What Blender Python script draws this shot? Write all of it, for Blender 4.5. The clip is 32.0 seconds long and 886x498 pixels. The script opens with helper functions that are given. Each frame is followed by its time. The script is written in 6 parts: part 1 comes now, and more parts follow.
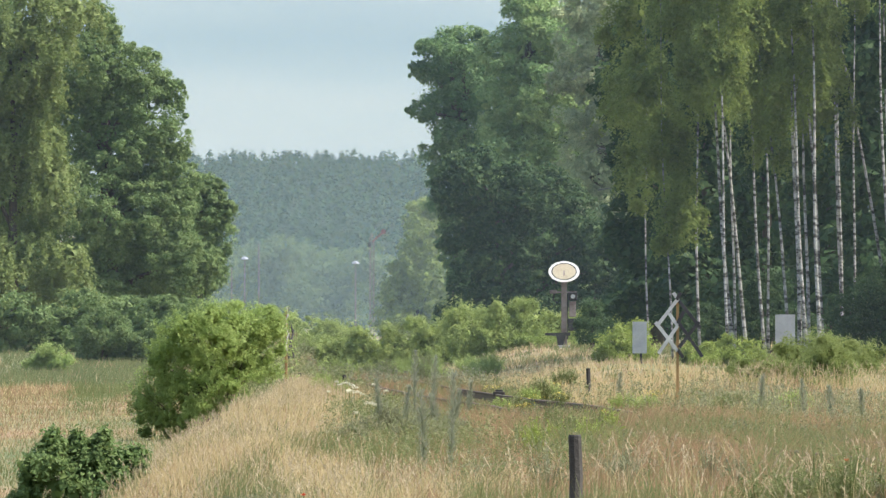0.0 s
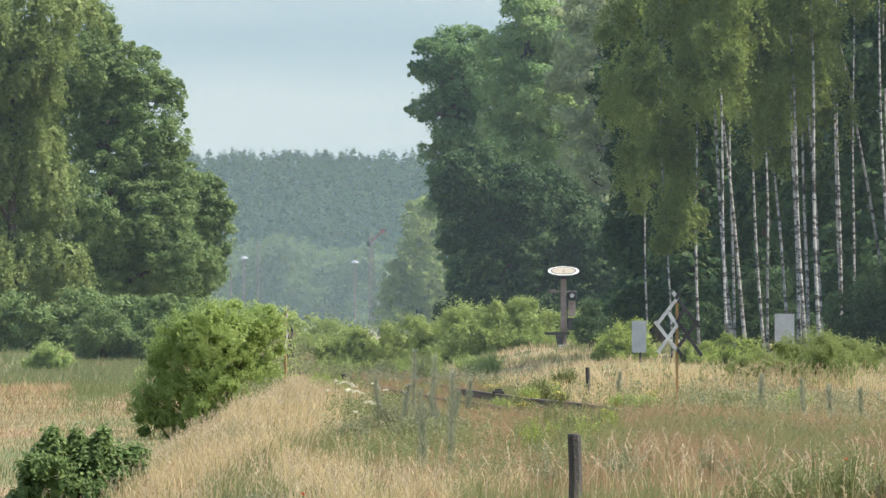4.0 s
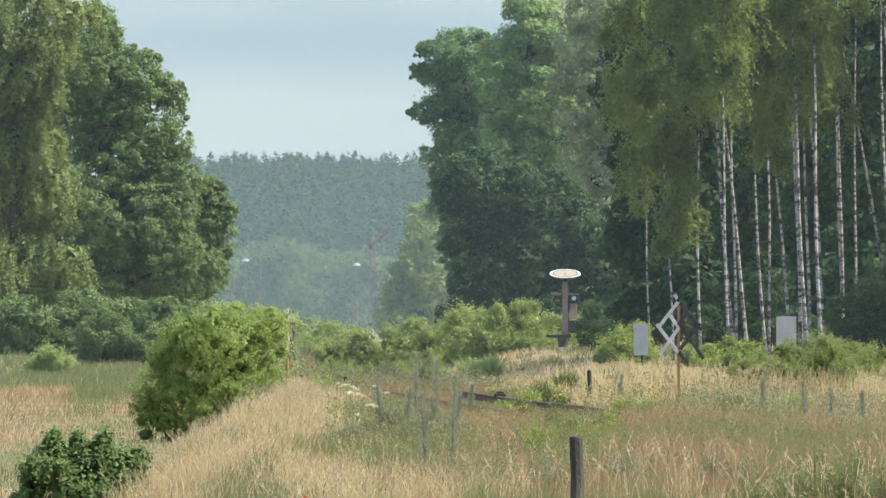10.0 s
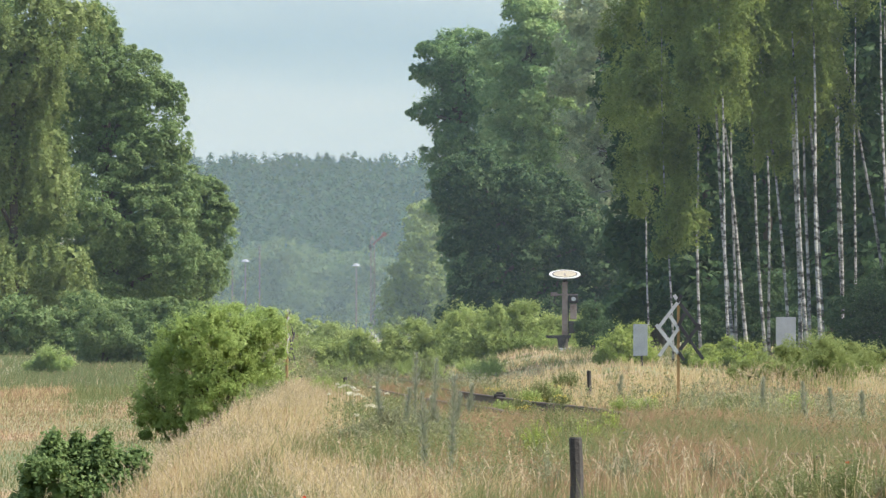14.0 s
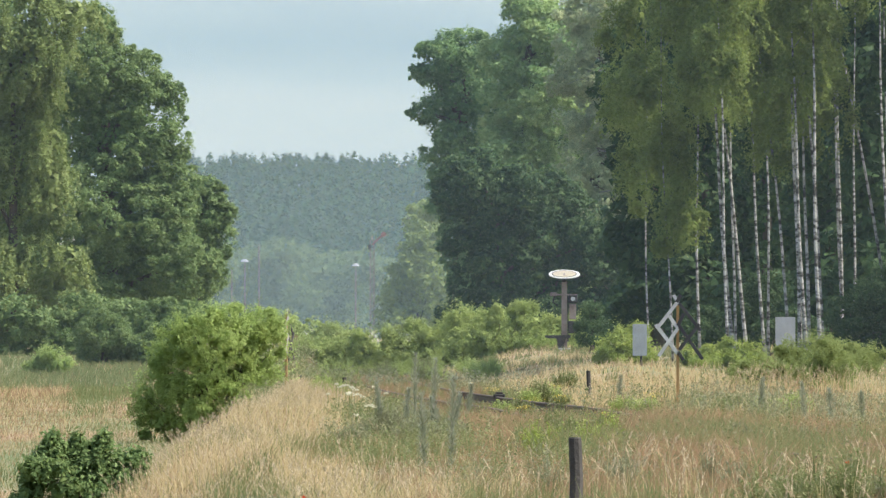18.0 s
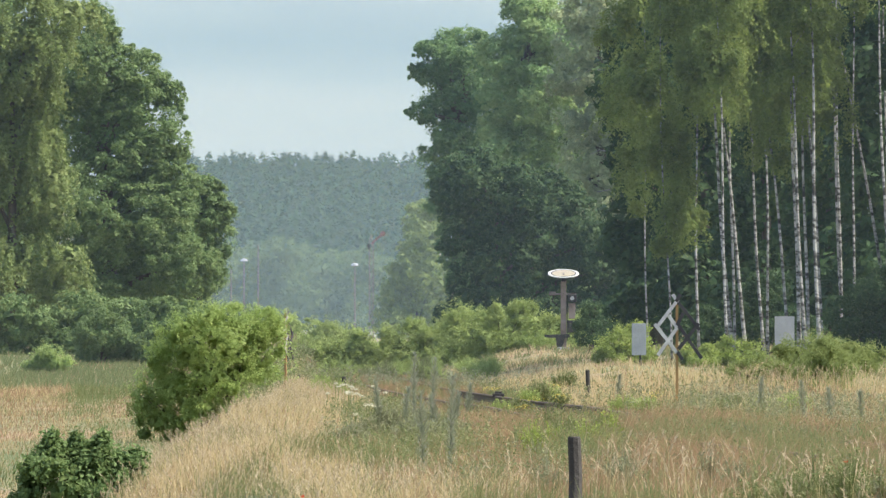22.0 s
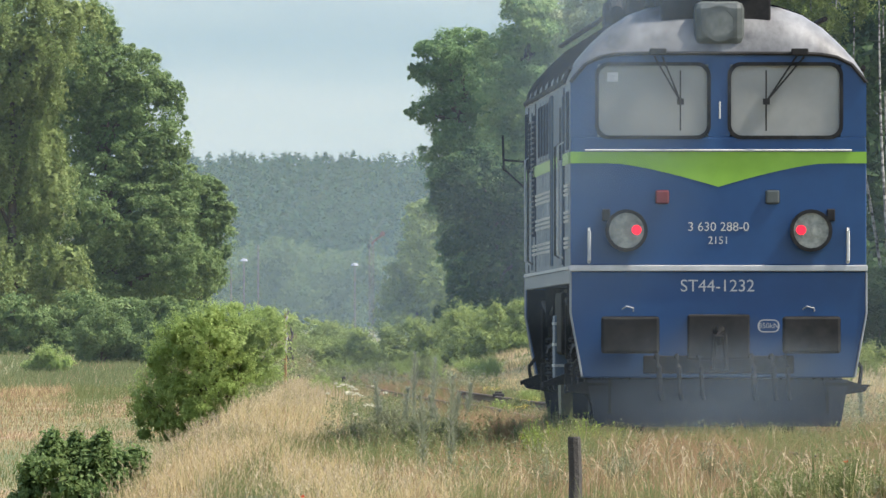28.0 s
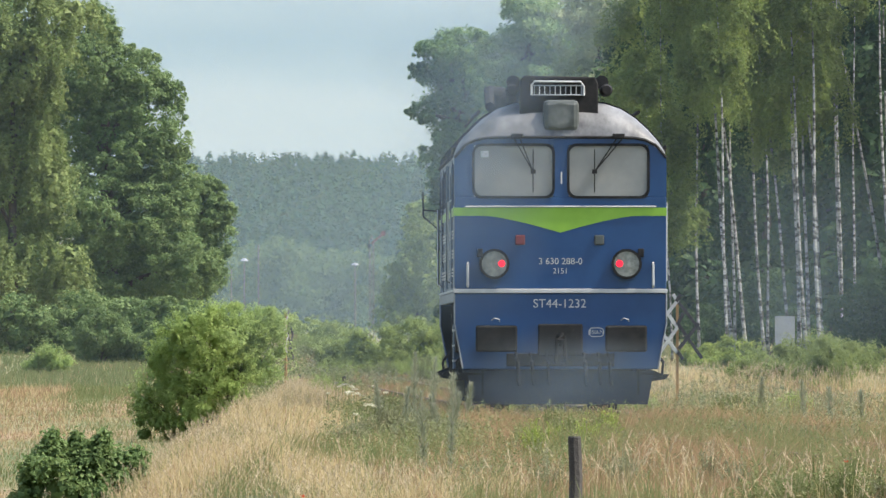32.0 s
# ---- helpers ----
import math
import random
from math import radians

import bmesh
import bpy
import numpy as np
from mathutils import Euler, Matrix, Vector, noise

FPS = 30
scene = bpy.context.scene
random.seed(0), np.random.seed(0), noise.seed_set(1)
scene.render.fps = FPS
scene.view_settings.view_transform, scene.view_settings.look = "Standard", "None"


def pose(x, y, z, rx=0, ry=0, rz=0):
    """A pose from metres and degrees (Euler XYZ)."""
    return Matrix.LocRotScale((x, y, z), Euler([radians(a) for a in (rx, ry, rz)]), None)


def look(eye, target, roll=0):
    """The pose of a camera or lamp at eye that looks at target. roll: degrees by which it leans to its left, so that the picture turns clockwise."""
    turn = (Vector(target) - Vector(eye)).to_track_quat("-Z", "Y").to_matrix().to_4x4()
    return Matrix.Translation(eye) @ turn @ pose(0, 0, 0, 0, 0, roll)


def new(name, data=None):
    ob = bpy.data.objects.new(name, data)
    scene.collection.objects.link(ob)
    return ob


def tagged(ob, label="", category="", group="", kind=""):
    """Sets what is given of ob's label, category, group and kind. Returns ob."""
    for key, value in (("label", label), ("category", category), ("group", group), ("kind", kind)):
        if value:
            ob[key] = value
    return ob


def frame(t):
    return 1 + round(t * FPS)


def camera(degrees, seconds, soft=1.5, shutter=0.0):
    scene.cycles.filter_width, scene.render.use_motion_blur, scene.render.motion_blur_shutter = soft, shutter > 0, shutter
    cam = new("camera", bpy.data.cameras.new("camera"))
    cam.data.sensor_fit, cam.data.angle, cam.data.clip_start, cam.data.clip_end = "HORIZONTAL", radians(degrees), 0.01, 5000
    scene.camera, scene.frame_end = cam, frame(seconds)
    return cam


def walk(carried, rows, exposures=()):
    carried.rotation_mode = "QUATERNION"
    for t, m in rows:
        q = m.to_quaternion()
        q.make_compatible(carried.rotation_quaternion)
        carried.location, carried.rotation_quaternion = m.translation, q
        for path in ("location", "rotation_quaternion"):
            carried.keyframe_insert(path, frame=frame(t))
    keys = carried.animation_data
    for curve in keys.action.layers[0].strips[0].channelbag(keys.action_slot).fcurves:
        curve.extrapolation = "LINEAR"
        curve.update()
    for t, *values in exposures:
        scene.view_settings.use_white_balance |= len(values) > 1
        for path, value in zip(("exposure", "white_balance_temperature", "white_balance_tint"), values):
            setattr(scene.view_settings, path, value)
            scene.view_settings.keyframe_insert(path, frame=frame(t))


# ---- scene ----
# Eye 0.75 m over the rails; +Y runs along the view, X to the right, z = 0 at the rail tops.
EYE = (0.0, 0.0, 0.75)
cam = camera(3.2, 32.0, soft=1.45)


def aim(dx, dy):
    """The camera's pose with its small sway, in thousandths of a degree."""
    return pose(*EYE, 90.382 + dy / 1000, 0, -dx / 1000)


SWAY = [(0.0, -2.7, -6.3), (0.5, -2.6, -6.8), (1.0, -2.6, -6.6), (1.5, -0.7, -7.0), (2.0, -2.4, -6.6), (2.5, -2.6, -6.6), (3.0, -0.7, -8.7), (3.5, -0.5, -9.0),
        (5.5, -0.2, -8.9), (6.0, -0.2, -6.8), (6.5, -0.2, -8.5), (7.0, -0.0, -6.6), (7.5, -0.3, -8.7), (8.0, -0.7, -8.2), (8.5, -0.2, -8.3), (9.0, -2.9, -2.9),
        (9.5, -3.9, -2.8), (10.0, -6.5, 0.7), (10.5, -3.9, -0.4), (11.0, -5.8, 3.1), (11.5, -3.4, 2.9), (12.0, -6.3, -0.4), (12.5, -5.6, -0.5), (13.0, -6.3, 0.3),
        (13.5, -3.3, -2.6), (14.0, -5.4, 2.7), (14.5, -2.9, 2.7), (16.5, -3.1, 2.4), (17.0, -5.4, 0.3), (17.5, -3.4, 0.7), (18.0, -3.3, 2.6), (18.5, -3.4, -3.1),
        (19.0, -3.1, 0.0), (19.5, -0.7, 0.0), (20.0, -0.0, 0.0), (20.5, -2.7, -0.4), (21.0, 0.4, 0.2), (21.5, 0.5, 0.2), (22.0, -0.4, 0.2), (22.5, 3.6, 0.2),
        (23.0, 0.3, -0.2), (23.5, 0.2, -0.5), (24.0, -0.2, -0.3), (24.5, -0.2, 0.2), (25.0, -0.0, -0.2), (25.5, -0.0, 0.0), (27.5, -0.3, 0.3), (28.0, -0.4, 0.4),
        (28.5, -0.4, 0.4), (29.0, -0.0, 0.0), (29.5, -0.0, 0.0), (30.0, -0.0, 0.0), (30.5, -0.4, 0.0), (31.0, -0.4, 0.0), (31.5, -1.6, 0.0), (32.0, -1.6, -0.4)]
walk(cam, [(t, aim(dx, dy)) for t, dx, dy in SWAY])

# ---- light ----
SUN_AZ, SUN_EL = radians(98), radians(56)      # azimuth from +Y towards +X
world = bpy.data.worlds.new("world")
scene.world = world
world.use_nodes = True
wn, wl = world.node_tree.nodes, world.node_tree.links
sky = wn.new("ShaderNodeTexSky")
sky.sky_type, sky.sun_disc = "NISHITA", False
sky.sun_elevation, sky.sun_rotation = SUN_EL, SUN_AZ
sky.air_density, sky.dust_density = 1.2, 2.5
wl.new(sky.outputs[0], wn["Background"].inputs[0])
wn["Background"].inputs[1].default_value = 0.21
sun = new("sun", bpy.data.lights.new("sun", "SUN"))
sun.data.energy, sun.data.angle, sun.data.color = 5.0, radians(1.5), (1.0, 0.95, 0.86)
to_sun = Vector((math.sin(SUN_AZ) * math.cos(SUN_EL), math.cos(SUN_AZ) * math.cos(SUN_EL), math.sin(SUN_EL)))
sun.matrix_world = look(to_sun * 100, (0, 0, 0))
scene.view_settings.exposure = 0.55


# ---- materials ----
def node_mat(name):
    m = bpy.data.materials.new(name)
    m.use_nodes = True
    return m, m.node_tree.nodes, m.node_tree.links, m.node_tree.nodes["Principled BSDF"]


def ramp_of(n, stops):
    r = n.new("ShaderNodeValToRGB")
    el = r.color_ramp.elements
    while len(el) < len(stops):
        el.new(0.5)
    for e, (p, c) in zip(el, stops):
        e.position, e.color = p, (*c, 1)
    return r


def noise_of(n, l, scale, detail=4.0, rough=0.6, coord="Object", stretch=(1, 1, 1)):
    tc, mp, nz = n.new("ShaderNodeTexCoord"), n.new("ShaderNodeMapping"), n.new("ShaderNodeTexNoise")
    mp.inputs["Scale"].default_value = stretch
    nz.inputs["Scale"].default_value, nz.inputs["Detail"].default_value = scale, detail
    nz.inputs["Roughness"].default_value = rough
    l.new(tc.outputs[coord], mp.inputs[0])
    l.new(mp.outputs[0], nz.inputs["Vector"])
    return nz


def paint(name, a, b, scale=3.0, rough=0.5, metal=0.0, bump=0.05, stretch=(1, 1, 1), spread=(0.35, 0.65), grain=60.0):
    """Two tones mixed by a broad noise, and a fine relief."""
    m, n, l, p = node_mat(name)
    nz = noise_of(n, l, scale, 6.0, 0.65, stretch=stretch)
    r = ramp_of(n, [(spread[0], a), (spread[1], b)])
    l.new(nz.outputs[0], r.inputs[0])
    l.new(r.outputs[0], p.inputs["Base Color"])
    p.inputs["Roughness"].default_value, p.inputs["Metallic"].default_value = rough, metal
    if bump:
        fine = noise_of(n, l, grain, 3.0)
        bp = n.new("ShaderNodeBump")
        bp.inputs["Strength"].default_value, bp.inputs["Distance"].default_value = bump, 0.02
        l.new(fine.outputs[0], bp.inputs["Height"])
        l.new(bp.outputs[0], p.inputs["Normal"])
    return m


def leafy(name, stops, patch, patch_scale=0.5, translucent=0.35, rough=0.55):
    """Leaf or blade: colour by island, broken by a broad patchy noise; light passes through."""
    m, n, l, p = node_mat(name)
    geo = n.new("ShaderNodeNewGeometry")
    r = ramp_of(n, stops)
    l.new(geo.outputs["Random Per Island"], r.inputs[0])
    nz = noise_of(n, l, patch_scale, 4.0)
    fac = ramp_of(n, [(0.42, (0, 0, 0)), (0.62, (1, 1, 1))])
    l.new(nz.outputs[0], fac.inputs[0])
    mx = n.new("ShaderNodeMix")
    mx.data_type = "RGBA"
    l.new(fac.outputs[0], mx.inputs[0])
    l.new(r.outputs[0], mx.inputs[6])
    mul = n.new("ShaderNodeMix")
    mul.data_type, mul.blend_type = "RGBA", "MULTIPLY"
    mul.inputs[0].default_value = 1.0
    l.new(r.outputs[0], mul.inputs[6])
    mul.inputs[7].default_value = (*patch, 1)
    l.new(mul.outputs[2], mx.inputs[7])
    l.new(mx.outputs[2], p.inputs["Base Color"])
    p.inputs["Roughness"].default_value = rough
    p.inputs["Specular IOR Level"].default_value = 0.1
    tr = n.new("ShaderNodeBsdfTranslucent")
    l.new(mx.outputs[2], tr.inputs[0])
    sh = n.new("ShaderNodeMixShader")
    sh.inputs[0].default_value = translucent
    l.new(p.outputs[0], sh.inputs[1])
    l.new(tr.outputs[0], sh.inputs[2])
    l.new(sh.outputs[0], n["Material Output"].inputs[0])
    return m


def glow(name, colour, strength):
    m, n, l, p = node_mat(name)
    p.inputs["Base Color"].default_value = (*colour, 1)
    p.inputs["Emission Color"].default_value = (*colour, 1)
    p.inputs["Emission Strength"].default_value = strength
    return m


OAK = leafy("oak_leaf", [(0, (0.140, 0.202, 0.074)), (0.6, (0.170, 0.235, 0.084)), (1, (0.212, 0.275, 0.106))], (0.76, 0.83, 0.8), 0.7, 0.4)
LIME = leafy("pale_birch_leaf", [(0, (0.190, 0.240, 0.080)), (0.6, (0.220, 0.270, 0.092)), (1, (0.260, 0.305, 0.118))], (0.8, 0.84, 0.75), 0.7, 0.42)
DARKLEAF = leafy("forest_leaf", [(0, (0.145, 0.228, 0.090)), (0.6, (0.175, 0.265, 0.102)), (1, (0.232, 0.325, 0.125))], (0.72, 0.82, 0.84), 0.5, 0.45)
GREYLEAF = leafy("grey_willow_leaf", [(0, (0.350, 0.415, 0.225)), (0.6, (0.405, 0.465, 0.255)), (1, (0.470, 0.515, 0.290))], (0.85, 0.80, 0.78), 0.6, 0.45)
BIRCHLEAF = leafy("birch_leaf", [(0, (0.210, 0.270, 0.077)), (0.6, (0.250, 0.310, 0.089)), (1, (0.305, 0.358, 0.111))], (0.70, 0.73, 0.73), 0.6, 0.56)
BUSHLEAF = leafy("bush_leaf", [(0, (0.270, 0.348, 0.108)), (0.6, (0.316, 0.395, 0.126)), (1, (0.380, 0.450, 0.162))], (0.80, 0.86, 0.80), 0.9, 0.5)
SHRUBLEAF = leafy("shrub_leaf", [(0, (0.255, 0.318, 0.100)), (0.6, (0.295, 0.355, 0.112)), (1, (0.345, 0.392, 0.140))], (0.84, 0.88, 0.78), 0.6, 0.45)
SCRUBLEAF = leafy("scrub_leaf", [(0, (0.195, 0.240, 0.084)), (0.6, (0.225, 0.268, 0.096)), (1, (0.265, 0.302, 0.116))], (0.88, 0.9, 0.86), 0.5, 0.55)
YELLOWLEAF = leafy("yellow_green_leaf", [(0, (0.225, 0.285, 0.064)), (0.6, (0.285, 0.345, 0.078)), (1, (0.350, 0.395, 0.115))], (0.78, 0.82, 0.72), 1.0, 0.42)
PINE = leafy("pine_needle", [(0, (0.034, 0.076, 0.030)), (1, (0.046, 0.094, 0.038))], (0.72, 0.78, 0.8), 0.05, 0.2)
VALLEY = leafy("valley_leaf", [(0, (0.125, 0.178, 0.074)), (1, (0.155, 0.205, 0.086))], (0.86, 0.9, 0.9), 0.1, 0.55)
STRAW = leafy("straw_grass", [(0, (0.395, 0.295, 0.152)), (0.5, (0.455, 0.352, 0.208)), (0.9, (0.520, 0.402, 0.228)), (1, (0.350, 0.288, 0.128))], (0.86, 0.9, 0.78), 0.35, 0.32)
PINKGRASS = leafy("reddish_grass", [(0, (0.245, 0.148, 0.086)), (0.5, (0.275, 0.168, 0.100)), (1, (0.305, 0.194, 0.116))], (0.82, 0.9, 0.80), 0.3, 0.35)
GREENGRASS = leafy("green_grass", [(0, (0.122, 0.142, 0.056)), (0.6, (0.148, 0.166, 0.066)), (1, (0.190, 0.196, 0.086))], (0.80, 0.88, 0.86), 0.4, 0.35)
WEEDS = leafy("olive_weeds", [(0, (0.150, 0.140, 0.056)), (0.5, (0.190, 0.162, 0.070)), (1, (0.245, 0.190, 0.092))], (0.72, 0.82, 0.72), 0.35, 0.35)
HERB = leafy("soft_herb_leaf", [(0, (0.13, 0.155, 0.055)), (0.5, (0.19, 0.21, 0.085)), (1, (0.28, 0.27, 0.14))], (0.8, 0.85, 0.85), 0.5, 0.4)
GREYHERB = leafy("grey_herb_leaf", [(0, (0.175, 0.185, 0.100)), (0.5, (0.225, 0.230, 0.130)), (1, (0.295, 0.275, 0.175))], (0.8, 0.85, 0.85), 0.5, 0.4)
# shade inside the wood is put into these two darker leaf colours
SHADELEAF = leafy("shade_dark_leaf", [(0, (0.058, 0.098, 0.038)), (0.6, (0.072, 0.118, 0.045)), (1, (0.100, 0.150, 0.056))], (0.72, 0.8, 0.8), 0.5, 0.4)
UNDERSHADE = leafy("shade_dark_understorey_leaf", [(0, (0.062, 0.102, 0.040)), (0.6, (0.078, 0.124, 0.048)), (1, (0.112, 0.160, 0.060))], (0.72, 0.8, 0.8), 0.5, 0.4)
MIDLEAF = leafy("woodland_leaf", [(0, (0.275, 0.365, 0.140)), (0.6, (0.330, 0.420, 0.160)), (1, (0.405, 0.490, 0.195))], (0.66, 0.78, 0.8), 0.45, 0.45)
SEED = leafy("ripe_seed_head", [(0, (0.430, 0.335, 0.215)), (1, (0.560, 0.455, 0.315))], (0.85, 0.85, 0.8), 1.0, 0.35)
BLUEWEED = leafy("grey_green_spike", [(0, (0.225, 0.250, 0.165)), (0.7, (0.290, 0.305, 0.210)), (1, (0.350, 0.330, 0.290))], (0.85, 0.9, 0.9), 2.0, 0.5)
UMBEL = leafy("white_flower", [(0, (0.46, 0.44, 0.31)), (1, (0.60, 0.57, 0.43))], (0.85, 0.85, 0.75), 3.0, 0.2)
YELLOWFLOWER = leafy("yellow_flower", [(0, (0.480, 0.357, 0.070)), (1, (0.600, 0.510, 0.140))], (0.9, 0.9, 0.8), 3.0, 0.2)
BARK = paint("brown_bark", (0.05, 0.04, 0.03), (0.13, 0.10, 0.075), 4.0, 0.9, bump=0.6, stretch=(1, 1, 0.2), grain=15)
BIRCHBARK = paint("birch_bark", (0.045, 0.04, 0.035), (0.40, 0.385, 0.36), 3.2, 0.85, bump=0.2, stretch=(1, 1, 2.2), spread=(0.42, 0.56), grain=20)
DEADWOOD = paint("grey_dead_wood", (0.16, 0.15, 0.14), (0.34, 0.32, 0.30), 6.0, 0.9, bump=0.2, stretch=(1, 1, 0.3))
WEATHERED = paint("weathered_wood", (0.014, 0.013, 0.012), (0.075, 0.068, 0.060), 9.0, 0.9, bump=0.5, stretch=(1, 1, 0.12), grain=40)
STAKEWOOD = paint("ochre_stake_wood", (0.22, 0.13, 0.05), (0.36, 0.22, 0.09), 9.0, 0.85, bump=0.3, stretch=(1, 1, 0.15))
WHITEWOOD = paint("white_painted_slat", (0.3, 0.3, 0.29), (0.48, 0.48, 0.46), 6.0, 0.7, bump=0.2)
BLACKWOOD = paint("black_painted_slat", (0.012, 0.012, 0.014), (0.035, 0.035, 0.036), 6.0, 0.7, bump=0.2)
SIGNGREY = paint("grey_sign_back", (0.24, 0.25, 0.26), (0.32, 0.33, 0.34), 3.0, 0.5, 0.2)
MASTRUST = paint("rusty_grey_mast", (0.11, 0.075, 0.06), (0.22, 0.19, 0.175), 2.5, 0.7, 0.2, 0.2)
DARKIRON = paint("dark_iron", (0.012, 0.012, 0.012), (0.04, 0.037, 0.034), 5.0, 0.75, 0.2, 0.2)
RAIL = paint("rusty_rail", (0.05, 0.032, 0.022), (0.12, 0.075, 0.05), 3.0, 0.7, 0.5, 0.2)
SLEEPER = paint("old_sleeper", (0.05, 0.04, 0.032), (0.12, 0.1, 0.08), 4.0, 0.95, bump=0.5, stretch=(0.3, 2, 2))
DISCWHITE = paint("disc_white", (0.40, 0.40, 0.37), (0.48, 0.48, 0.45), 4.0, 0.6)
DISCCREAM = paint("disc_cream", (0.24, 0.20, 0.13), (0.32, 0.28, 0.19), 4.0, 0.55)
REDARM = paint("red_arm", (0.11, 0.04, 0.035), (0.17, 0.065, 0.055), 3.0, 0.6)


# ---- mesh helpers ----
def mesh_of(name, bm, mat, smooth=False):
    bm.normal_update()
    me = bpy.data.meshes.new(name)
    bm.to_mesh(me)
    bm.free()
    if smooth:
        me.polygons.foreach_set("use_smooth", [True] * len(me.polygons))
    me.materials.append(mat)
    return me


def part(name, bm, mat, parent=None, label="", smooth=False, at=None):
    ob = new(name, mesh_of(name, bm, mat, smooth))
    if parent is not None:
        ob.parent = parent
    if at is not None:
        ob.matrix_basis = at
    return tagged(ob, label)


def thing(name, m, label, category, group="", kind=""):
    ob = new(name)
    ob.empty_display_size = 0.2
    ob.matrix_basis = m
    return tagged(ob, label, category, group, kind)


def box(x0, x1, y0, y1, z0, z1, bevel=0.0, bm=None):
    bm = bm or bmesh.new()
    vs = [bm.verts.new((x, y, z)) for x in (x0, x1) for y in (y0, y1) for z in (z0, z1)]
    fs = []
    for q in ((0, 1, 3, 2), (4, 6, 7, 5), (0, 4, 5, 1), (2, 3, 7, 6), (0, 2, 6, 4), (1, 5, 7, 3)):
        fs.append(bm.faces.new([vs[i] for i in q]))
    if bevel:
        es = {e for f in fs for e in f.edges}
        bmesh.ops.bevel(bm, geom=list(es), offset=bevel, segments=2, profile=0.5, affect="EDGES")
    return bm


def tube(points, radii, sides=8, bm=None, cap=True):
    """A round bar through the points."""
    bm = bm or bmesh.new()
    pts = [Vector(p) for p in points]
    rs = radii if isinstance(radii, (list, tuple)) else [radii] * len(pts)
    rings = []
    for i, p in enumerate(pts):
        d = (pts[min(i + 1, len(pts) - 1)] - pts[max(i - 1, 0)]).normalized()
        u = d.cross(Vector((0, 0, 1)) if abs(d.z) < 0.9 else Vector((0, 1, 0))).normalized()
        v = d.cross(u)
        rings.append([bm.verts.new(p + (u * math.cos(a) + v * math.sin(a)) * rs[i])
                      for a in (2 * math.pi * k / sides for k in range(sides))])
    for a, b in zip(rings, rings[1:]):
        for k in range(sides):
            bm.faces.new((a[k], a[(k + 1) % sides], b[(k + 1) % sides], b[k]))
    if cap:
        bm.faces.new(rings[0][::-1])
        bm.faces.new(rings[-1])
    return bm


def prism(outline, y0, y1, bm=None, bevel=0.0):
    """An outline in (x, z), anticlockwise as seen from -Y, drawn out from y0 to y1."""
    bm = bm or bmesh.new()
    a = [bm.verts.new((x, y0, z)) for x, z in outline]
    b = [bm.verts.new((x, y1, z)) for x, z in outline]
    front = bm.faces.new(a)
    back = bm.faces.new(b[::-1])
    n = len(a)
    for i in range(n):
        bm.faces.new((a[i], b[i], b[(i + 1) % n], a[(i + 1) % n])[::-1])
    if bevel:
        bmesh.ops.bevel(bm, geom=list(front.edges) + list(back.edges), offset=bevel, segments=2, profile=0.5, affect="EDGES")
    bmesh.ops.recalc_face_normals(bm, faces=bm.faces)
    return bm


def rounded(x0, x1, z0, z1, r, steps=4):
    pts = []
    for cx, cz, a0 in ((x1 - r, z1 - r, 0), (x0 + r, z1 - r, 90), (x0 + r, z0 + r, 180), (x1 - r, z0 + r, 270)):
        for k in range(steps + 1):
            a = radians(a0 + 90 * k / steps)
            pts.append((cx + r * math.cos(a), cz + r * math.sin(a)))
    return pts


def ring_frame(outer, inner, y0, y1):
    """A frame between two outlines of equal count, from y0 to y1."""
    bm = bmesh.new()
    loops = [[bm.verts.new((x, y, z)) for x, z in o] for o in (outer, inner) for y in (y0, y1)]
    of, ob_, inf, inb = loops
    n = len(outer)
    for i in range(n):
        j = (i + 1) % n
        for p, q in ((of, inf), (inf, inb), (inb, ob_), (ob_, of)):
            bm.faces.new((p[i], p[j], q[j], q[i]))
    bmesh.ops.recalc_face_normals(bm, faces=bm.faces)
    return bm


def disc_bm(r, y0, y1, sides=28, x=0.0, z=0.0, bm=None):
    return prism([(x + r * math.cos(2 * math.pi * k / sides), z + r * math.sin(2 * math.pi * k / sides)) for k in range(sides)], y0, y1, bm)


def raw_mesh(name, verts, per, mat):
    """Many equal polygons of `per` corners each from a (n, per, 3) array."""
    n = len(verts)
    me = bpy.data.meshes.new(name)
    me.vertices.add(n * per)
    me.vertices.foreach_set("co", np.ascontiguousarray(verts, dtype=np.float32).ravel())
    me.loops.add(n * per)
    me.loops.foreach_set("vertex_index", np.arange(n * per, dtype=np.int32))
    me.polygons.add(n)
    me.polygons.foreach_set("loop_start", np.arange(0, n * per, per, dtype=np.int32))
    me.update(calc_edges=True)
    me.materials.append(mat)
    return me


# ---- the lie of the land ----
HEAD_Y = np.array([-600, 0, 60, 100, 125, 165, 228, 250, 300, 400, 700, 1100, 1600, 5000.0])
HEAD_A = np.array([-0.060, -0.060, -0.060, -0.0511, -0.0399, -0.0220, -0.0112, -0.0225, -0.0175, -0.0125, -0.0115, -0.006, 0.004, 0.004])
_ys = np.arange(-600, 5001, 1.0)
_h = np.interp(_ys, HEAD_Y, HEAD_A)
_x = np.concatenate([[0], np.cumsum((_h[1:] + _h[:-1]) / 2)])
_x += 1.624 - np.interp(221.0, _ys, _x)


def track_x(y):
    return np.interp(y, _ys, _x)


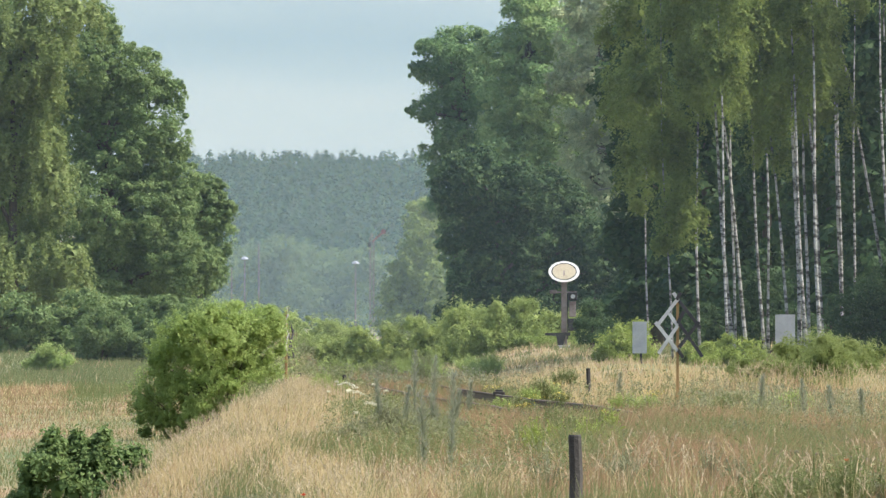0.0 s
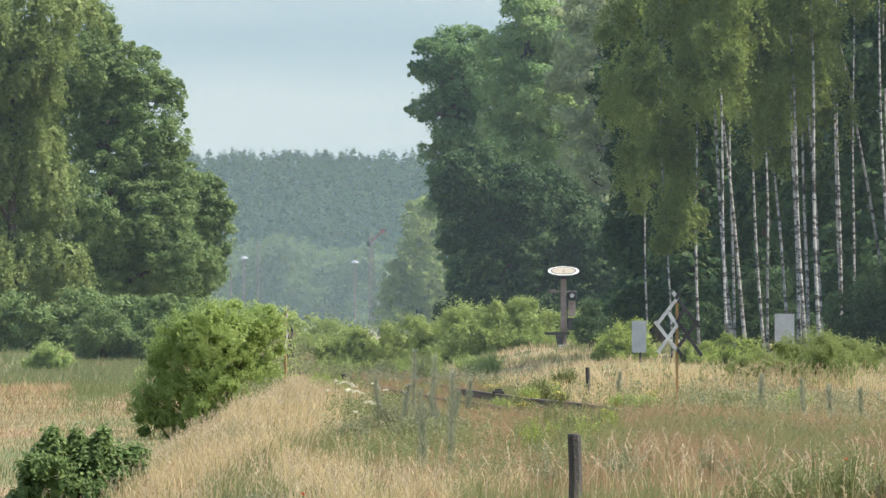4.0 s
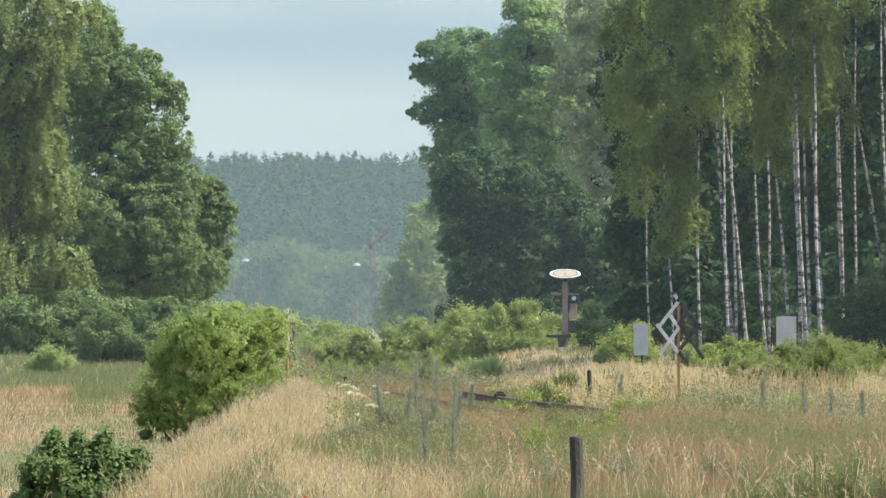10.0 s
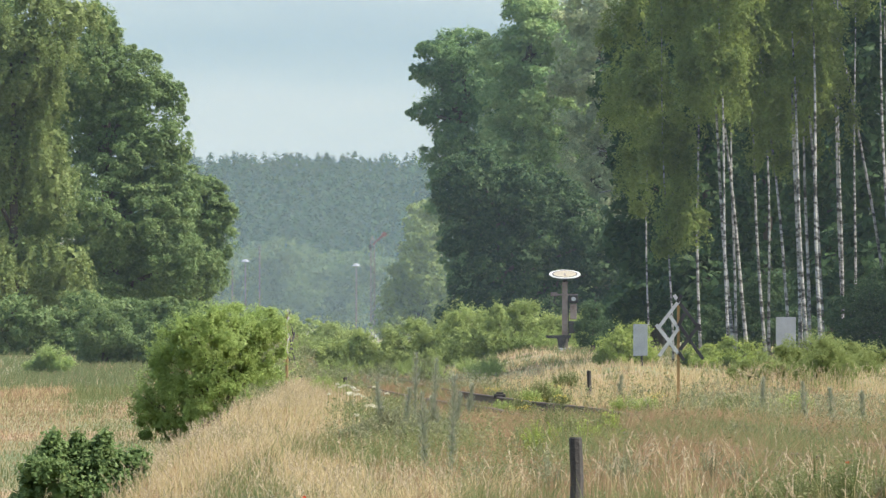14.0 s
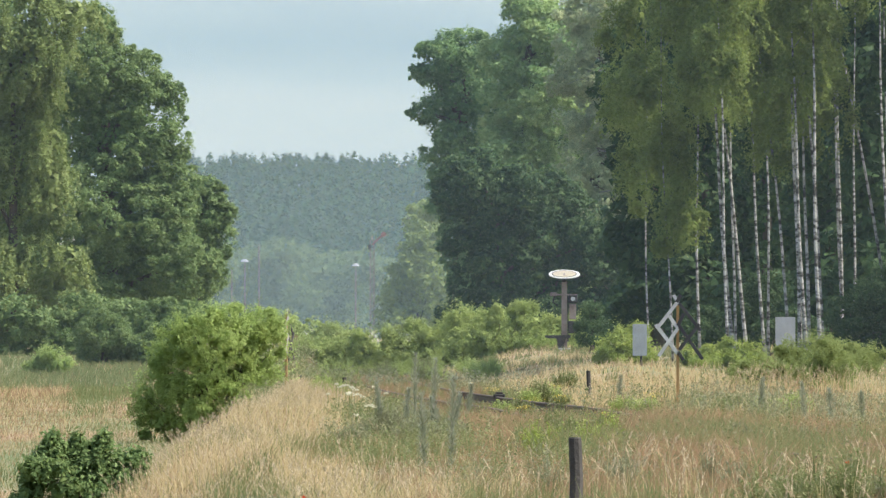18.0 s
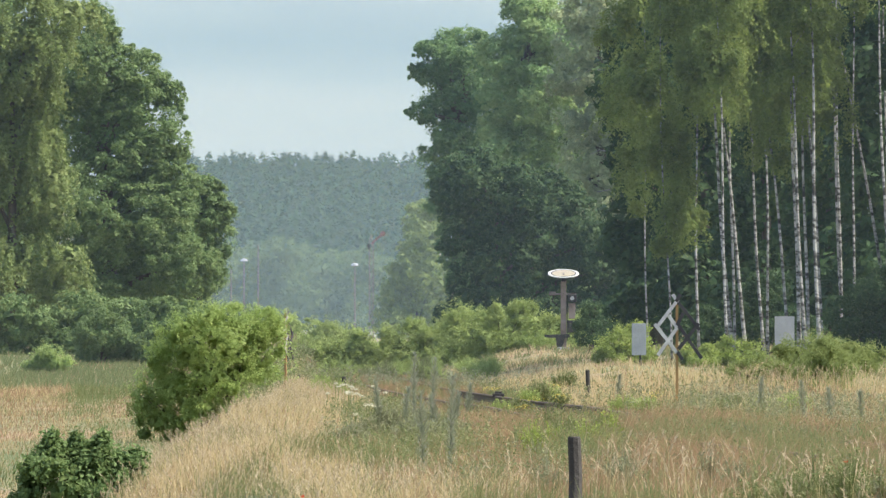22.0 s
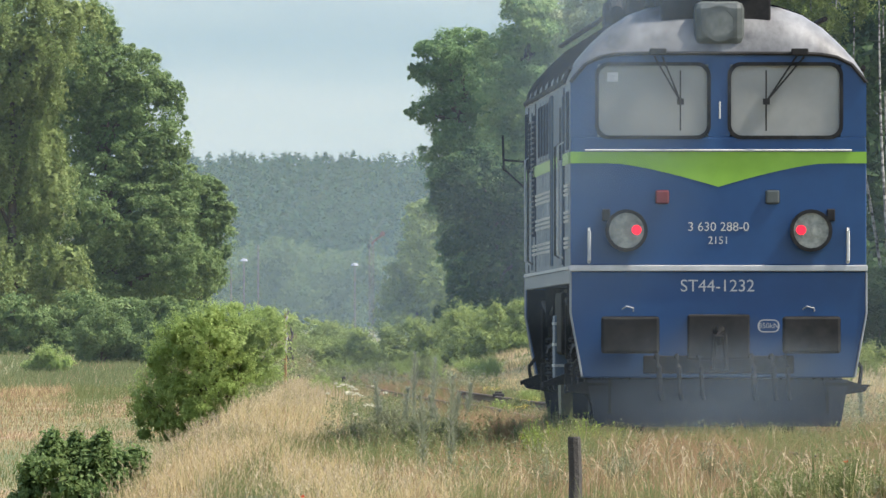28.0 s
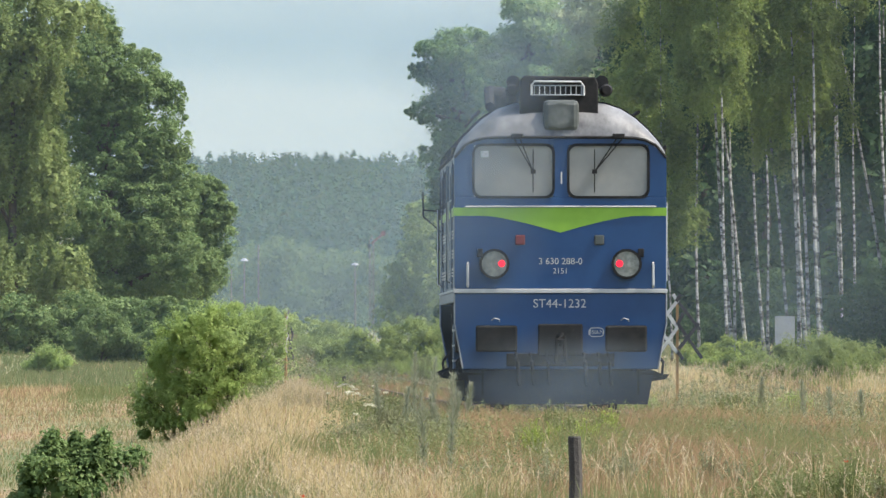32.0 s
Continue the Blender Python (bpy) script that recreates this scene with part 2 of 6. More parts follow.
def rail_z(y):
    return np.interp(y, [-600, 150, 230, 264, 344, 520, 700, 1500, 2500, 5000], [-0.05, -0.05, -0.02, -0.03, 0.0, 0.12, 0.32, 2.5, 4, 6])


def left_z(y):
    return np.interp(y, [-600, 0, 130, 190, 280, 390, 540, 700, 1500, 2500, 3300, 4300, 5000],
                     [-1.0, -0.9, -1.1, -1.0, -0.65, -0.15, 0.95, 1.5, 2.7, 4, 8, 40, 40])


def right_z(y):
    return np.interp(y, [-600, 0, 100, 250, 350, 450, 520, 700, 1500, 2500, 3300, 4300, 5000],
                     [-0.5, -0.5, -0.5, -0.15, 0.15, 0.6, 0.85, 1.4, 2.7, 4, 8, 40, 40])


def ground_z(x, y):
    """Height of the ground: fields on both sides, and the railway's low bank between them."""
    x, y = np.asarray(x, float), np.asarray(y, float)
    off, rz = x - track_x(y), rail_z(y)
    wide = np.interp(y, [0, 150, 200, 260, 350, 450, 700], [6.0, 5.4, 4.7, 3.46, 2.46, 2.09, 2.14])
    crest = np.interp(y, [0, 130, 200, 260, 350, 450, 700], [-0.45, -0.42, -0.22, -0.02, 0.08, 0.25, 0.5])
    bed = rz - 0.2
    lo = -off
    shoulder = bed + (crest - bed) * np.clip((lo - 1.7) / (wide - 1.7), 0, 1)
    bank = shoulder - np.clip(lo - wide, 0, 50) * 0.7
    lf = left_z(y)
    left = np.maximum(lf, bank)
    mixr = np.clip((off - 1.7) / 4.0, 0, 1)
    right = bed * (1 - mixr) + right_z(y) * mixr
    z = np.where(off < -1.7, left, np.where(off > 1.7, right, bed))
    bumps = 0.06 * np.sin(x * 0.9 + 0.3 * y) * np.sin(y * 0.23 + 1.0) + 0.05 * np.sin(x * 0.31 - y * 0.11)
    bumps = bumps * np.where(lo > wide, 0.25, 1.0)
    return z + bumps * np.clip((np.abs(off) - 1.7) / 2, 0, 1)


# ---- ground ----
def ground_sheet():
    xs = np.unique(np.concatenate([np.arange(-16, 20.1, 0.4), [-2400, -1200, -600, -300, -150, -90, -60, -40, -30, -24, -20, 23, 27, 33, 40, 60, 90, 150, 300, 600, 1200, 2400]]))
    ys = np.unique(np.concatenate([np.arange(80, 560, 2.0), np.arange(560, 1600, 25.0), np.arange(1600, 4951, 75.0), np.arange(-600, 80, 16.0)]))
    gx, gy = np.meshgrid(xs, ys)
    gz = ground_z(gx, gy)
    v = np.stack([gx, gy, gz], -1).reshape(-1, 3)
    nx, ny = len(xs), len(ys)
    i = (np.arange(ny - 1)[:, None] * nx + np.arange(nx - 1)[None, :]).ravel()
    f = np.stack([i, i + 1, i + nx + 1, i + nx], -1)
    me = bpy.data.meshes.new("ground")
    me.from_pydata(v.tolist(), [], f.tolist())
    me.polygons.foreach_set("use_smooth", [True] * len(me.polygons))
    m, n, l, p = node_mat("dry_meadow_ground")
    big = noise_of(n, l, 0.12, 5.0, 0.6, stretch=(1, 0.4, 1))
    fine = noise_of(n, l, 6.0, 6.0, 0.7)
    r = ramp_of(n, [(0.36, (0.12, 0.14, 0.05)), (0.5, (0.19, 0.175, 0.08)), (0.6, (0.28, 0.20, 0.115)), (0.7, (0.30, 0.19, 0.115))])
    l.new(big.outputs[0], r.inputs[0])
    mx = n.new("ShaderNodeMix")
    mx.data_type, mx.blend_type = "RGBA", "MULTIPLY"
    mx.inputs[0].default_value = 0.7
    r2 = ramp_of(n, [(0.3, (0.55, 0.55, 0.5)), (0.7, (1.1, 1.1, 1.0))])
    l.new(fine.outputs[0], r2.inputs[0])
    l.new(r.outputs[0], mx.inputs[6])
    l.new(r2.outputs[0], mx.inputs[7])
    l.new(mx.outputs[2], p.inputs["Base Color"])
    p.inputs["Roughness"].default_value = 0.95
    bp = n.new("ShaderNodeBump")
    bp.inputs["Strength"].default_value, bp.inputs["Distance"].default_value = 0.8, 0.1
    l.new(fine.outputs[0], bp.inputs["Height"])
    l.new(bp.outputs[0], p.inputs["Normal"])
    me.materials.append(m)
    return tagged(new("ground", me), "dry tan and green meadow with a low railway bank", "ground", kind="structure")


ground_sheet()


# ---- sky behind everything ----
def sky_backdrop():
    bm = bmesh.new()
    prev = None
    for k in range(41):
        a = radians(-50 + 2.5 * k)
        x, y = 4900 * math.sin(a), 4900 * math.cos(a)
        pair = (bm.verts.new((x, y, -20)), bm.verts.new((x, y, 700)))
        if prev:
            bm.faces.new((prev[0], pair[0], pair[1], prev[1]))
        prev = pair
    m, n, l, p = node_mat("cloudy_sky")
    nz = noise_of(n, l, 0.016, 5.0, 0.55, stretch=(0.28, 0.28, 2.2))
    r = ramp_of(n, [(0.34, (0.39, 0.53, 0.61)), (0.46, (0.49, 0.62, 0.66)), (0.56, (0.62, 0.72, 0.73)), (0.68, (0.76, 0.82, 0.80))])
    l.new(nz.outputs[0], r.inputs[0])
    tc, sp, mr = n.new("ShaderNodeTexCoord"), n.new("ShaderNodeSeparateXYZ"), n.new("ShaderNodeMapRange")
    l.new(tc.outputs["Object"], sp.inputs[0])
    mr.inputs["From Min"].default_value, mr.inputs["From Max"].default_value = 60, 115
    l.new(sp.outputs[2], mr.inputs[0])
    band = ramp_of(n, [(0.0, (0.60, 0.70, 0.72)), (0.3, (0.65, 0.735, 0.74)), (0.5, (0.57, 0.68, 0.715)), (0.68, (0.46, 0.59, 0.655)), (0.86, (0.56, 0.67, 0.71)), (1.0, (0.63, 0.725, 0.745))])
    l.new(mr.outputs[0], band.inputs[0])
    mb = n.new("ShaderNodeMix")
    mb.data_type = "RGBA"
    mb.inputs[0].default_value = 0.6
    l.new(r.outputs[0], mb.inputs[6])
    l.new(band.outputs[0], mb.inputs[7])
    em = n.new("ShaderNodeEmission")
    em.inputs[1].default_value = 0.73
    l.new(mb.outputs[2], em.inputs[0])
    l.new(em.outputs[0], n["Material Output"].inputs[0])
    return tagged(new("sky_backdrop", mesh_of("sky_backdrop", bm, m)), "pale blue sky with soft grey-white cloud bands", "sky", kind="structure")


sky_backdrop()


# ---- foliage ----
def unit(v):
    return v / np.maximum(np.linalg.norm(v, axis=-1, keepdims=True), 1e-9)


def leaf_quads(rng, centres, outward, size, spread, droop=0.0, narrow=0.6, per=4, jitter=1.0):
    """One pointed three- or four-cornered leaf at each centre, its face turned roughly outward and up."""
    n = len(centres)
    nrm = unit(outward * 0.6 + rng.normal(size=(n, 3)) * jitter * 0.85 + np.array([0, 0, 0.25]))
    u = unit(np.cross(nrm, rng.normal(size=(n, 3))))
    if droop:
        u = unit(u * (1 - droop) + np.array([0, 0, -1.0]) * droop)
        nrm = unit(nrm - u * np.sum(nrm * u, -1, keepdims=True))
    v = np.cross(nrm, u)
    s = (size * rng.uniform(1 - spread, 1 + spread, n))[:, None]
    c = centres
    if per == 3:
        return np.stack([c - u * s * 0.5, c + u * s * 0.22 + v * s * narrow, c + u * s * 0.6 - v * s * narrow * 0.35], 1)
    return np.stack([c - u * s * 0.5, c + v * s * 0.5 * narrow + nrm * s * 0.08, c + u * s * 0.5, c - v * s * 0.5 * narrow + nrm * s * 0.08], 1)


def billows(rng, lobes, each=2, share=0.42):
    """Smaller boughs that swell out of the main ones, so that the outline is uneven."""
    more = []
    for x, y, z, rx, ry, rz in lobes:
        for d in unit(rng.normal(size=(each, 3)) + np.array([0, 0, 0.25])):
            k = share * rng.uniform(0.7, 1.25)
            more.append((x + d[0] * rx, y + d[1] * ry, z + d[2] * rz, rx * k, ry * k, rz * k * 0.8))
    return list(lobes) + more


def bough_spots(rng, lobes, i, step, low, high, spray):
    """Feet of boughs over one lobe, left out where another lobe swallows them."""
    c, r = np.array(lobes[i][:3]), np.array(lobes[i][3:])
    area = 4 * math.pi * (((r[0] * r[1]) ** 1.6 + (r[0] * r[2]) ** 1.6 + (r[1] * r[2]) ** 1.6) / 3) ** (1 / 1.6)
    d = unit(rng.normal(size=(max(8, int(area / (step * step))), 3)))
    out = rng.uniform(0, 1, len(d)) < spray
    rad = rng.uniform(low, high, len(d)) + out * rng.uniform(0.08, 0.34, len(d))
    p = c + d * r * rad[:, None]
    keep = np.ones(len(d), bool)
    for j, other in enumerate(lobes):
        if j != i:
            keep &= (((p - np.array(other[:3])) / np.array(other[3:])) ** 2).sum(1) > 0.55
    return p[keep], d[keep], out[keep]


def crown_leaves(rng, lobes, size, cover=0.6, bough=0.45, droop=0.0, narrow=0.55, style="pads", swell=(2, 0.42)):
    """Leaves over the lobes (x, y, z, rx, ry, rz). pads: domed leafy boughs with hollows between them;
    shoots: bundles of twigs that grow outward and up; hang: bundles of twigs that hang down."""
    lobes = billows(rng, lobes, *swell)
    out = []
    for i, (x, y, z, rx, ry, rz) in enumerate(lobes):
        r = (rx * ry * rz) ** (1 / 3)
        b = min(bough, 0.5 * min(rx, rz))
        if style == "pads":
            p, d, wild = bough_spots(rng, lobes, i, 1.22 * b, 0.70, 1.05, 0.24)
            m = max(10, int(cover * 4 * b * b / (0.3 * size * size)))
            bs = b * rng.uniform(0.5, 1.25, len(p)) * np.where(wild, 0.5, 1.0)
            q = unit(rng.normal(size=(len(p) * m, 3)) + np.repeat(d, m, 0) * 0.5 + np.array([0, 0, 0.5]))
            cc = np.repeat(p, m, 0) + q * (np.repeat(bs, m) * np.sqrt(rng.uniform(0.25, 1.15, len(q))))[:, None] * np.array([1, 1, 0.7])
            cc += rng.normal(size=cc.shape) * (0.16 * np.repeat(bs, m))[:, None]
            out.append(leaf_quads(rng, cc, q, size, 0.45, droop, narrow, 3, 0.38))
        else:
            p, d, wild = bough_spots(rng, lobes, i, (1.6 if style == "shoots" else 1.7) * b, 0.6, 1.0, 0.12)
            k, m = 6, 12
            n = len(p) * k
            if style == "shoots":
                way = unit(np.repeat(unit(d * 0.8 + np.array([0, 0, 0.8])), k, 0) + rng.normal(size=(n, 3)) * 0.32)
            else:
                way = unit(np.repeat(d * np.array([0.35, 0.35, 0.0]), k, 0) + np.array([0, 0, -1.0]) + rng.normal(size=(n, 3)) * 0.13)
            foot = np.repeat(p, k, 0) + rng.normal(size=(n, 3)) * b * 0.28
            ln = b * rng.uniform(0.8, 2.0, n) * np.where(np.repeat(wild, k), 1.5, 1.0)
            m = max(6, int(cover * 0.55 * m * (1.3 * b * b) / (0.3 * size * size) / 20))
            f = rng.uniform(0, 1, n * m)
            cc = np.repeat(foot, m, 0) + np.repeat(way, m, 0) * (f * np.repeat(ln, m))[:, None] + rng.normal(size=(n * m, 3)) * (size * 0.55)
            out.append(leaf_quads(rng, cc, np.repeat(unit(d + np.array([0, 0, 0.4])), k * m, 0), size, 0.4, droop, narrow, 3, 0.55))
        core = min(size * 2.4, r * 0.5)
        d = unit(rng.normal(size=(max(8, int(3.2 * r * r / (0.3 * core * core))), 3)))
        cc = np.array([x, y, z]) + d * np.array([rx, ry, rz]) * (rng.uniform(0.2, 0.66, len(d)))[:, None]
        out.append(leaf_quads(rng, cc, d, core, 0.3, droop * 0.5, 0.7, 3, 0.3))
    return np.concatenate(out)


def limb_set(rng, lobes, height, r0, bark, parent, lean=0.0):
    """A limb from the trunk into each lobe."""
    k = 0.2 if bark == BIRCHBARK else 0.4
    for x, y, z, rx, ry, rz in lobes:
        z0 = max(0.15 * height, min(z - 0.6 * rz, 0.8 * height) - 0.3 * abs(x - lean * z))
        foot = lean * z0 * 0.93
        mid = (foot * 0.55 + x * 0.45 + rng.normal() * 0.2, y * 0.45, (z0 + z) / 2 + 0.1 * rz)
        part("limb", tube([(foot, 0, z0), mid, (x, y, z)], [r0 * k, r0 * k * 0.6, r0 * k * 0.2], 6), bark, parent, smooth=True)


def tree(name, label, spot, lobes, leaf, size, cover, r0, bark, seed, lean=0.0, droop=0.0, narrow=0.6, bough=0.5, group="", style="pads"):
    rng = np.random.default_rng(seed)
    x, y = spot
    top = max(l[2] for l in lobes)
    t = thing(name, pose(x, y, float(ground_z(x, y)) - 0.05), label, "tree", group)
    pts, rad = [], []
    for k in range(13):
        f = k / 12
        pts.append((lean * f * top * 0.93 + 0.06 * math.sin(3 * f + seed) + 0.035 * math.sin(9 * f + 2.1 * seed), 0.1 * math.cos(2.3 * f + seed), f * top * 0.93))
        rad.append(r0 * (1.25 if k == 0 else 1 - 0.85 * f))
    part("trunk", tube(pts, rad, 9), bark, t, smooth=True)
    limb_set(rng, lobes, top, r0, bark, t, lean)
    crown = new("crown", raw_mesh("crown", crown_leaves(rng, lobes, size, cover, bough, droop, narrow, style), 3, leaf))
    crown.parent = t
    return t


def tuft(name, label, x, y, h, spread, n, mat, seed, group=""):
    """A clump of fine upright shoots springing from one foot."""
    rng = np.random.default_rng(seed)
    t = thing(name, pose(x, y, float(ground_z(x, y))), label, "weed", group)
    a, r = rng.uniform(0, 2 * np.pi, n), spread * np.sqrt(rng.uniform(0, 1, n))
    foot = np.stack([0.3 * r * np.cos(a), 0.3 * r * np.sin(a), np.full(n, -0.03)], -1)
    top = np.stack([r * np.cos(a), r * np.sin(a), h * rng.uniform(0.35, 1.0, n) * (1.1 - 0.5 * r / spread)], -1)
    side = np.array([1.0, 0.2, 0]) * (0.004 + 0.00002 * y)
    mid = foot * 0.5 + top * 0.5 + np.array([0, 0, 0.06]) * h
    shoots = np.concatenate([np.stack([foot - side, foot + side, mid + side], 1), np.stack([foot - side, mid + side, mid - side], 1), np.stack([mid - side, mid + side, top], 1)])
    k = 7
    f = np.tile(np.linspace(0.25, 1.0, k), n)[:, None]
    c = np.repeat(mid, k, 0) * (1 - f) + np.repeat(top, k, 0) * f + rng.normal(size=(n * k, 3)) * 0.015
    leaves = leaf_quads(rng, c, rng.normal(size=(n * k, 3)) + np.array([0, -0.3, 0.6]), 0.022 + 0.00008 * y, 0.4, 0.0, 0.25, 3, 0.5)
    ob = new("foliage", raw_mesh("foliage", np.concatenate([shoots, leaves]), 3, mat))
    ob.parent = t
    return t


def bush(name, label, spot, lobes, leaf, size, cover, seed, stems=7, category="bush", group="", bough=0.25, narrow=0.45, style="shoots", swell=(2, 0.42)):
    rng = np.random.default_rng(seed)
    x, y = spot
    t = thing(name, pose(x, y, float(ground_z(x, y)) - 0.03), label, category, group)
    for k in range(stems):
        l = lobes[k % len(lobes)]
        part("stem", tube([(rng.normal() * 0.1, rng.normal() * 0.1, 0), (l[0] * 0.5, l[1] * 0.5, l[2] * 0.6), (l[0] + rng.normal() * l[3] * 0.4, l[1], l[2] + l[5] * 0.5)], [0.03, 0.02, 0.006], 5), BARK, t)
    c = new("foliage", raw_mesh("foliage", crown_leaves(rng, lobes, size, cover, bough, 0.0, narrow, style, swell), 3, leaf))
    c.parent = t
    return t


# ---- trees and bushes ----
tree("birch_tree", "pale green birch with hanging twigs at the wood's edge", (-14.15, 520),
     [(0.7, -0.7, 10.5, 1.5, 1.5, 1.5), (-0.2, -0.3, 8.9, 1.5, 1.5, 2.0), (0.8, 0.2, 8.1, 1.1, 1.1, 1.5), (0.1, 0.5, 5.7, 1.3, 1.3, 1.6), (1.2, -0.3, 5.5, 0.8, 0.8, 1.2), (0, 0, 3.1, 1.5, 1.5, 1.5),
      (1.5, 0.4, 2.4, 1.2, 1.2, 1.2), (1.9, -0.5, 11.3, 1.0, 1.0, 0.7), (-1.5, -0.2, 6.1, 1.4, 1.4, 2.6), (-1.7, 0.2, 10.2, 1.4, 1.4, 2.0), (-1.6, 0.1, 3.4, 1.4, 1.4, 1.6), (-0.2, 0.3, 7.3, 1.4, 1.4, 1.4), (1.0, 0, 6.8, 1.0, 1.0, 1.3)],
     LIME, 0.095, 1.0, 0.22, BARK, 1, droop=0.3, bough=0.42, style="hang")
tree("oak_tree", "broad dark green oak at the field edge", (-11.53, 545),
     [(-0.8, -0.7, 9.9, 1.3, 1.3, 1.3), (0.4, -0.2, 9.4, 1.2, 1.2, 1.0), (0.9, 0.2, 8.1, 1.4, 1.4, 1.2), (-0.5, 0.6, 7.7, 1.5, 1.5, 1.4), (1.8, -0.3, 7.2, 0.9, 0.9, 0.7), (0.4, 0, 6.2, 1.6, 1.6, 1.4),
      (1.7, 0.3, 6.0, 1.0, 1.0, 0.9), (-0.8, -0.9, 4.7, 1.7, 1.7, 1.5), (1.2, -0.3, 4.3, 1.6, 1.6, 1.4), (2.3, 0.1, 5.4, 0.7, 0.7, 0.7), (0.2, 1.0, 2.5, 2.0, 2.0, 1.3), (2.2, -0.5, 2.9, 1.4, 1.4, 1.1),
      (-1.2, 0, 1.6, 1.6, 1.6, 1.1), (-0.4, -0.1, 10.9, 0.6, 0.6, 0.8)],
     OAK, 0.098, 0.62, 0.45, BARK, 2, bough=0.38)
tree("oak_tree", "smaller round oak behind the larger one", (-8.97, 580),
     [(-0.1, -0.5, 5.0, 1.0, 1.0, 1.0), (0.5, -0.1, 4.2, 0.8, 0.8, 1.0), (-0.4, 0.2, 3.8, 1.2, 1.2, 1.2), (0, 0.5, 2.7, 0.9, 0.9, 0.9), (-0.8, -0.4, 1.9, 1.2, 1.2, 0.8), (0.2, -0.7, 5.7, 0.6, 0.6, 0.5)],
     OAK, 0.1, 0.7, 0.3, BARK, 3, bough=0.36)
tree("oak_tree", "dark green oak half hidden behind the pale birch", (-15.6, 556),
     [(0, 0, 10.5, 1.6, 1.6, 1.7), (-0.6, 0.2, 8.0, 1.7, 1.7, 1.8), (0.7, -0.2, 6.6, 1.5, 1.5, 1.7), (-0.5, 0, 4.6, 1.7, 1.7, 1.7), (0.8, 0, 2.6, 1.7, 1.7, 1.4), (-0.9, 0.1, 1.6, 1.5, 1.5, 1.2)],
     OAK, 0.18, 0.7, 0.4, BARK, 13, bough=0.5)
bush("bush", "low dark scrub under the field trees", (-12.57, 512),
     [(-1.2, -0.6, 1.1, 1.1, 1.1, 0.7), (-0.1, -0.1, 0.9, 0.9, 0.9, 0.6), (1.0, 0.1, 1.2, 0.9, 0.9, 0.7), (2.8, 0.6, 1.1, 1.1, 1.1, 0.7), (3.9, -0.4, 1.1, 1.1, 1.1, 0.6), (-1.0, 0, 0.4, 0.9, 0.9, 0.5),
      (0.5, -0.5, 0.3, 0.9, 0.9, 0.4), (2.4, -0.1, 0.5, 0.9, 0.9, 0.5), (3.7, 0.1, 0.5, 0.9, 0.9, 0.4), (4.9, -0.3, 1.0, 0.5, 0.5, 0.3)],
     OAK, 0.12, 0.6, 4, bough=0.34, style="pads")
bush("bush", "round green bush at the far field edge", (-10.08, 470),
     [(0, -0.4, 1.0, 0.65, 0.65, 0.6), (-0.35, -0.1, 0.75, 0.5, 0.5, 0.5), (0.4, 0.1, 0.75, 0.5, 0.5, 0.45), (0, 0.3, 0.3, 0.8, 0.8, 0.35), (0.2, -0.4, 1.45, 0.35, 0.35, 0.3)],
     OAK, 0.07, 0.6, 5, bough=0.24, style="pads")
bush("bush", "small green bush at the far field edge", (-8.74, 470),
     [(-0.1, -0.2, 0.6, 0.45, 0.45, 0.35), (0.47, -0.1, 0.8, 0.47, 0.47, 0.42), (0.55, -0.2, 1.15, 0.25, 0.25, 0.2), (0.1, 0, 0.25, 0.7, 0.7, 0.25)],
     OAK, 0.07, 0.6, 6, bough=0.22, style="pads")
bush("bush", "low green weed clump in the field", (-10.94, 440),
     [(0, -0.2, 0.5, 0.38, 0.38, 0.25), (0.1, 0, 0.3, 0.5, 0.5, 0.2), (-0.3, 0.1, 0.2, 0.4, 0.4, 0.16)],
     BUSHLEAF, 0.06, 0.6, 7)
bush("bush", "large bright green leafy bush beside the grassy bank", (-3.86, 262),
     [(0.28, -0.36, 1.73, 0.62, 0.62, 0.46), (-0.28, -0.11, 1.5, 0.6, 0.6, 0.46), (0.8, 0.08, 1.7, 0.45, 0.45, 0.42), (-0.66, 0.31, 1.04, 0.52, 0.52, 0.46), (0.09, -0.25, 1.1, 0.66, 0.66, 0.5), (0.72, 0, 1.3, 0.4, 0.4, 0.4),
      (-0.8, 0.16, 0.42, 0.42, 0.42, 0.36), (-0.25, -0.23, 0.6, 0.5, 0.5, 0.4), (-1.12, 0.04, 0.66, 0.22, 0.22, 0.3), (0.45, 0.26, 2.0, 0.5, 0.5, 0.26), (-0.4, -0.3, 1.9, 0.3, 0.3, 0.22), (1.0, 0, 1.95, 0.26, 0.26, 0.26)],
     BUSHLEAF, 0.036, 1.05, 8, bough=0.15, stems=22, narrow=0.40, swell=(3, 0.22))
bush("bush", "dark green shrub with upright leafy sprigs below the bank", (-3.74, 170),
     [(-0.3, -0.2, 0.36, 0.42, 0.42, 0.3), (0.28, -0.07, 0.3, 0.42, 0.42, 0.26), (-0.62, 0.05, 0.44, 0.12, 0.12, 0.26), (-0.44, -0.1, 0.66, 0.11, 0.11, 0.26), (-0.2, 0.06, 0.6, 0.1, 0.1, 0.26), (0.02, -0.05, 0.68, 0.11, 0.11, 0.28),
      (0.24, 0.1, 0.52, 0.1, 0.1, 0.25), (0.45, -0.1, 0.56, 0.11, 0.11, 0.24), (0.72, 0.05, 0.34, 0.12, 0.12, 0.24)],
     OAK, 0.05, 0.42, 9, bough=0.16, stems=18, narrow=0.55, swell=(2, 0.4))
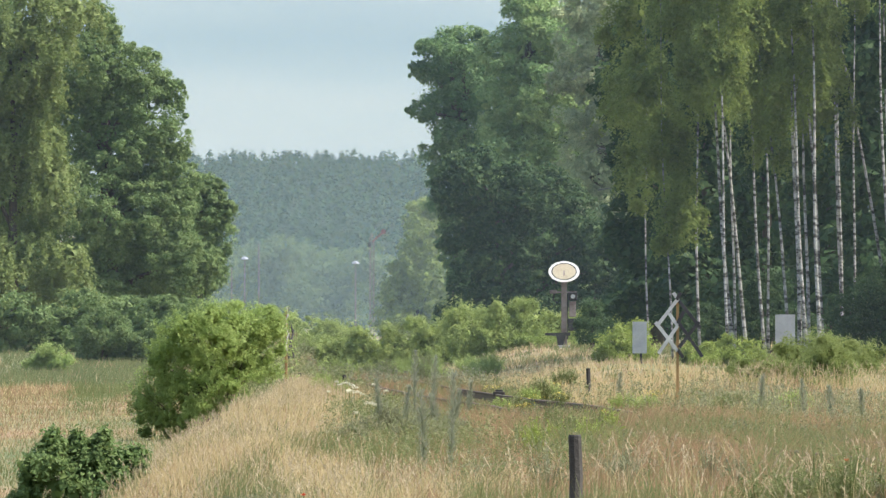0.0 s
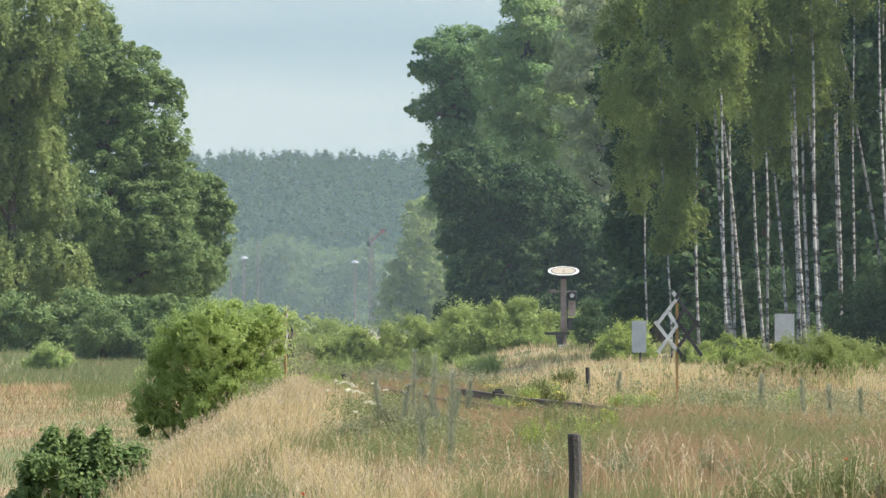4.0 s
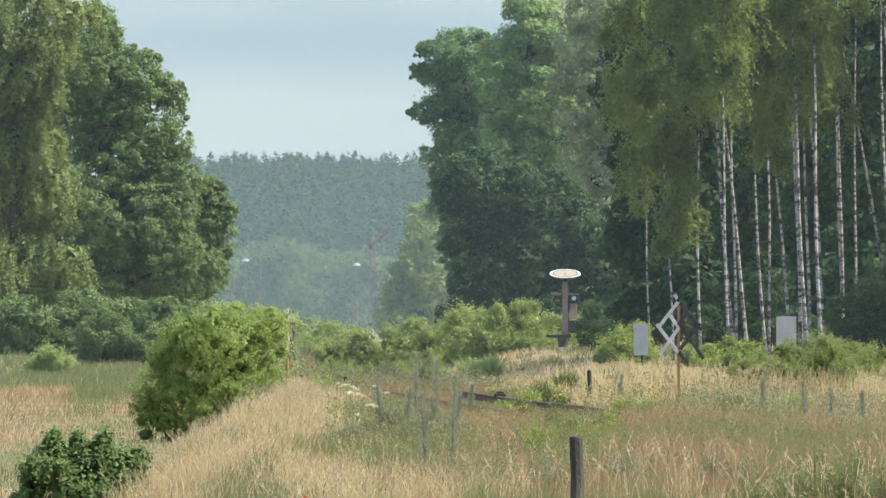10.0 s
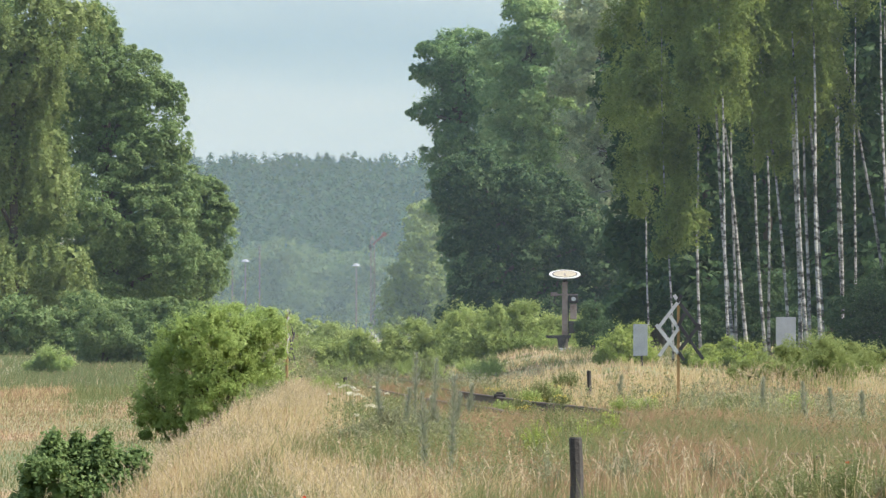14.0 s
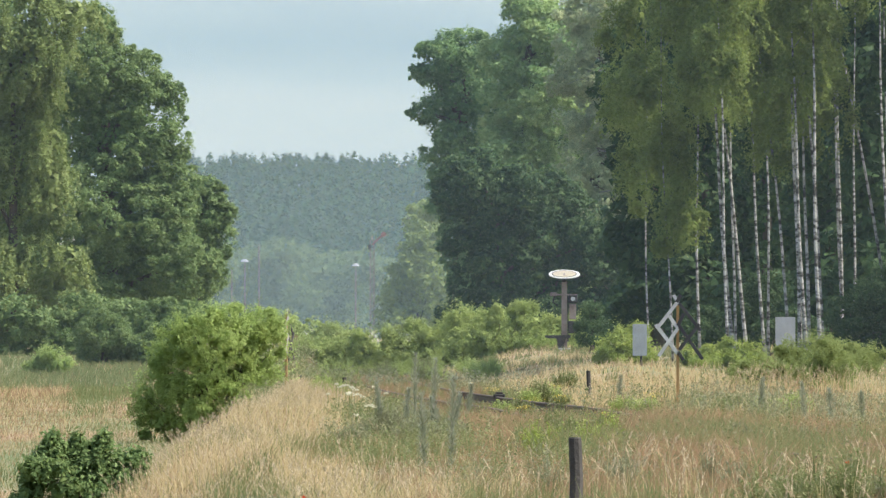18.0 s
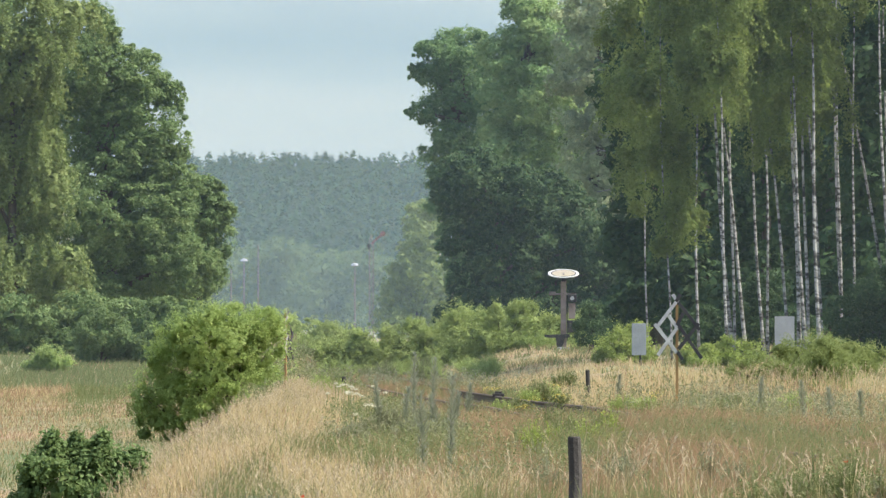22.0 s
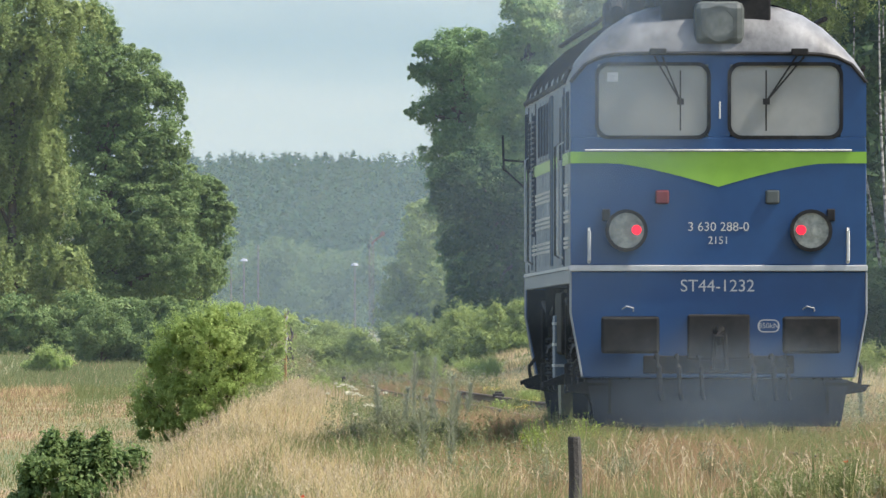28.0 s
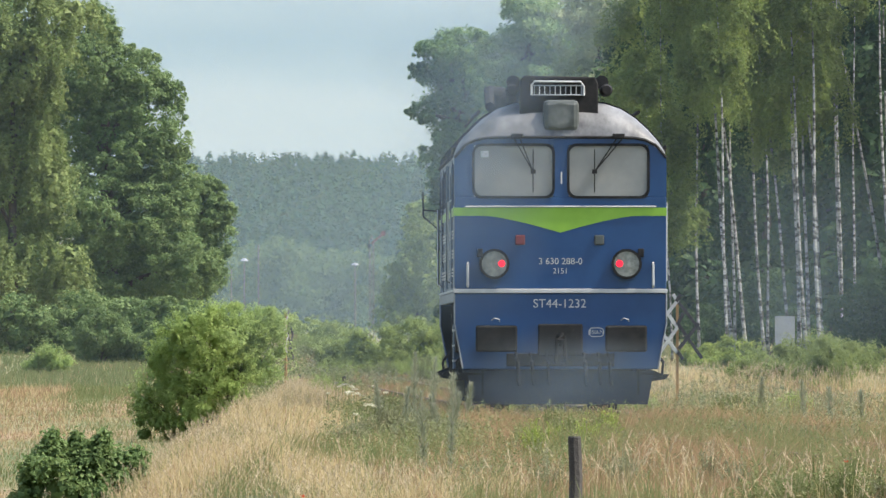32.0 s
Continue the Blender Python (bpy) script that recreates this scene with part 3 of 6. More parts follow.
tree("oak_tree", "dark green oak overhanging the line", (0.84, 652),
     [(-0.6, -0.5, 12.0, 1.0, 1.0, 0.8), (-1.3, -0.1, 11.2, 0.75, 0.75, 0.55), (-0.5, 0.6, 9.9, 1.2, 1.2, 1.1), (0.7, -0.4, 10.9, 1.3, 1.3, 1.3), (-0.5, 0, 7.9, 1.1, 1.1, 1.2), (0.7, 0.5, 8.4, 1.5, 1.5, 1.7), (-1.6, -0.2, 9.7, 0.6, 0.6, 0.4),
      (-0.4, -0.1, 6.0, 0.9, 0.9, 1.1), (0.7, 0.3, 6.0, 1.5, 1.5, 1.5), (0.2, 0.6, 4.2, 1.2, 1.2, 1.3), (1.2, -0.6, 4.0, 1.7, 1.7, 1.5), (0.4, 0.4, 2.8, 1.1, 1.1, 0.9), (0.9, -0.8, 2.6, 1.6, 1.6, 0.9), (0.2, -0.1, 12.2, 0.9, 0.9, 0.8)],
     DARKLEAF, 0.105, 0.62, 0.5, BARK, 10, bough=0.44)
tree("tree", "tall green forest tree behind the signal", (3.32, 638),
     [(0.2, -0.5, 12.9, 1.0, 1.0, 1.1), (-0.6, -0.2, 11.8, 1.1, 1.1, 1.0), (1.1, 0.2, 12.5, 1.3, 1.3, 1.3), (-0.2, 0.7, 9.8, 1.5, 1.5, 1.6), (1.1, -0.5, 10.0, 1.3, 1.3, 1.6), (-0.5, 0, 7.3, 1.5, 1.5, 1.6), (1.4, 0.5, 7.3, 1.3, 1.3, 1.6),
      (0, -0.9, 4.8, 1.7, 1.7, 1.6), (1.6, -0.2, 4.3, 1.3, 1.3, 1.5), (0.2, 0.3, 2.7, 1.9, 1.9, 1.1), (0.2, 0.5, 13.6, 0.9, 0.9, 0.7)],
     MIDLEAF, 0.115, 0.62, 0.45, BARK, 11, bough=0.48)
grey_tree = tree("tree", "grey-green forest tree with dead twigs", (6.16, 626),
     [(0, -0.8, 13.2, 1.4, 1.4, 1.2), (-0.5, -0.2, 11.2, 1.2, 1.2, 1.4), (1.1, 0.2, 11.4, 1.2, 1.2, 1.5), (0, 0.7, 9.2, 1.4, 1.4, 1.4), (1.1, -0.4, 8.5, 1.1, 1.1, 1.6), (-0.2, 0, 6.9, 1.2, 1.2, 1.4), (1.1, 0.4, 5.8, 1.1, 1.1, 1.6),
      (0.2, -0.6, 4.7, 1.1, 1.1, 1.2), (1.4, -0.2, 12.9, 1.0, 1.0, 1.2), (1.6, 0.2, 10.3, 0.9, 0.9, 1.2), (1.5, 0.5, 7.8, 0.9, 0.9, 1.2)],
     GREYLEAF, 0.125, 0.6, 0.4, BARK, 12, bough=0.5)
rng_twig = np.random.default_rng(14)
for k in range(11):
    zz, bx = float(rng_twig.uniform(5.0, 11.5)), 0.4 + float(rng_twig.normal()) * 0.7
    way, ln = float(rng_twig.choice([-1, 1])), float(rng_twig.uniform(0.5, 1.1))
    part("dead_twig", tube([(bx, -1.2, zz), (bx + way * ln * 0.55, -1.5, zz + 0.1 * ln), (bx + way * ln, -1.7, zz - 0.12 * ln)], [0.024, 0.016, 0.006], 5), DEADWOOD, grey_tree, "bare grey dead twig")
# background trees; their dark leaf colour stands in for shade behind the trunks
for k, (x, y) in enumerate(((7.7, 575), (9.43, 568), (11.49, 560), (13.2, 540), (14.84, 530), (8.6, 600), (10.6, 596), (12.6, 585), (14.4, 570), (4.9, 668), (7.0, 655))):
    tree("tree", "forest tree with shade-dark leaves behind the birches", (x, y),
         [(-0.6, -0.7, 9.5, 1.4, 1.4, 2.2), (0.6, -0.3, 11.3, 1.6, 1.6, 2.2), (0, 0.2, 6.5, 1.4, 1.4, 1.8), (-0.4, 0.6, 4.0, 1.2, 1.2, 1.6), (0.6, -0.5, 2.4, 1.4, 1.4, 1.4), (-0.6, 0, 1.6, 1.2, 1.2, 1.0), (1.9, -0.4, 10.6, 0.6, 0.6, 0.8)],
         SHADELEAF, 0.30, 0.8, 0.25, BARK, 20 + k, bough=0.7)
# added tree: its dark leaves paint the shade at the foot of the wood
tree("shade_tree", "added dark-leaved tree standing in for shade under the taller trees", (2.11, 618),
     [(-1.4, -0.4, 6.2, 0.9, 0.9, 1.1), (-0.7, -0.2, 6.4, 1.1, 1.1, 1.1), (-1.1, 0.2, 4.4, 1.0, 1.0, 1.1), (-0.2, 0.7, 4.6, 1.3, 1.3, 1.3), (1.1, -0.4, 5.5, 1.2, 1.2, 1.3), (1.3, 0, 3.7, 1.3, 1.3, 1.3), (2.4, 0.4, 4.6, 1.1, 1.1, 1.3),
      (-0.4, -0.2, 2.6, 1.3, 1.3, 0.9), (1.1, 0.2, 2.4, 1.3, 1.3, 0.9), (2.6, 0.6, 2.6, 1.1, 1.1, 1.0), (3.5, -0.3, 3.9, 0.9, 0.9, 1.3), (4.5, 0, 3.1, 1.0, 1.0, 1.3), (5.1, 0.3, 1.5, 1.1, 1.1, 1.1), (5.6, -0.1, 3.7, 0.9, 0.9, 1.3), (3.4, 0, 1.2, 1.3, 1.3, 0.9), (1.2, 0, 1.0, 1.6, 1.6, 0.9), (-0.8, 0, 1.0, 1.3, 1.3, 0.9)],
     UNDERSHADE, 0.145, 0.6, 0.25, BARK, 95, bough=0.45)
# undergrowth at the stems, with shade put into its leaf colour as well
bush("bush", "scrub with shade-dark leaves among the birch stems", (11.3, 421),
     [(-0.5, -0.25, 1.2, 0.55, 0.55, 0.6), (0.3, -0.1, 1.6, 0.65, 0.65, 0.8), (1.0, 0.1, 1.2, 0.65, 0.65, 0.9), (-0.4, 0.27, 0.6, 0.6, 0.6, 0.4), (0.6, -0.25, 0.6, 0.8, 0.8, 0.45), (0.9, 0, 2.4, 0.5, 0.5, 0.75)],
     SHADELEAF, 0.07, 0.6, 97, stems=14, bough=0.3, style="pads")
bush("bush", "scrub with shade-dark leaves behind the birch stems", (8.95, 452),
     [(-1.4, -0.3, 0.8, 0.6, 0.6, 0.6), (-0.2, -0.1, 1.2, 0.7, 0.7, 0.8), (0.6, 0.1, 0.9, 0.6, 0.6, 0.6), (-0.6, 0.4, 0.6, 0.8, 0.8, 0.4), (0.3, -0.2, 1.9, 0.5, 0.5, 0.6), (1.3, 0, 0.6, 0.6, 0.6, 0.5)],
     SHADELEAF, 0.08, 0.55, 98, stems=14, bough=0.3, style="pads")


def birch(x, y, r0, lean, seed, crown=(6.6, 13.4), spread=1.0, low=False, cover=0.62):
    """A slender birch: bare white stem below, bundles of hanging twigs above."""
    rng = np.random.default_rng(seed)
    lobes = []
    n = 5
    crown = (crown[0] + rng.uniform(-1.3, 0.7), crown[1])
    for k in range(n):
        z = crown[0] + 0.9 + (crown[1] - crown[0] - 1.2) * k / (n - 1)
        w = spread * (0.66 if k in (0, n - 1) else 0.85)
        lobes.append((lean * z + rng.normal() * 0.42 * spread, rng.normal() * 0.35, z, w, w, 1.15))
    if low:
        lobes += [(lean * 4 + rng.normal() * 0.4, -0.2, z, 0.5, 0.5, 0.8) for z in (4.0, 5.2, 6.4)]
    return tree("birch_tree", "birch with a leafy skirt of hanging twigs at the wood's edge" if low else "slender white-barked birch with hanging foliage", (x, y), lobes,
                BIRCHLEAF, 0.078, cover, r0, BIRCHBARK, seed, lean, 0.3, 0.5, 0.42, "birches at the wood edge", "hang")


for i, (x, y, r0, lean) in enumerate(((7.81, 430, 0.062, -0.062), (8.38, 434, 0.058, -0.10), (8.10, 438, 0.045, -0.02), (8.80, 432, 0.05, -0.07), (9.46, 430, 0.05, -0.11),
                                      (9.53, 428, 0.055, -0.02), (9.66, 425, 0.058, -0.035), (9.75, 431, 0.055, -0.03), (9.92, 429, 0.055, -0.02), (10.12, 424, 0.06, -0.036), (10.32, 428, 0.06, -0.08),
                                      (11.0, 441, 0.055, -0.01), (11.2, 446, 0.045, -0.03), (12.33, 430, 0.055, -0.17), (12.05, 424, 0.055, -0.04), (7.25, 446, 0.045, -0.02), (9.2, 446, 0.045, -0.03))):
    birch(x, y, r0, lean, 40 + i, crown=(6.6, 13.4) if x < 10 else (10.9, 14.6), cover=0.62 if x < 10 else 0.3)
birch(7.5, 422, 0.045, -0.02, 64)
birch(6.25, 432, 0.032, -0.035, 60, (5.4, 13.6), 1.0, True)
birch(5.75, 440, 0.030, -0.02, 61, (5.6, 13.6), 0.9, True)
birch(12.6, 448, 0.05, -0.02, 62, (10.4, 14.2), 0.9, cover=0.3)
birch(11.6, 450, 0.045, 0.0, 63, (10.4, 14.2), 0.9, cover=0.3)

# unseen trees added beyond the right edge of view, to shade the birches
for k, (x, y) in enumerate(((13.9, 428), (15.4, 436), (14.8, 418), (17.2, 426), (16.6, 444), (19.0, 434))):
    tree("tree", "unseen leafy tree added to shade the wood's edge", (x, y),
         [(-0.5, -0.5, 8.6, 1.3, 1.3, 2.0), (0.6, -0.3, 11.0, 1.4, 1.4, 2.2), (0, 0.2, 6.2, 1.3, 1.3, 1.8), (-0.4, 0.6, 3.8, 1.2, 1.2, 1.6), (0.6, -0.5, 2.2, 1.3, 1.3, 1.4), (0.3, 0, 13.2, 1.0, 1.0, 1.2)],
         SHADELEAF, 0.34, 0.9, 0.16, BARK, 120 + k, bough=0.6, group="trees along the wood's edge")

for label, x, y, k, seed in (("low yellow-green scrub along the line", -1.7, 560, 1.0, 96), ("light green willow scrub beside the track", 0.2, 545, 1.25, 80), ("light green willow scrub beside the track", 2.1, 535, 1.15, 93),
                             ("low light green scrub behind the signal", 3.3, 545, 0.8, 94), ("light green scrub far along the line", -2.5, 612, 1.05, 82)):
    rs = np.random.default_rng(seed)
    lobes = []
    for j in range(9):
        r, tall = float(rs.uniform(0.24, 0.55)), float(rs.uniform(0.35, 1.25))
        lobes.append((k * (-1.4 + 0.36 * j), float(rs.normal()) * 0.4, k * tall, k * r, k * r, k * r * float(rs.uniform(0.8, 1.5))))
    lobes += [(k * (-1.3 + 0.65 * j), -0.3, k * 0.3, k * 0.6, k * 0.6, k * 0.32) for j in range(5)]
    bush("bush", label, (x, y), lobes, SHRUBLEAF, 0.085, 0.5, seed, stems=14, bough=0.22, narrow=0.4)
bush("bush", "hazy light green trees far along the line", (-1.76, 1010),
     [(-0.5, -0.5, 4.2, 1, 1, 1.1), (0.1, -0.2, 5.3, 1.1, 1.1, 1.3), (-0.8, 0.2, 2.2, 1, 1, 1), (-0.2, 0.7, 2.7, 1.3, 1.3, 1.3), (0.7, -0.4, 6, 1.2, 1.2, 1.1), (0.2, 0, 7.4, 0.9, 0.9, 0.9), (0.8, 0.3, 7.8, 0.9, 0.9, 1),
      (1.1, -0.6, 3.5, 1.2, 1.2, 1.4), (-1.3, -0.1, 3.5, 0.8, 0.8, 0.9), (-1.6, 0.2, 2, 0.9, 0.9, 1.1), (0.5, 0.9, 1.7, 1.8, 1.8, 1.1), (-1.3, -0.5, 0.9, 1.4, 1.4, 0.9)],
     SHRUBLEAF, 0.2, 0.6, 81, stems=10, bough=0.55, style="pads")
bush("bush", "hazy green scrub far across the field", (-6.6, 760),
     [(-2.2, 0, 1.0, 1.1, 1.1, 0.9), (-0.9, 0.3, 1.2, 1.1, 1.1, 0.9), (0.4, 0, 1.1, 1.1, 1.1, 0.9), (1.6, 0.2, 0.9, 1.0, 1.0, 0.8), (-1.5, -0.3, 0.4, 1.4, 1.4, 0.6), (0.8, -0.3, 0.4, 1.4, 1.4, 0.6)],
     SHRUBLEAF, 0.14, 0.55, 99, bough=0.4, style="pads")
bush("bush", "low green weeds beyond the bank", (-4.17, 560),
     [(-0.3, -0.22, 0.9, 0.5, 0.5, 0.3), (0.3, -0.08, 1.0, 0.5, 0.5, 0.3), (0.74, 0.05, 0.9, 0.4, 0.4, 0.25), (-0.7, 0.2, 0.8, 0.45, 0.45, 0.25), (0, 0, 0.4, 1.0, 1.0, 0.35)],
     SHRUBLEAF, 0.08, 0.6, 92)
bush("bush", "yellow-green leafy bush behind the grey sign", (4.82, 415),
     [(-0.25, -0.27, 0.62, 0.38, 0.38, 0.34), (0.07, -0.08, 0.86, 0.34, 0.34, 0.38), (0.36, 0.09, 0.7, 0.36, 0.36, 0.34), (-0.58, 0.18, 0.5, 0.28, 0.28, 0.24), (-0.3, -0.18, 0.3, 0.5, 0.5, 0.22), (0.35, 0, 0.3, 0.46, 0.46, 0.22)],
     YELLOWLEAF, 0.055, 0.6, 83, bough=0.16)
bush("bush", "yellow-green leafy bush among the grass", (6.93, 400),
     [(-0.29, -0.21, 0.38, 0.3, 0.3, 0.2), (0.29, -0.08, 0.48, 0.24, 0.24, 0.26), (0.86, 0.06, 0.4, 0.22, 0.22, 0.24), (-0.78, 0.16, 0.38, 0.2, 0.2, 0.22), (-0.3, -0.17, 0.2, 0.5, 0.5, 0.2), (0.5, 0, 0.2, 0.5, 0.5, 0.2)],
     YELLOWLEAF, 0.055, 0.4, 84, bough=0.14)
bush("bush", "yellow-tipped leafy bush at the foot of the birches", (9.0, 385),
     [(-0.5, -0.2, 0.62, 0.4, 0.4, 0.28), (0.1, 0, 0.75, 0.42, 0.42, 0.3), (0.6, 0.1, 0.62, 0.4, 0.4, 0.26), (1.3, 0, 0.5, 0.45, 0.45, 0.26), (-0.2, -0.2, 0.3, 0.7, 0.7, 0.26), (0.9, -0.1, 0.25, 0.8, 0.8, 0.25)],
     SCRUBLEAF, 0.055, 0.5, 86, bough=0.16)
bush("bush", "green bush at the foot of the birches", (6.9, 300),
     [(-1.28, -0.19, 0.26, 0.26, 0.36, 0.26), (-0.8, -0.07, 0.36, 0.28, 0.4, 0.3), (-0.27, 0.08, 0.36, 0.45, 0.45, 0.26), (0.3, 0.2, 0.55, 0.48, 0.48, 0.34), (0.75, -0.1, 0.42, 0.36, 0.36, 0.28), (0.43, 0, 0.78, 0.26, 0.26, 0.2),
      (-0.9, 0.1, 0.14, 0.6, 0.6, 0.18), (0.2, -0.2, 0.14, 0.7, 0.7, 0.2)],
     SCRUBLEAF, 0.040, 0.8, 85, stems=12, bough=0.16, narrow=0.28, swell=(2, 0.25))
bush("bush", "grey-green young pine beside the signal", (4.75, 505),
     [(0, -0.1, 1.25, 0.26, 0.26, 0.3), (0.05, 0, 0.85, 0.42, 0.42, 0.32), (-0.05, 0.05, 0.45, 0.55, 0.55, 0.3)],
     UNDERSHADE, 0.06, 0.45, 89, bough=0.14)


# ---- far woods ----
def far_pines():
    rng = np.random.default_rng(5)
    n = 3300
    x = rng.uniform(-80, 22, n)
    y = rng.uniform(3150, 4330, n)
    z = ground_z(x, y)
    h = rng.uniform(11.5, 16.5, n)
    r = rng.uniform(1.25, 2.0, n)
    k = 58
    d = unit(rng.normal(size=(n * k, 3)) + np.array([0, 0, 0.3]))
    rad = rng.uniform(0.6, 1.0, n * k)
    d[:, :2] *= np.where(d[:, 2:] > 0, 1.05 - 0.85 * d[:, 2:], 1.0)
    c = np.repeat(np.stack([x, y, z + h - r * 1.6], -1), k, 0) + d * (np.repeat(r, k) * rad)[:, None] * np.array([1, 1, 1.9])
    v = leaf_quads(rng, c, d, 0.8, 0.3, 0, 0.8, 3, 0.12)
    return tagged(new("pine_forest", raw_mesh("pine_forest", v, 3, PINE)), "dense blue-green pine forest on a far hill", "forest", kind="stuff")


far_pines()


def valley_wood():
    rng = np.random.default_rng(8)
    lobes = []
    for k in range(60):
        y = rng.uniform(1380, 1700)
        x = (rng.uniform(-0.0185, -0.0005)) * y
        h = rng.uniform(5.0, 7.6)
        z = float(ground_z(x, y))
        for j in range(3):
            lobes.append((x + rng.normal() * 0.8, y, z + h * (0.35 + 0.28 * j), 1.7, 1.7, 1.6))
    v = crown_leaves(rng, lobes, 0.38, 0.26, 0.8, swell=(0, 0.4))
    return tagged(new("valley_wood", raw_mesh("valley_wood", v, 3, VALLEY)), "hazy light green trees in the valley", "forest", kind="stuff")


valley_wood()


# ---- haze imitated by pale see-through sheets ----
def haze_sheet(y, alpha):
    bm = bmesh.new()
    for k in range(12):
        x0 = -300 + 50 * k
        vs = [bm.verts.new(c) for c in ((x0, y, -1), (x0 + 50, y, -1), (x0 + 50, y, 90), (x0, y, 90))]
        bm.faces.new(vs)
    m, n, l, p = node_mat("haze_tint")
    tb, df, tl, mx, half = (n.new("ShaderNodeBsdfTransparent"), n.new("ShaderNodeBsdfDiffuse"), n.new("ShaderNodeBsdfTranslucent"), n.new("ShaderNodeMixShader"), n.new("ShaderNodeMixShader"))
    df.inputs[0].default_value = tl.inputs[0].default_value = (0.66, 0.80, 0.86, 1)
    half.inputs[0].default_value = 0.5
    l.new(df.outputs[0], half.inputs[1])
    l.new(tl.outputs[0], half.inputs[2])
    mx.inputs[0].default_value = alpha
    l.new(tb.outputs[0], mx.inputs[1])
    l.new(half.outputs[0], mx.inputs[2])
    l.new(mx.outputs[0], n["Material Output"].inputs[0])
    ob = new("haze", mesh_of("haze", bm, m))
    ob.visible_shadow = False
    return tagged(ob, "pale blue see-through sheet that imitates haze", "haze", kind="stuff")


# the two nearest sheets lighten the darks of the birches and the wood
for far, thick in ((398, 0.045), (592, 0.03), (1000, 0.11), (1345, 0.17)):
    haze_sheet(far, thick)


# ---- grass ----
def blades(rng, x, y, h, width, lean, curl=0.5):
    """Bent blades: a quad and a tip, three corners a face after splitting."""
    n = len(x)
    z = ground_z(x, y)
    a = rng.uniform(0, 2 * np.pi, n)
    side = np.stack([np.cos(a * 0.3), np.sin(a * 0.3) * 0.3, np.zeros(n)], -1) * width[:, None] * 0.5
    d = np.stack([np.cos(a), np.sin(a), np.zeros(n)], -1) * (lean * h)[:, None]
    p0 = np.stack([x, y, z - 0.02], -1)
    p1 = p0 + d * 0.25 + np.array([0, 0, 1.0]) * (h * 0.55)[:, None]
    p2 = p0 + d + np.array([0, 0, 1.0]) * (h * rng.uniform(0.85, 1, n))[:, None]
    t1 = np.stack([p0 - side, p0 + side, p1 + side * 0.8], 1)
    t2 = np.stack([p0 - side, p1 + side * 0.8, p1 - side * 0.8], 1)
    t3 = np.stack([p1 - side * 0.8, p1 + side * 0.8, p2], 1)
    return np.concatenate([t1, t2, t3], 1).reshape(-1, 9, 3)


def blade_mesh(name, v, mat):
    """v: (n, 9, 3); each blade welded into one island of five corners."""
    n = len(v)
    pts = v[:, [0, 1, 2, 5, 8]].reshape(-1, 3)
    b = np.arange(n) * 5
    f = np.stack([b, b + 1, b + 2, b, b + 2, b + 3, b + 3, b + 2, b + 4], -1).reshape(-1)
    me = bpy.data.meshes.new(name)
    me.vertices.add(len(pts))
    me.vertices.foreach_set("co", pts.astype(np.float32).ravel())
    me.loops.add(len(f))
    me.loops.foreach_set("vertex_index", f.astype(np.int32))
    me.polygons.add(len(f) // 3)
    me.polygons.foreach_set("loop_start", np.arange(0, len(f), 3, dtype=np.int32))
    me.update(calc_edges=True)
    me.materials.append(mat)
    return me


_lattice = np.random.default_rng(99).uniform(0, 1, (64, 64))


def soft_noise(x, y, sx, sy, seed=0.0):
    """Smooth random field between 0 and 1 with cells of sx by sy metres."""
    u, v = x / sx + 13.7 * seed, y / sy + 7.3 * seed
    iu, iv = np.floor(u).astype(int), np.floor(v).astype(int)
    fu, fv = u - iu, v - iv
    fu, fv = fu * fu * (3 - 2 * fu), fv * fv * (3 - 2 * fv)
    g = lambda a, b: _lattice[a % 64, b % 64]
    return (g(iu, iv) * (1 - fu) + g(iu + 1, iv) * fu) * (1 - fv) + (g(iu, iv + 1) * (1 - fu) + g(iu + 1, iv + 1) * fu) * fv


def scatter(rng, n, y0, y1, half0, half1):
    """Spots in a fan that widens with distance."""
    f = rng.uniform(0, 1, n)
    y = np.sqrt(y0 * y0 + f * (y1 * y1 - y0 * y0))
    s = rng.uniform(-1, 1, n)
    x = s * np.interp(y, [y0, y1], [half0, half1])
    return x, y


def on_line(x, y):
    off = x - track_x(y)
    return np.abs(np.abs(off) - 0.755) < 0.10


def left_edge(y):
    return np.interp(y, [0, 150, 200, 260, 350, 450, 700], [6.0, 5.4, 4.7, 3.46, 2.46, 2.09, 2.14])


def lay_grass(rng, name, label, mat, x, y, h, wide=1.0):
    off = x - track_x(y)
    bed = np.abs(off) < 1.9
    bare = (off > -0.9) & (y > 215) & (y < 325)                 # the one stretch where a rail lies open
    low = np.where(off > 0.0, 0.09, 0.11) + rng.uniform(0, 0.1, len(x))
    h = np.where(bed & (y > 212), np.where(bare, low, rng.uniform(0.16, 0.38, len(x))), h)
    h = np.where(bed & (y <= 212), np.maximum(h, rng.uniform(0.24, 0.42, len(x))), h)
    w = np.interp(y, [92, 200, 560], [0.0048, 0.010, 0.04]) * rng.uniform(0.6, 1.5, len(x)) * wide
    v = blades(rng, x, y, h, w, rng.uniform(0.1, 0.75, len(x)))
    near = y < 225
    tagged(new(name, blade_mesh(name, v[near], mat)), label, "grass", kind="stuff")
    tagged(new(name, raw_mesh(name, v[~near][:, [0, 1, 8]], 3, mat)), label, "grass", kind="stuff")


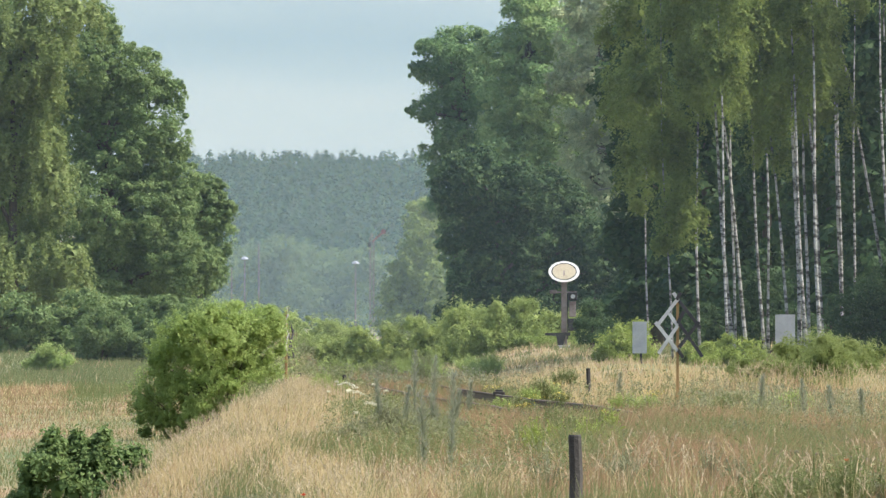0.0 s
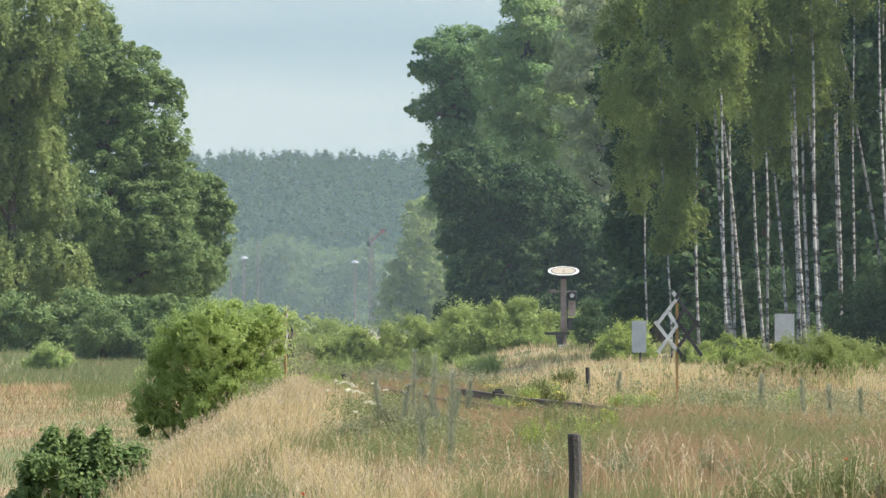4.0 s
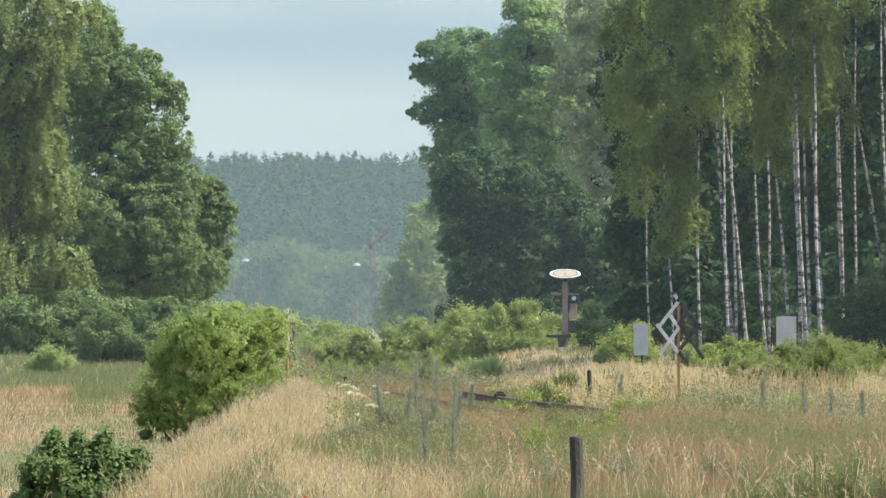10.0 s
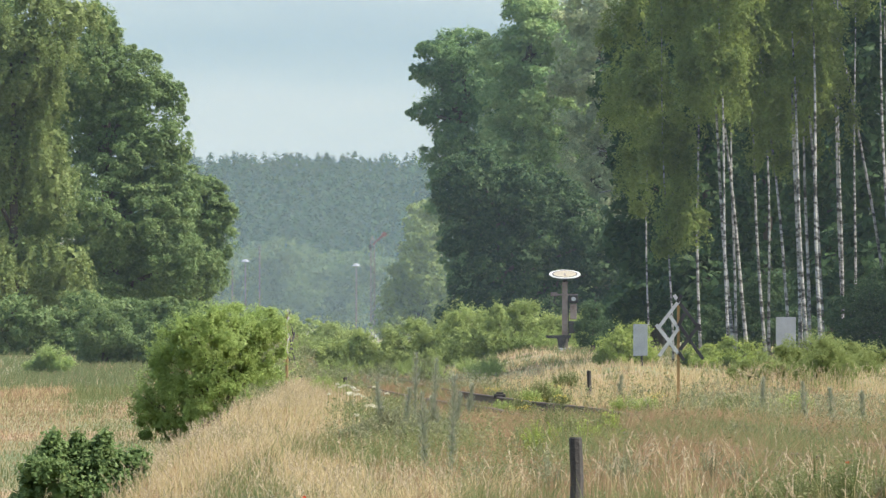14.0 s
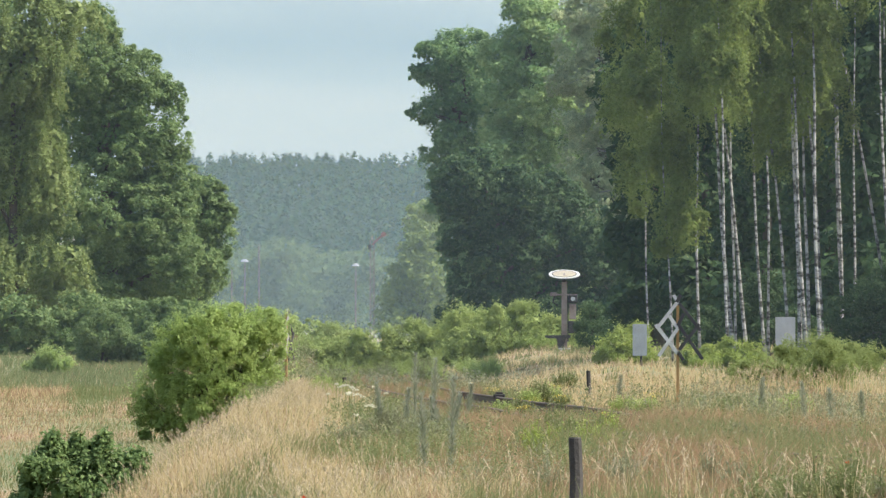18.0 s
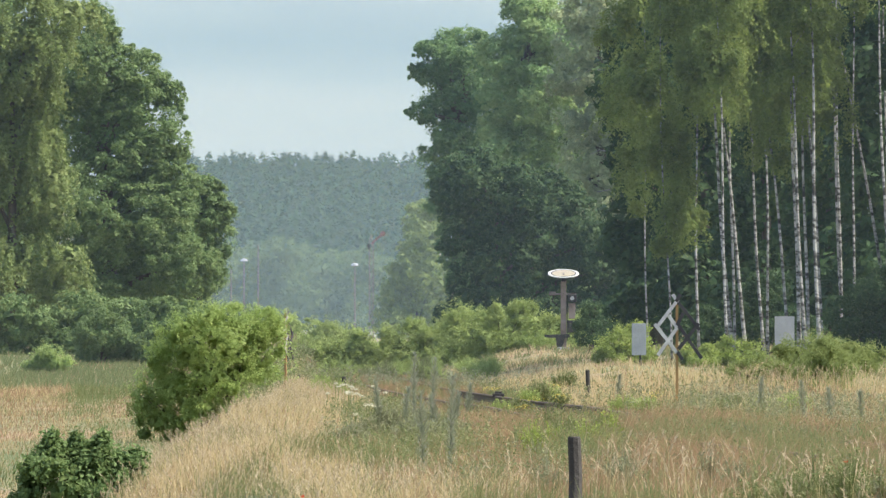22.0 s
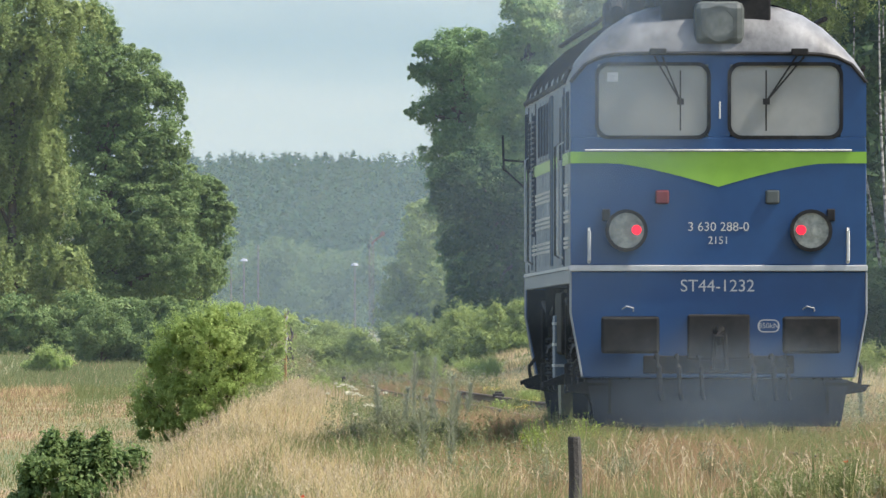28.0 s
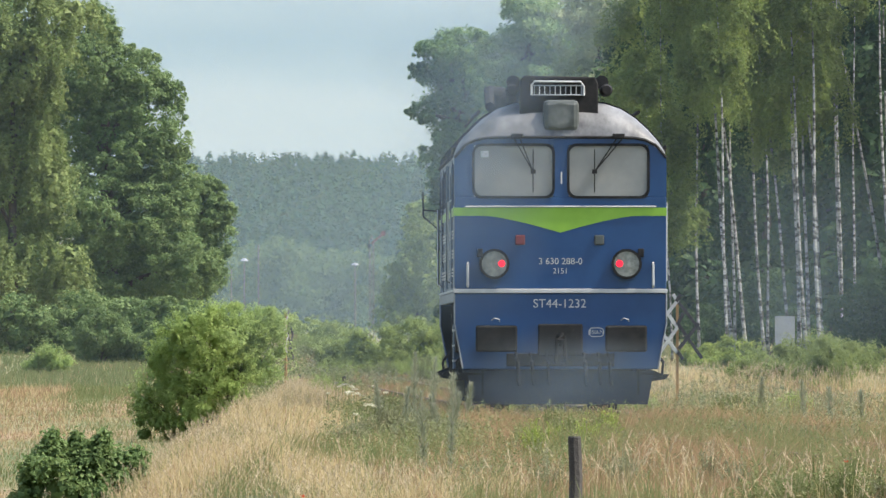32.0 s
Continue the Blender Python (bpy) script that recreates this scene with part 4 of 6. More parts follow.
GRASSES = (("straw_grass", "pale straw-coloured dry grass", STRAW), ("reddish_grass", "reddish-brown seeding meadow grass", PINKGRASS),
           ("green_grass", "olive green grass and herbs", GREENGRASS), ("brown_weeds", "brown and olive weeds among the grass", WEEDS))


def grass_mix(x, y):
    """Shares of straw, reddish, green and brown grass at each spot: the bank's crest, its inner side, the track, the near and far meadow, the low field."""
    off, edge = x - track_x(y), left_edge(y)
    yy = y * (1 + 0.45 * (soft_noise(x, y, 0.9, 26.0, 1.0) - 0.5))
    shares = lambda stops: np.stack([np.interp(yy, [s[0] for s in stops], [s[1][k] for s in stops]) for k in range(4)], -1)
    patch = soft_noise(x, y, 0.7, 18.0, 2.0) * 0.6 + soft_noise(x, y, 0.3, 8.0, 5.0) * 0.4
    lush_side = lambda b: np.clip((patch + b - 0.82) * 8.0, 0, 1)[:, None]
    tawny, olive, straw = np.array([0.06, 0.72, 0.06, 0.16]), np.array([0.02, 0.10, 0.58, 0.30]), np.array([0.80, 0.14, 0.04, 0.02])
    blend = lambda lo, k: lo * (1 - k) + olive * k
    inner = blend(tawny, lush_side(np.interp(yy, [100, 118, 140, 240, 290], [0.30, 0.40, 0.55, 0.6, 0.45])))
    line = blend(tawny, lush_side(np.interp(yy, [150, 190, 250, 330], [0.42, 0.36, 0.32, 0.3])))
    far = np.clip((yy[:, None] - 235) / 50, 0, 1)
    right = blend(tawny * (1 - far) + straw * far, lush_side(np.interp(yy, [96, 106, 113, 142, 158, 220, 280, 400, 480], [0.34, 0.42, 0.62, 0.58, 0.34, 0.30, 0.22, 0.2, 0.5])))
    n = (0.65 * soft_noise(x, y, 2.0, 90.0, 4.0) + 0.35 * soft_noise(x, y, 0.8, 40.0, 6.0) - 0.035 * (-off - edge - 3.0))[:, None]
    pink, lush = np.array([0.34, 0.52, 0.09, 0.05]), np.array([0.14, 0.10, 0.62, 0.14])
    near = pink + (lush - pink) * np.clip((n - 0.46) * 5.0, 0, 1)
    far = np.clip((yy[:, None] - 375) / 45, 0, 1)
    low = near * (1 - far) + np.array([0.02, 0.02, 0.92, 0.04]) * far
    crest = blend(np.array([0.72, 0.16, 0.05, 0.07]), lush_side(0.24))
    edge = edge - 1.7 * (soft_noise(x, y, 0.8, 16.0, 11.0) - 0.35)
    mix = np.where((off > 1.9)[:, None], right, np.where((off > -1.9)[:, None], line, np.where((off > -edge + 1.2)[:, None], inner, np.where((off > -edge - 1.0)[:, None], crest, low))))
    return mix


def grass_fields():
    rng = np.random.default_rng(21)
    spots = [scatter(rng, 150000, 92, 540, 4.0, 17.0), scatter(rng, 95000, 92, 190, 4.0, 6.6)]
    y = rng.uniform(95, 340, 70000)
    spots.append((track_x(y) - left_edge(y) + rng.uniform(-1.4, 1.5, 70000), y))
    y = 95 + 600 * rng.uniform(0, 1, 60000) ** 1.5
    spots.append((track_x(y) + rng.uniform(-2.6, 3.0, 60000), y))
    y = rng.uniform(185, 330, 9000)
    spots.append((track_x(y) + rng.uniform(2.2, 6.5, 9000), y))
    y = rng.uniform(180, 480, 60000)
    spots.insert(-1, (track_x(y) - left_edge(y) - rng.uniform(0.8, 8.0, 60000), y))
    x, y = np.concatenate([s[0] for s in spots]), np.concatenate([s[1] for s in spots])
    tall = np.concatenate([np.zeros(sum(len(s[0]) for s in spots[:-1])), np.ones(9000)])
    keep = ~on_line(x, y) & ((x - track_x(y) < -left_edge(y) - 0.8) | (soft_noise(x, y, 0.3, 10.0, 9.0) > 0.3) | (rng.uniform(0, 1, len(x)) < 0.5))
    x, y, tall = x[keep], y[keep], tall[keep]
    cum = np.cumsum(grass_mix(x, y), 1)
    pick = (rng.uniform(0, 1, len(x))[:, None] > cum[:, :3]).sum(1)
    low = x - track_x(y) < -left_edge(y) - 0.8
    for i, (name, label, mat) in enumerate(GRASSES):
        k = pick == i
        hi = (0.33, 0.30, 0.32, 0.34)[i]
        h = (0.09 + (hi - 0.09) * rng.uniform(0, 1, k.sum()) ** 2.2) * np.where(low[k], np.interp(y[k], [330, 400], [0.6, 1.0]), 1) * np.where(tall[k] > 0, 1.6, 1)
        lay_grass(rng, name, label, mat, x[k], y[k], h, (1, 1, 1.2, 1.1)[i] * np.where(low[k], 0.75, 1.0))


grass_fields()


def herb_mass(name, label, mat, seed, count, leaves, places):
    """Soft low clumps of herbs: many small leaves heaped round each foot. places: (x from the track, y from, y to, spread)."""
    rng = np.random.default_rng(seed)
    cs = []
    for o0, o1, y0, y1, share in places:
        n = int(count * share)
        y = rng.uniform(y0, y1, n)
        x = track_x(y) + rng.uniform(o0, o1, n)
        ok = (soft_noise(x, y, 0.6, 8.0, seed) > 0.42) & ~on_line(x, y) & ((x - track_x(y) > 1.3 - left_edge(y)) | (y > 330))
        x, y = x[ok], y[ok]
        n = len(x)
        r, h = rng.uniform(0.05, 0.16, n), rng.uniform(0.14, 0.40, n) * np.where(y > 330, 1.5, 1.0)
        inside = np.abs(x - track_x(y)) < 1.9
        h = np.where(inside & (y > 212) & (y < 325), h * 0.25, h)
        f = rng.uniform(0, 1, (n, leaves))
        a = rng.uniform(0, 2 * np.pi, (n, leaves))
        rr = r[:, None] * np.sqrt(rng.uniform(0, 1, (n, leaves))) * (1.15 - 0.8 * f)
        c = np.stack([x[:, None] + rr * np.cos(a), y[:, None] + rr * np.sin(a), ground_z(x, y)[:, None] + h[:, None] * f], -1).reshape(-1, 3)
        o = np.stack([np.cos(a), np.sin(a), 0.5 + f], -1).reshape(-1, 3)
        sz = np.repeat(np.interp(y, [95, 180, 400], [0.02, 0.034, 0.07]), leaves)
        cs.append(leaf_quads(rng, c, unit(o), sz, 0.4, 0.0, 0.3, 3, 0.6))
    return tagged(new(name, raw_mesh(name, np.concatenate(cs), 3, mat)), label, "herbs", kind="stuff")


herb_mass("green_herbs", "soft green herbs in the tall grass", HERB, 61, 6200, 24,
          ((-4.2, -1.9, 125, 250, 0.25), (-1.9, 1.9, 120, 230, 0.16), (1.9, 6.5, 104, 165, 0.22), (1.9, 6.0, 200, 330, 0.1), (-4.6, -1.0, 330, 520, 0.27)))
herb_mass("grey_herbs", "dusty grey-green herbs going to seed", GREYHERB, 62, 3600, 24,
          ((-4.0, -1.9, 112, 300, 0.2), (-1.9, 2.5, 118, 420, 0.24), (2.0, 6.5, 104, 240, 0.32), (2.5, 6.0, 240, 320, 0.1), (2.6, 5.4, 195, 285, 0.35), (-4.4, 2.5, 340, 520, 0.14)))


# ---- track ----
def rails():
    prof = [(-0.07, -0.17), (0.07, -0.17), (0.07, -0.155), (0.015, -0.14), (0.015, -0.045), (0.036, -0.03), (0.036, -0.005), (0.028, 0.0),
            (-0.028, 0.0), (-0.036, -0.005), (-0.036, -0.03), (-0.015, -0.045), (-0.015, -0.14), (-0.07, -0.155)]
    t = thing("railway_track", pose(0, 0, 0), "rusty overgrown single railway track on old sleepers", "railway track", kind="structure")
    for s in (-0.755, 0.755):
        bm = bmesh.new()
        prev = None
        for y in list(range(-300, 90, 15)) + list(range(90, 420, 6)) + list(range(420, 1501, 20)):
            cx, z = float(track_x(y)) + s, float(rail_z(y))
            ring = [bm.verts.new((cx + px, y, z + pz)) for px, pz in prof]
            if prev:
                for k in range(len(prof)):
                    bm.faces.new((prev[k], ring[k], ring[(k + 1) % len(prof)], prev[(k + 1) % len(prof)])[::-1])
            prev = ring
        part("rail", bm, RAIL, t)
    me = mesh_of("sleeper", box(-1.25, 1.25, -0.12, 0.12, -0.16, 0.0, 0.015), SLEEPER)
    for k in range(280):
        y = 95 + 0.65 * k
        ob = new("sleeper", me)
        ob.parent = t
        ob.matrix_basis = pose(float(track_x(y)), y, float(rail_z(y)) - 0.17, 0, 0, random.uniform(-1, 1))
    return t


track = rails()


# ---- line-side things ----
def stand(x, y):
    return pose(x, y, float(ground_z(x, y)))


def distant_signal():
    """Distant signal with a tilting disc, 510 m down the line."""
    x, y = 3.87, 510.0
    g = float(ground_z(x, y))
    t = thing("distant_signal", pose(x, y, g), "railway distant signal, cream disc tipped back on rusty mast", "railway signal")
    hub = 3.36 - g
    part("mast", prism([(-0.10, 0), (0.10, 0), (0.085, hub - 0.25), (-0.085, hub - 0.25)], -0.07, 0.07, None, 0.01), MASTRUST, t, "rusty grey steel mast")
    part("mast_cap", box(-0.06, 0.06, -0.05, 0.05, hub - 0.25, hub - 0.05), DARKIRON, t)
    part("pivot_arm", box(-0.3, 0.42, -0.03, 0.03, hub - 0.68, hub - 0.63), MASTRUST, t)
    lm = part("lamp_box", box(0.14, 0.42, -0.12, 0.12, hub - 0.92, hub - 0.66, 0.03), DARKIRON, t)
    part("lens", disc_bm(0.07, -0.135, -0.12, 16, 0.28, hub - 0.79), LENSGLASS, lm)
    part("counterweight", box(-0.46, -0.24, -0.08, 0.08, hub - 0.70, hub - 0.58, 0.02), MASTRUST, t)
    part("bell_crank", tube([(-0.3, 0, hub - 0.66), (-0.36, 0, hub - 0.9), (-0.2, 0, hub - 1.0)], 0.025, 6), DARKIRON, t)
    part("relay_box", box(0.16, 0.38, -0.1, 0.1, hub - 1.45, hub - 0.95, 0.02), MASTRUST, t)
    part("relay_box", box(0.14, 0.42, -0.1, 0.1, hub - 1.9, hub - 1.5, 0.02), DARKIRON, t)
    part("pull_rod", tube([(0.12, -0.08, 0.3), (0.12, -0.08, hub - 0.7)], 0.018, 6), DARKIRON, t)
    part("pulley_stand", prism([(-0.6, 0.42), (-0.62, 0.5), (0.2, 0.52), (0.2, 0.42), (0.05, 0.4), (-0.05, 0.05), (-0.2, 0.05), (-0.25, 0.4)], -0.12, 0.12), DARKIRON, t)
    part("foundation", box(-0.2, 0.2, -0.2, 0.2, -0.1, 0.1, 0.02), SIGNGREY, t)
    disc = part("signal_disc", disc_bm(0.50, -0.012, 0.012, 40), DISCWHITE, t, "round cream disc with a white rim and dark ring")
    part("disc_ring", ring_frame([(0.41 * math.cos(2 * math.pi * k / 40), 0.41 * math.sin(2 * math.pi * k / 40)) for k in range(40)],
                                 [(0.375 * math.cos(2 * math.pi * k / 40), 0.375 * math.sin(2 * math.pi * k / 40)) for k in range(40)], -0.018, -0.012), DARKIRON, disc)
    part("disc_face", disc_bm(0.372, -0.017, -0.012, 40), DISCCREAM, disc)
    part("disc_hub", box(-0.03, 0.03, -0.03, -0.012, -0.2, 0.02), MASTRUST, disc)
    return disc, hub


LENSGLASS = paint("signal_lens", (0.3, 0.32, 0.33), (0.4, 0.42, 0.42), 5.0, 0.1)
signal_disc, SIGNAL_HUB = distant_signal()


def disc_pose(lift):
    """The disc's pose on its mast: 90 stands upright, 0 lies flat, face up."""
    return pose(0, 0, SIGNAL_HUB, -(90 - lift), 0, 0)


def lattice_marker(name, x, y, foot, k=1.0, turn=0.0, pale=WHITEWOOD, dark=BLACKWOOD, label="crossed slat marker, white and black halves, on a thin ochre stake"):
    """A stake with crossed slats: the half towards the field black, the other white."""
    t = thing(name, pose(x, y, foot, 0, 0, turn), label, "lattice marker", "slat markers by the line")
    part("stake", prism([(-0.024, -0.45), (0.024, -0.45), (0.022, 1.66 * k), (-0.022, 1.66 * k)], -0.022, 0.022), STAKEWOOD, t)
    w = 0.028

    def slat(x0, z0, x1, z1, mat, yy):
        dx, dz = x1 - x0, z1 - z0
        ln = math.hypot(dx, dz)
        px, pz = -dz / ln * w, dx / ln * w
        part("slat", prism([(x0 - px, z0 - pz), (x1 - px, z1 - pz), (x1 + px, z1 + pz), (x0 + px, z0 + pz)], yy, yy + 0.016, None, 0.003), mat, t)

    slat(-0.07, 1.72 * k, 0.02, 1.58 * k, pale, -0.044)
    slat(-0.01, 1.60 * k, -0.34, 1.17 * k, pale, -0.06)
    slat(-0.36, 1.24 * k, 0.0, 0.77 * k, pale, -0.044)
    slat(-0.14, 1.38 * k, 0.0, 1.18 * k, pale, -0.044)
    slat(0.0, 1.18 * k, -0.31, 0.73 * k, pale, -0.06)
    slat(0.05, 1.72 * k, -0.02, 1.60 * k, dark, -0.06)
    slat(0.01, 1.60 * k, 0.37, 1.14 * k, dark, -0.044)
    slat(0.35, 1.25 * k, 0.02, 0.83 * k, dark, -0.06)
    slat(0.10, 1.42 * k, 0.0, 1.22 * k, dark, -0.06)
    slat(0.01, 1.24 * k, 0.40, 0.68 * k, dark, -0.044)
    slat(0.0, 0.80 * k, 0.09, 0.66 * k, dark, -0.044)
    return t


lattice_marker("lattice_marker", 3.79, 257.0, 0.01)
lattice_marker("lattice_marker", -3.28, 330.0, -0.02, 1.0, 72, DEADWOOD, WEATHERED, "weathered crossed slat marker turned edge-on beside the bush")


def board_sign(x, y, w, h, top, label):
    g = float(ground_z(x, y))
    t = thing("sign_board", pose(x, y, g), label, "sign", "grey boards by the line")
    part("panel", box(-w / 2, w / 2, -0.012, 0.012, top - g - h, top - g, 0.004), SIGNGREY, t)
    part("post", tube([(w * 0.1, 0.04, -0.2), (w * 0.1, 0.04, top - g - 0.1)], 0.03, 8), DARKIRON, t)
    return t


board_sign(4.94, 400.0, 0.36, 0.80, 1.54, "plain grey back of a tall sheet-metal sign among grass")
board_sign(8.61, 400.0, 0.50, 0.80, 1.72, "plain grey back of a wider sheet-metal sign before birches")


def stake(x, y, top, r, label):
    g = float(ground_z(x, y))
    rings = [(x0, 0, z) for x0, z in ((0, -0.3), (0.01, (top - g) * 0.5), (0.0, top - g - 0.01), (0.0, top - g))]
    ob = part("wooden_post", tube(rings, [r * 1.05, r, r * 0.98, r * 0.85], 9), WEATHERED)
    ob.matrix_basis = pose(x, y, g)
    return tagged(ob, label, "post", "weathered posts")


stake(0.827, 100.0, 0.235, 0.043, "weathered dark wooden post standing in tall grass")
stake(-3.16, 350.0, 0.31, 0.06, "short weathered wooden post on the straw-coloured bank")
stake(-2.07, 330.0, 0.30, 0.05, "short dark stub among weeds on the bank")
stake(2.87, 315.0, 0.45, 0.045, "small grey stub in the grass by the track")


def rail_clamp(x, y):
    t = thing("rail_lubricator", pose(x, y, float(rail_z(y))), "small dark iron fitting clamped on the rail", "rail fitting")
    part("body", box(-0.10, 0.12, -0.1, 0.1, -0.02, 0.05, 0.015), DARKIRON, t)
    part("lid", box(-0.06, 0.08, -0.06, 0.06, 0.05, 0.085, 0.01), DARKIRON, t)
    part("clamp", box(-0.05, 0.05, -0.05, 0.05, -0.15, -0.02), DARKIRON, t)


rail_clamp(float(track_x(296)) + 0.78, 296.0)


def semaphore():
    x, y = -6.06, 1338.0
    g = float(ground_z(x, y))
    t = thing("semaphore_signal", pose(x, y, g), "far red and white semaphore signal with a raised arm", "railway signal")
    h = 10.5 - g
    for s in (-1, 1):
        part("mast_leg", box(s * 0.16 - 0.045, s * 0.16 + 0.045, -0.05, 0.05, 0, h), MASTRUST, t)
    for k in range(14):
        z = 0.4 + k * (h - 0.8) / 14
        part("lattice_bar", tube([(-0.16, 0, z), (0.16, 0, z + (h - 0.8) / 14)], 0.03, 4), MASTRUST, t)
    arm = part("arm", box(0, 1.25, -0.04, 0.04, -0.07, 0.07), REDARM, t, at=pose(0, -0.1, h - 0.4, 0, -42, 0))
    part("arm_disc", disc_bm(0.22, -0.05, 0.05, 16, 1.3, 0.0), REDARM, arm)
    part("finial", tube([(0, 0, h), (0, 0, h + 0.4)], [0.1, 0.02], 6), MASTRUST, t)
    part("lamp", box(-0.35, -0.1, -0.12, 0.12, h - 0.8, h - 0.4), DARKIRON, t)


semaphore()


def far_pole(x, y, h, lamp):
    g = float(ground_z(x, y))
    t = thing("lamp_post", pose(x, y, g), "far grey station lamp post with a white shade" if lamp else "far thin grey mast in the valley", "lamp post", "far masts")
    part("pole", tube([(0, 0, 0), (0, 0, h)], [0.075, 0.05], 6), MASTRUST, t)
    if lamp:
        part("shade", tube([(0, 0, h), (0, 0, h + 0.1), (0, 0, h + 0.25)], [0.36, 0.3, 0.08], 12), SIGNGREY, t, "white lamp shade")


far_pole(-16.8, 1338.0, 6.2, True)
far_pole(-15.6, 1338.0, 7.6, False)
far_pole(-7.45, 1338.0, 6.4, True)
far_pole(-17.9, 1338.0, 5.6, False)


# ---- flowers and tall weeds ----
def spire(x, y, h, seed, lean=0.0):
    """A tall grey-green flower spike with short drooping side leaves."""
    rng = np.random.default_rng(seed)
    t = thing("blueweed", stand(x, y), "tall grey-green blueweed spike among the grass", "weed", "blueweed spikes")
    top = Vector((lean * h, 0, h))
    part("stem", tube([(0, 0, -0.02), tuple(top * 0.55), tuple(top)], [0.005, 0.004, 0.002], 5), BLUEWEED, t)
    n = 560
    f = rng.uniform(0.12, 1.0, n)
    a = rng.uniform(0, 2 * np.pi, n)
    ln = (0.030 + 0.036 * np.sin(np.pi * np.clip(1.08 - f, 0, 1)) + 0.02 * (1 - f)) * rng.uniform(0.5, 1.25, n)
    p = np.outer(f, np.array(top))
    d = np.stack([np.cos(a), np.sin(a), rng.uniform(0.6, 1.5, n)], -1)
    side = np.stack([-np.sin(a), np.cos(a), np.zeros(n)], -1)
    w = np.full((n, 1), 0.0036)
    v = np.stack([p - side * w, p + side * w, p + d * ln[:, None] + side * w * 0.4, p + d * ln[:, None] - side * w * 0.4], 1)
    lf = new("leaf_whorl", raw_mesh("leaf_whorl", v, 4, BLUEWEED))
    lf.parent = t
    return t


for i, (x, y, h, ln) in enumerate(((-0.36, 190, 1.02, 0.02), (-0.47, 187, 0.62, 0.1), (-0.72, 188, 0.7, -0.12), (0.3, 205, 0.6, 0.1), (-0.05, 185, 0.5, -0.2),
                                   (0.1, 184, 0.54, 0.16), (-0.17, 140, 0.78, -0.04), (0.06, 138, 0.93, 0.03), (4.75, 208, 0.62, -0.1), (4.5, 226, 0.6, 0.08), (5.6, 212, 0.5, -0.06),
                                   (3.1, 284, 0.55, 0.14), (-0.15, 188, 0.95, 0.06), (5.05, 206, 0.55, -0.08))):
    spire(x, y, h, 100 + i, ln)


def yarrow(x, y, h, r, seed):
    rng = np.random.default_rng(seed)
    t = thing("yarrow", stand(x, y), "white flat-topped yarrow flower on a thin stalk", "flower", "white flowers on the bank")
    part("stem", tube([(0, 0, -0.02), (0.02, 0, h)], 0.004, 4), HERB, t)
    n = 44
    a, rr = rng.uniform(0, 2 * np.pi, n), r * np.sqrt(rng.uniform(0, 1, n))
    c = np.stack([rr * np.cos(a) + 0.02, rr * np.sin(a), h + 0.02 - rr * 0.2 + rng.normal(size=n) * 0.006], -1)
    hd = new("flower_head", raw_mesh("flower_head", leaf_quads(rng, c, np.tile([0.0, -0.5, 1.0], (n, 1)), 0.02, 0.3, 0, 0.9), 4, UMBEL))
    hd.parent = t
    tagged(hd, kind="stuff")


rngf = np.random.default_rng(77)
for i in range(20):
    yy = rngf.uniform(190, 250)
    u = rngf.uniform(-0.0075, -0.0034)
    yarrow(u * yy, yy, rngf.uniform(0.28, 0.5), rngf.uniform(0.03, 0.065), 300 + i)


def seed_stalks(name, label, x, y, h, plume, grain, seed, k=16):
    """Tall ripe stalks with plumes."""
    rng = np.random.default_rng(seed)
    n = len(x)
    w = np.interp(y, [92, 200, 350], [0.0036, 0.007, 0.014])
    stalk = blades(rng, x, y, h, w, rng.uniform(0.05, 0.5, n))
    tagged(new(name + "_stalk", blade_mesh(name + "_stalk", stalk, STRAW)), "thin ripe grass stalks", "grass", kind="stuff")
    tip, mid = stalk[:, 8], stalk[:, 5]
    d = unit(tip - mid)
    f = np.tile(np.linspace(0, 1, k), n)
    base = np.repeat(tip, k, 0) - np.repeat(d, k, 0) * (f * plume)[:, None]
    out = unit(rng.normal(size=(n * k, 3)) * np.array([1, 1, 0.3]))
    u = unit(np.repeat(d, k, 0) + out * 0.35)
    v = unit(np.cross(u, rng.normal(size=(n * k, 3))))
    s = (grain * rng.uniform(0.7, 1.3, n * k) * np.repeat(rng.uniform(0.7, 1.2, n), k))[:, None]
    wd = s * 0.22
    q = np.stack([base, base + u * s * 0.5 + v * wd, base + u * s], 1)
    tagged(new(name + "_plume", raw_mesh(name + "_plume", q, 3, SEED)), label, "grass", kind="stuff")


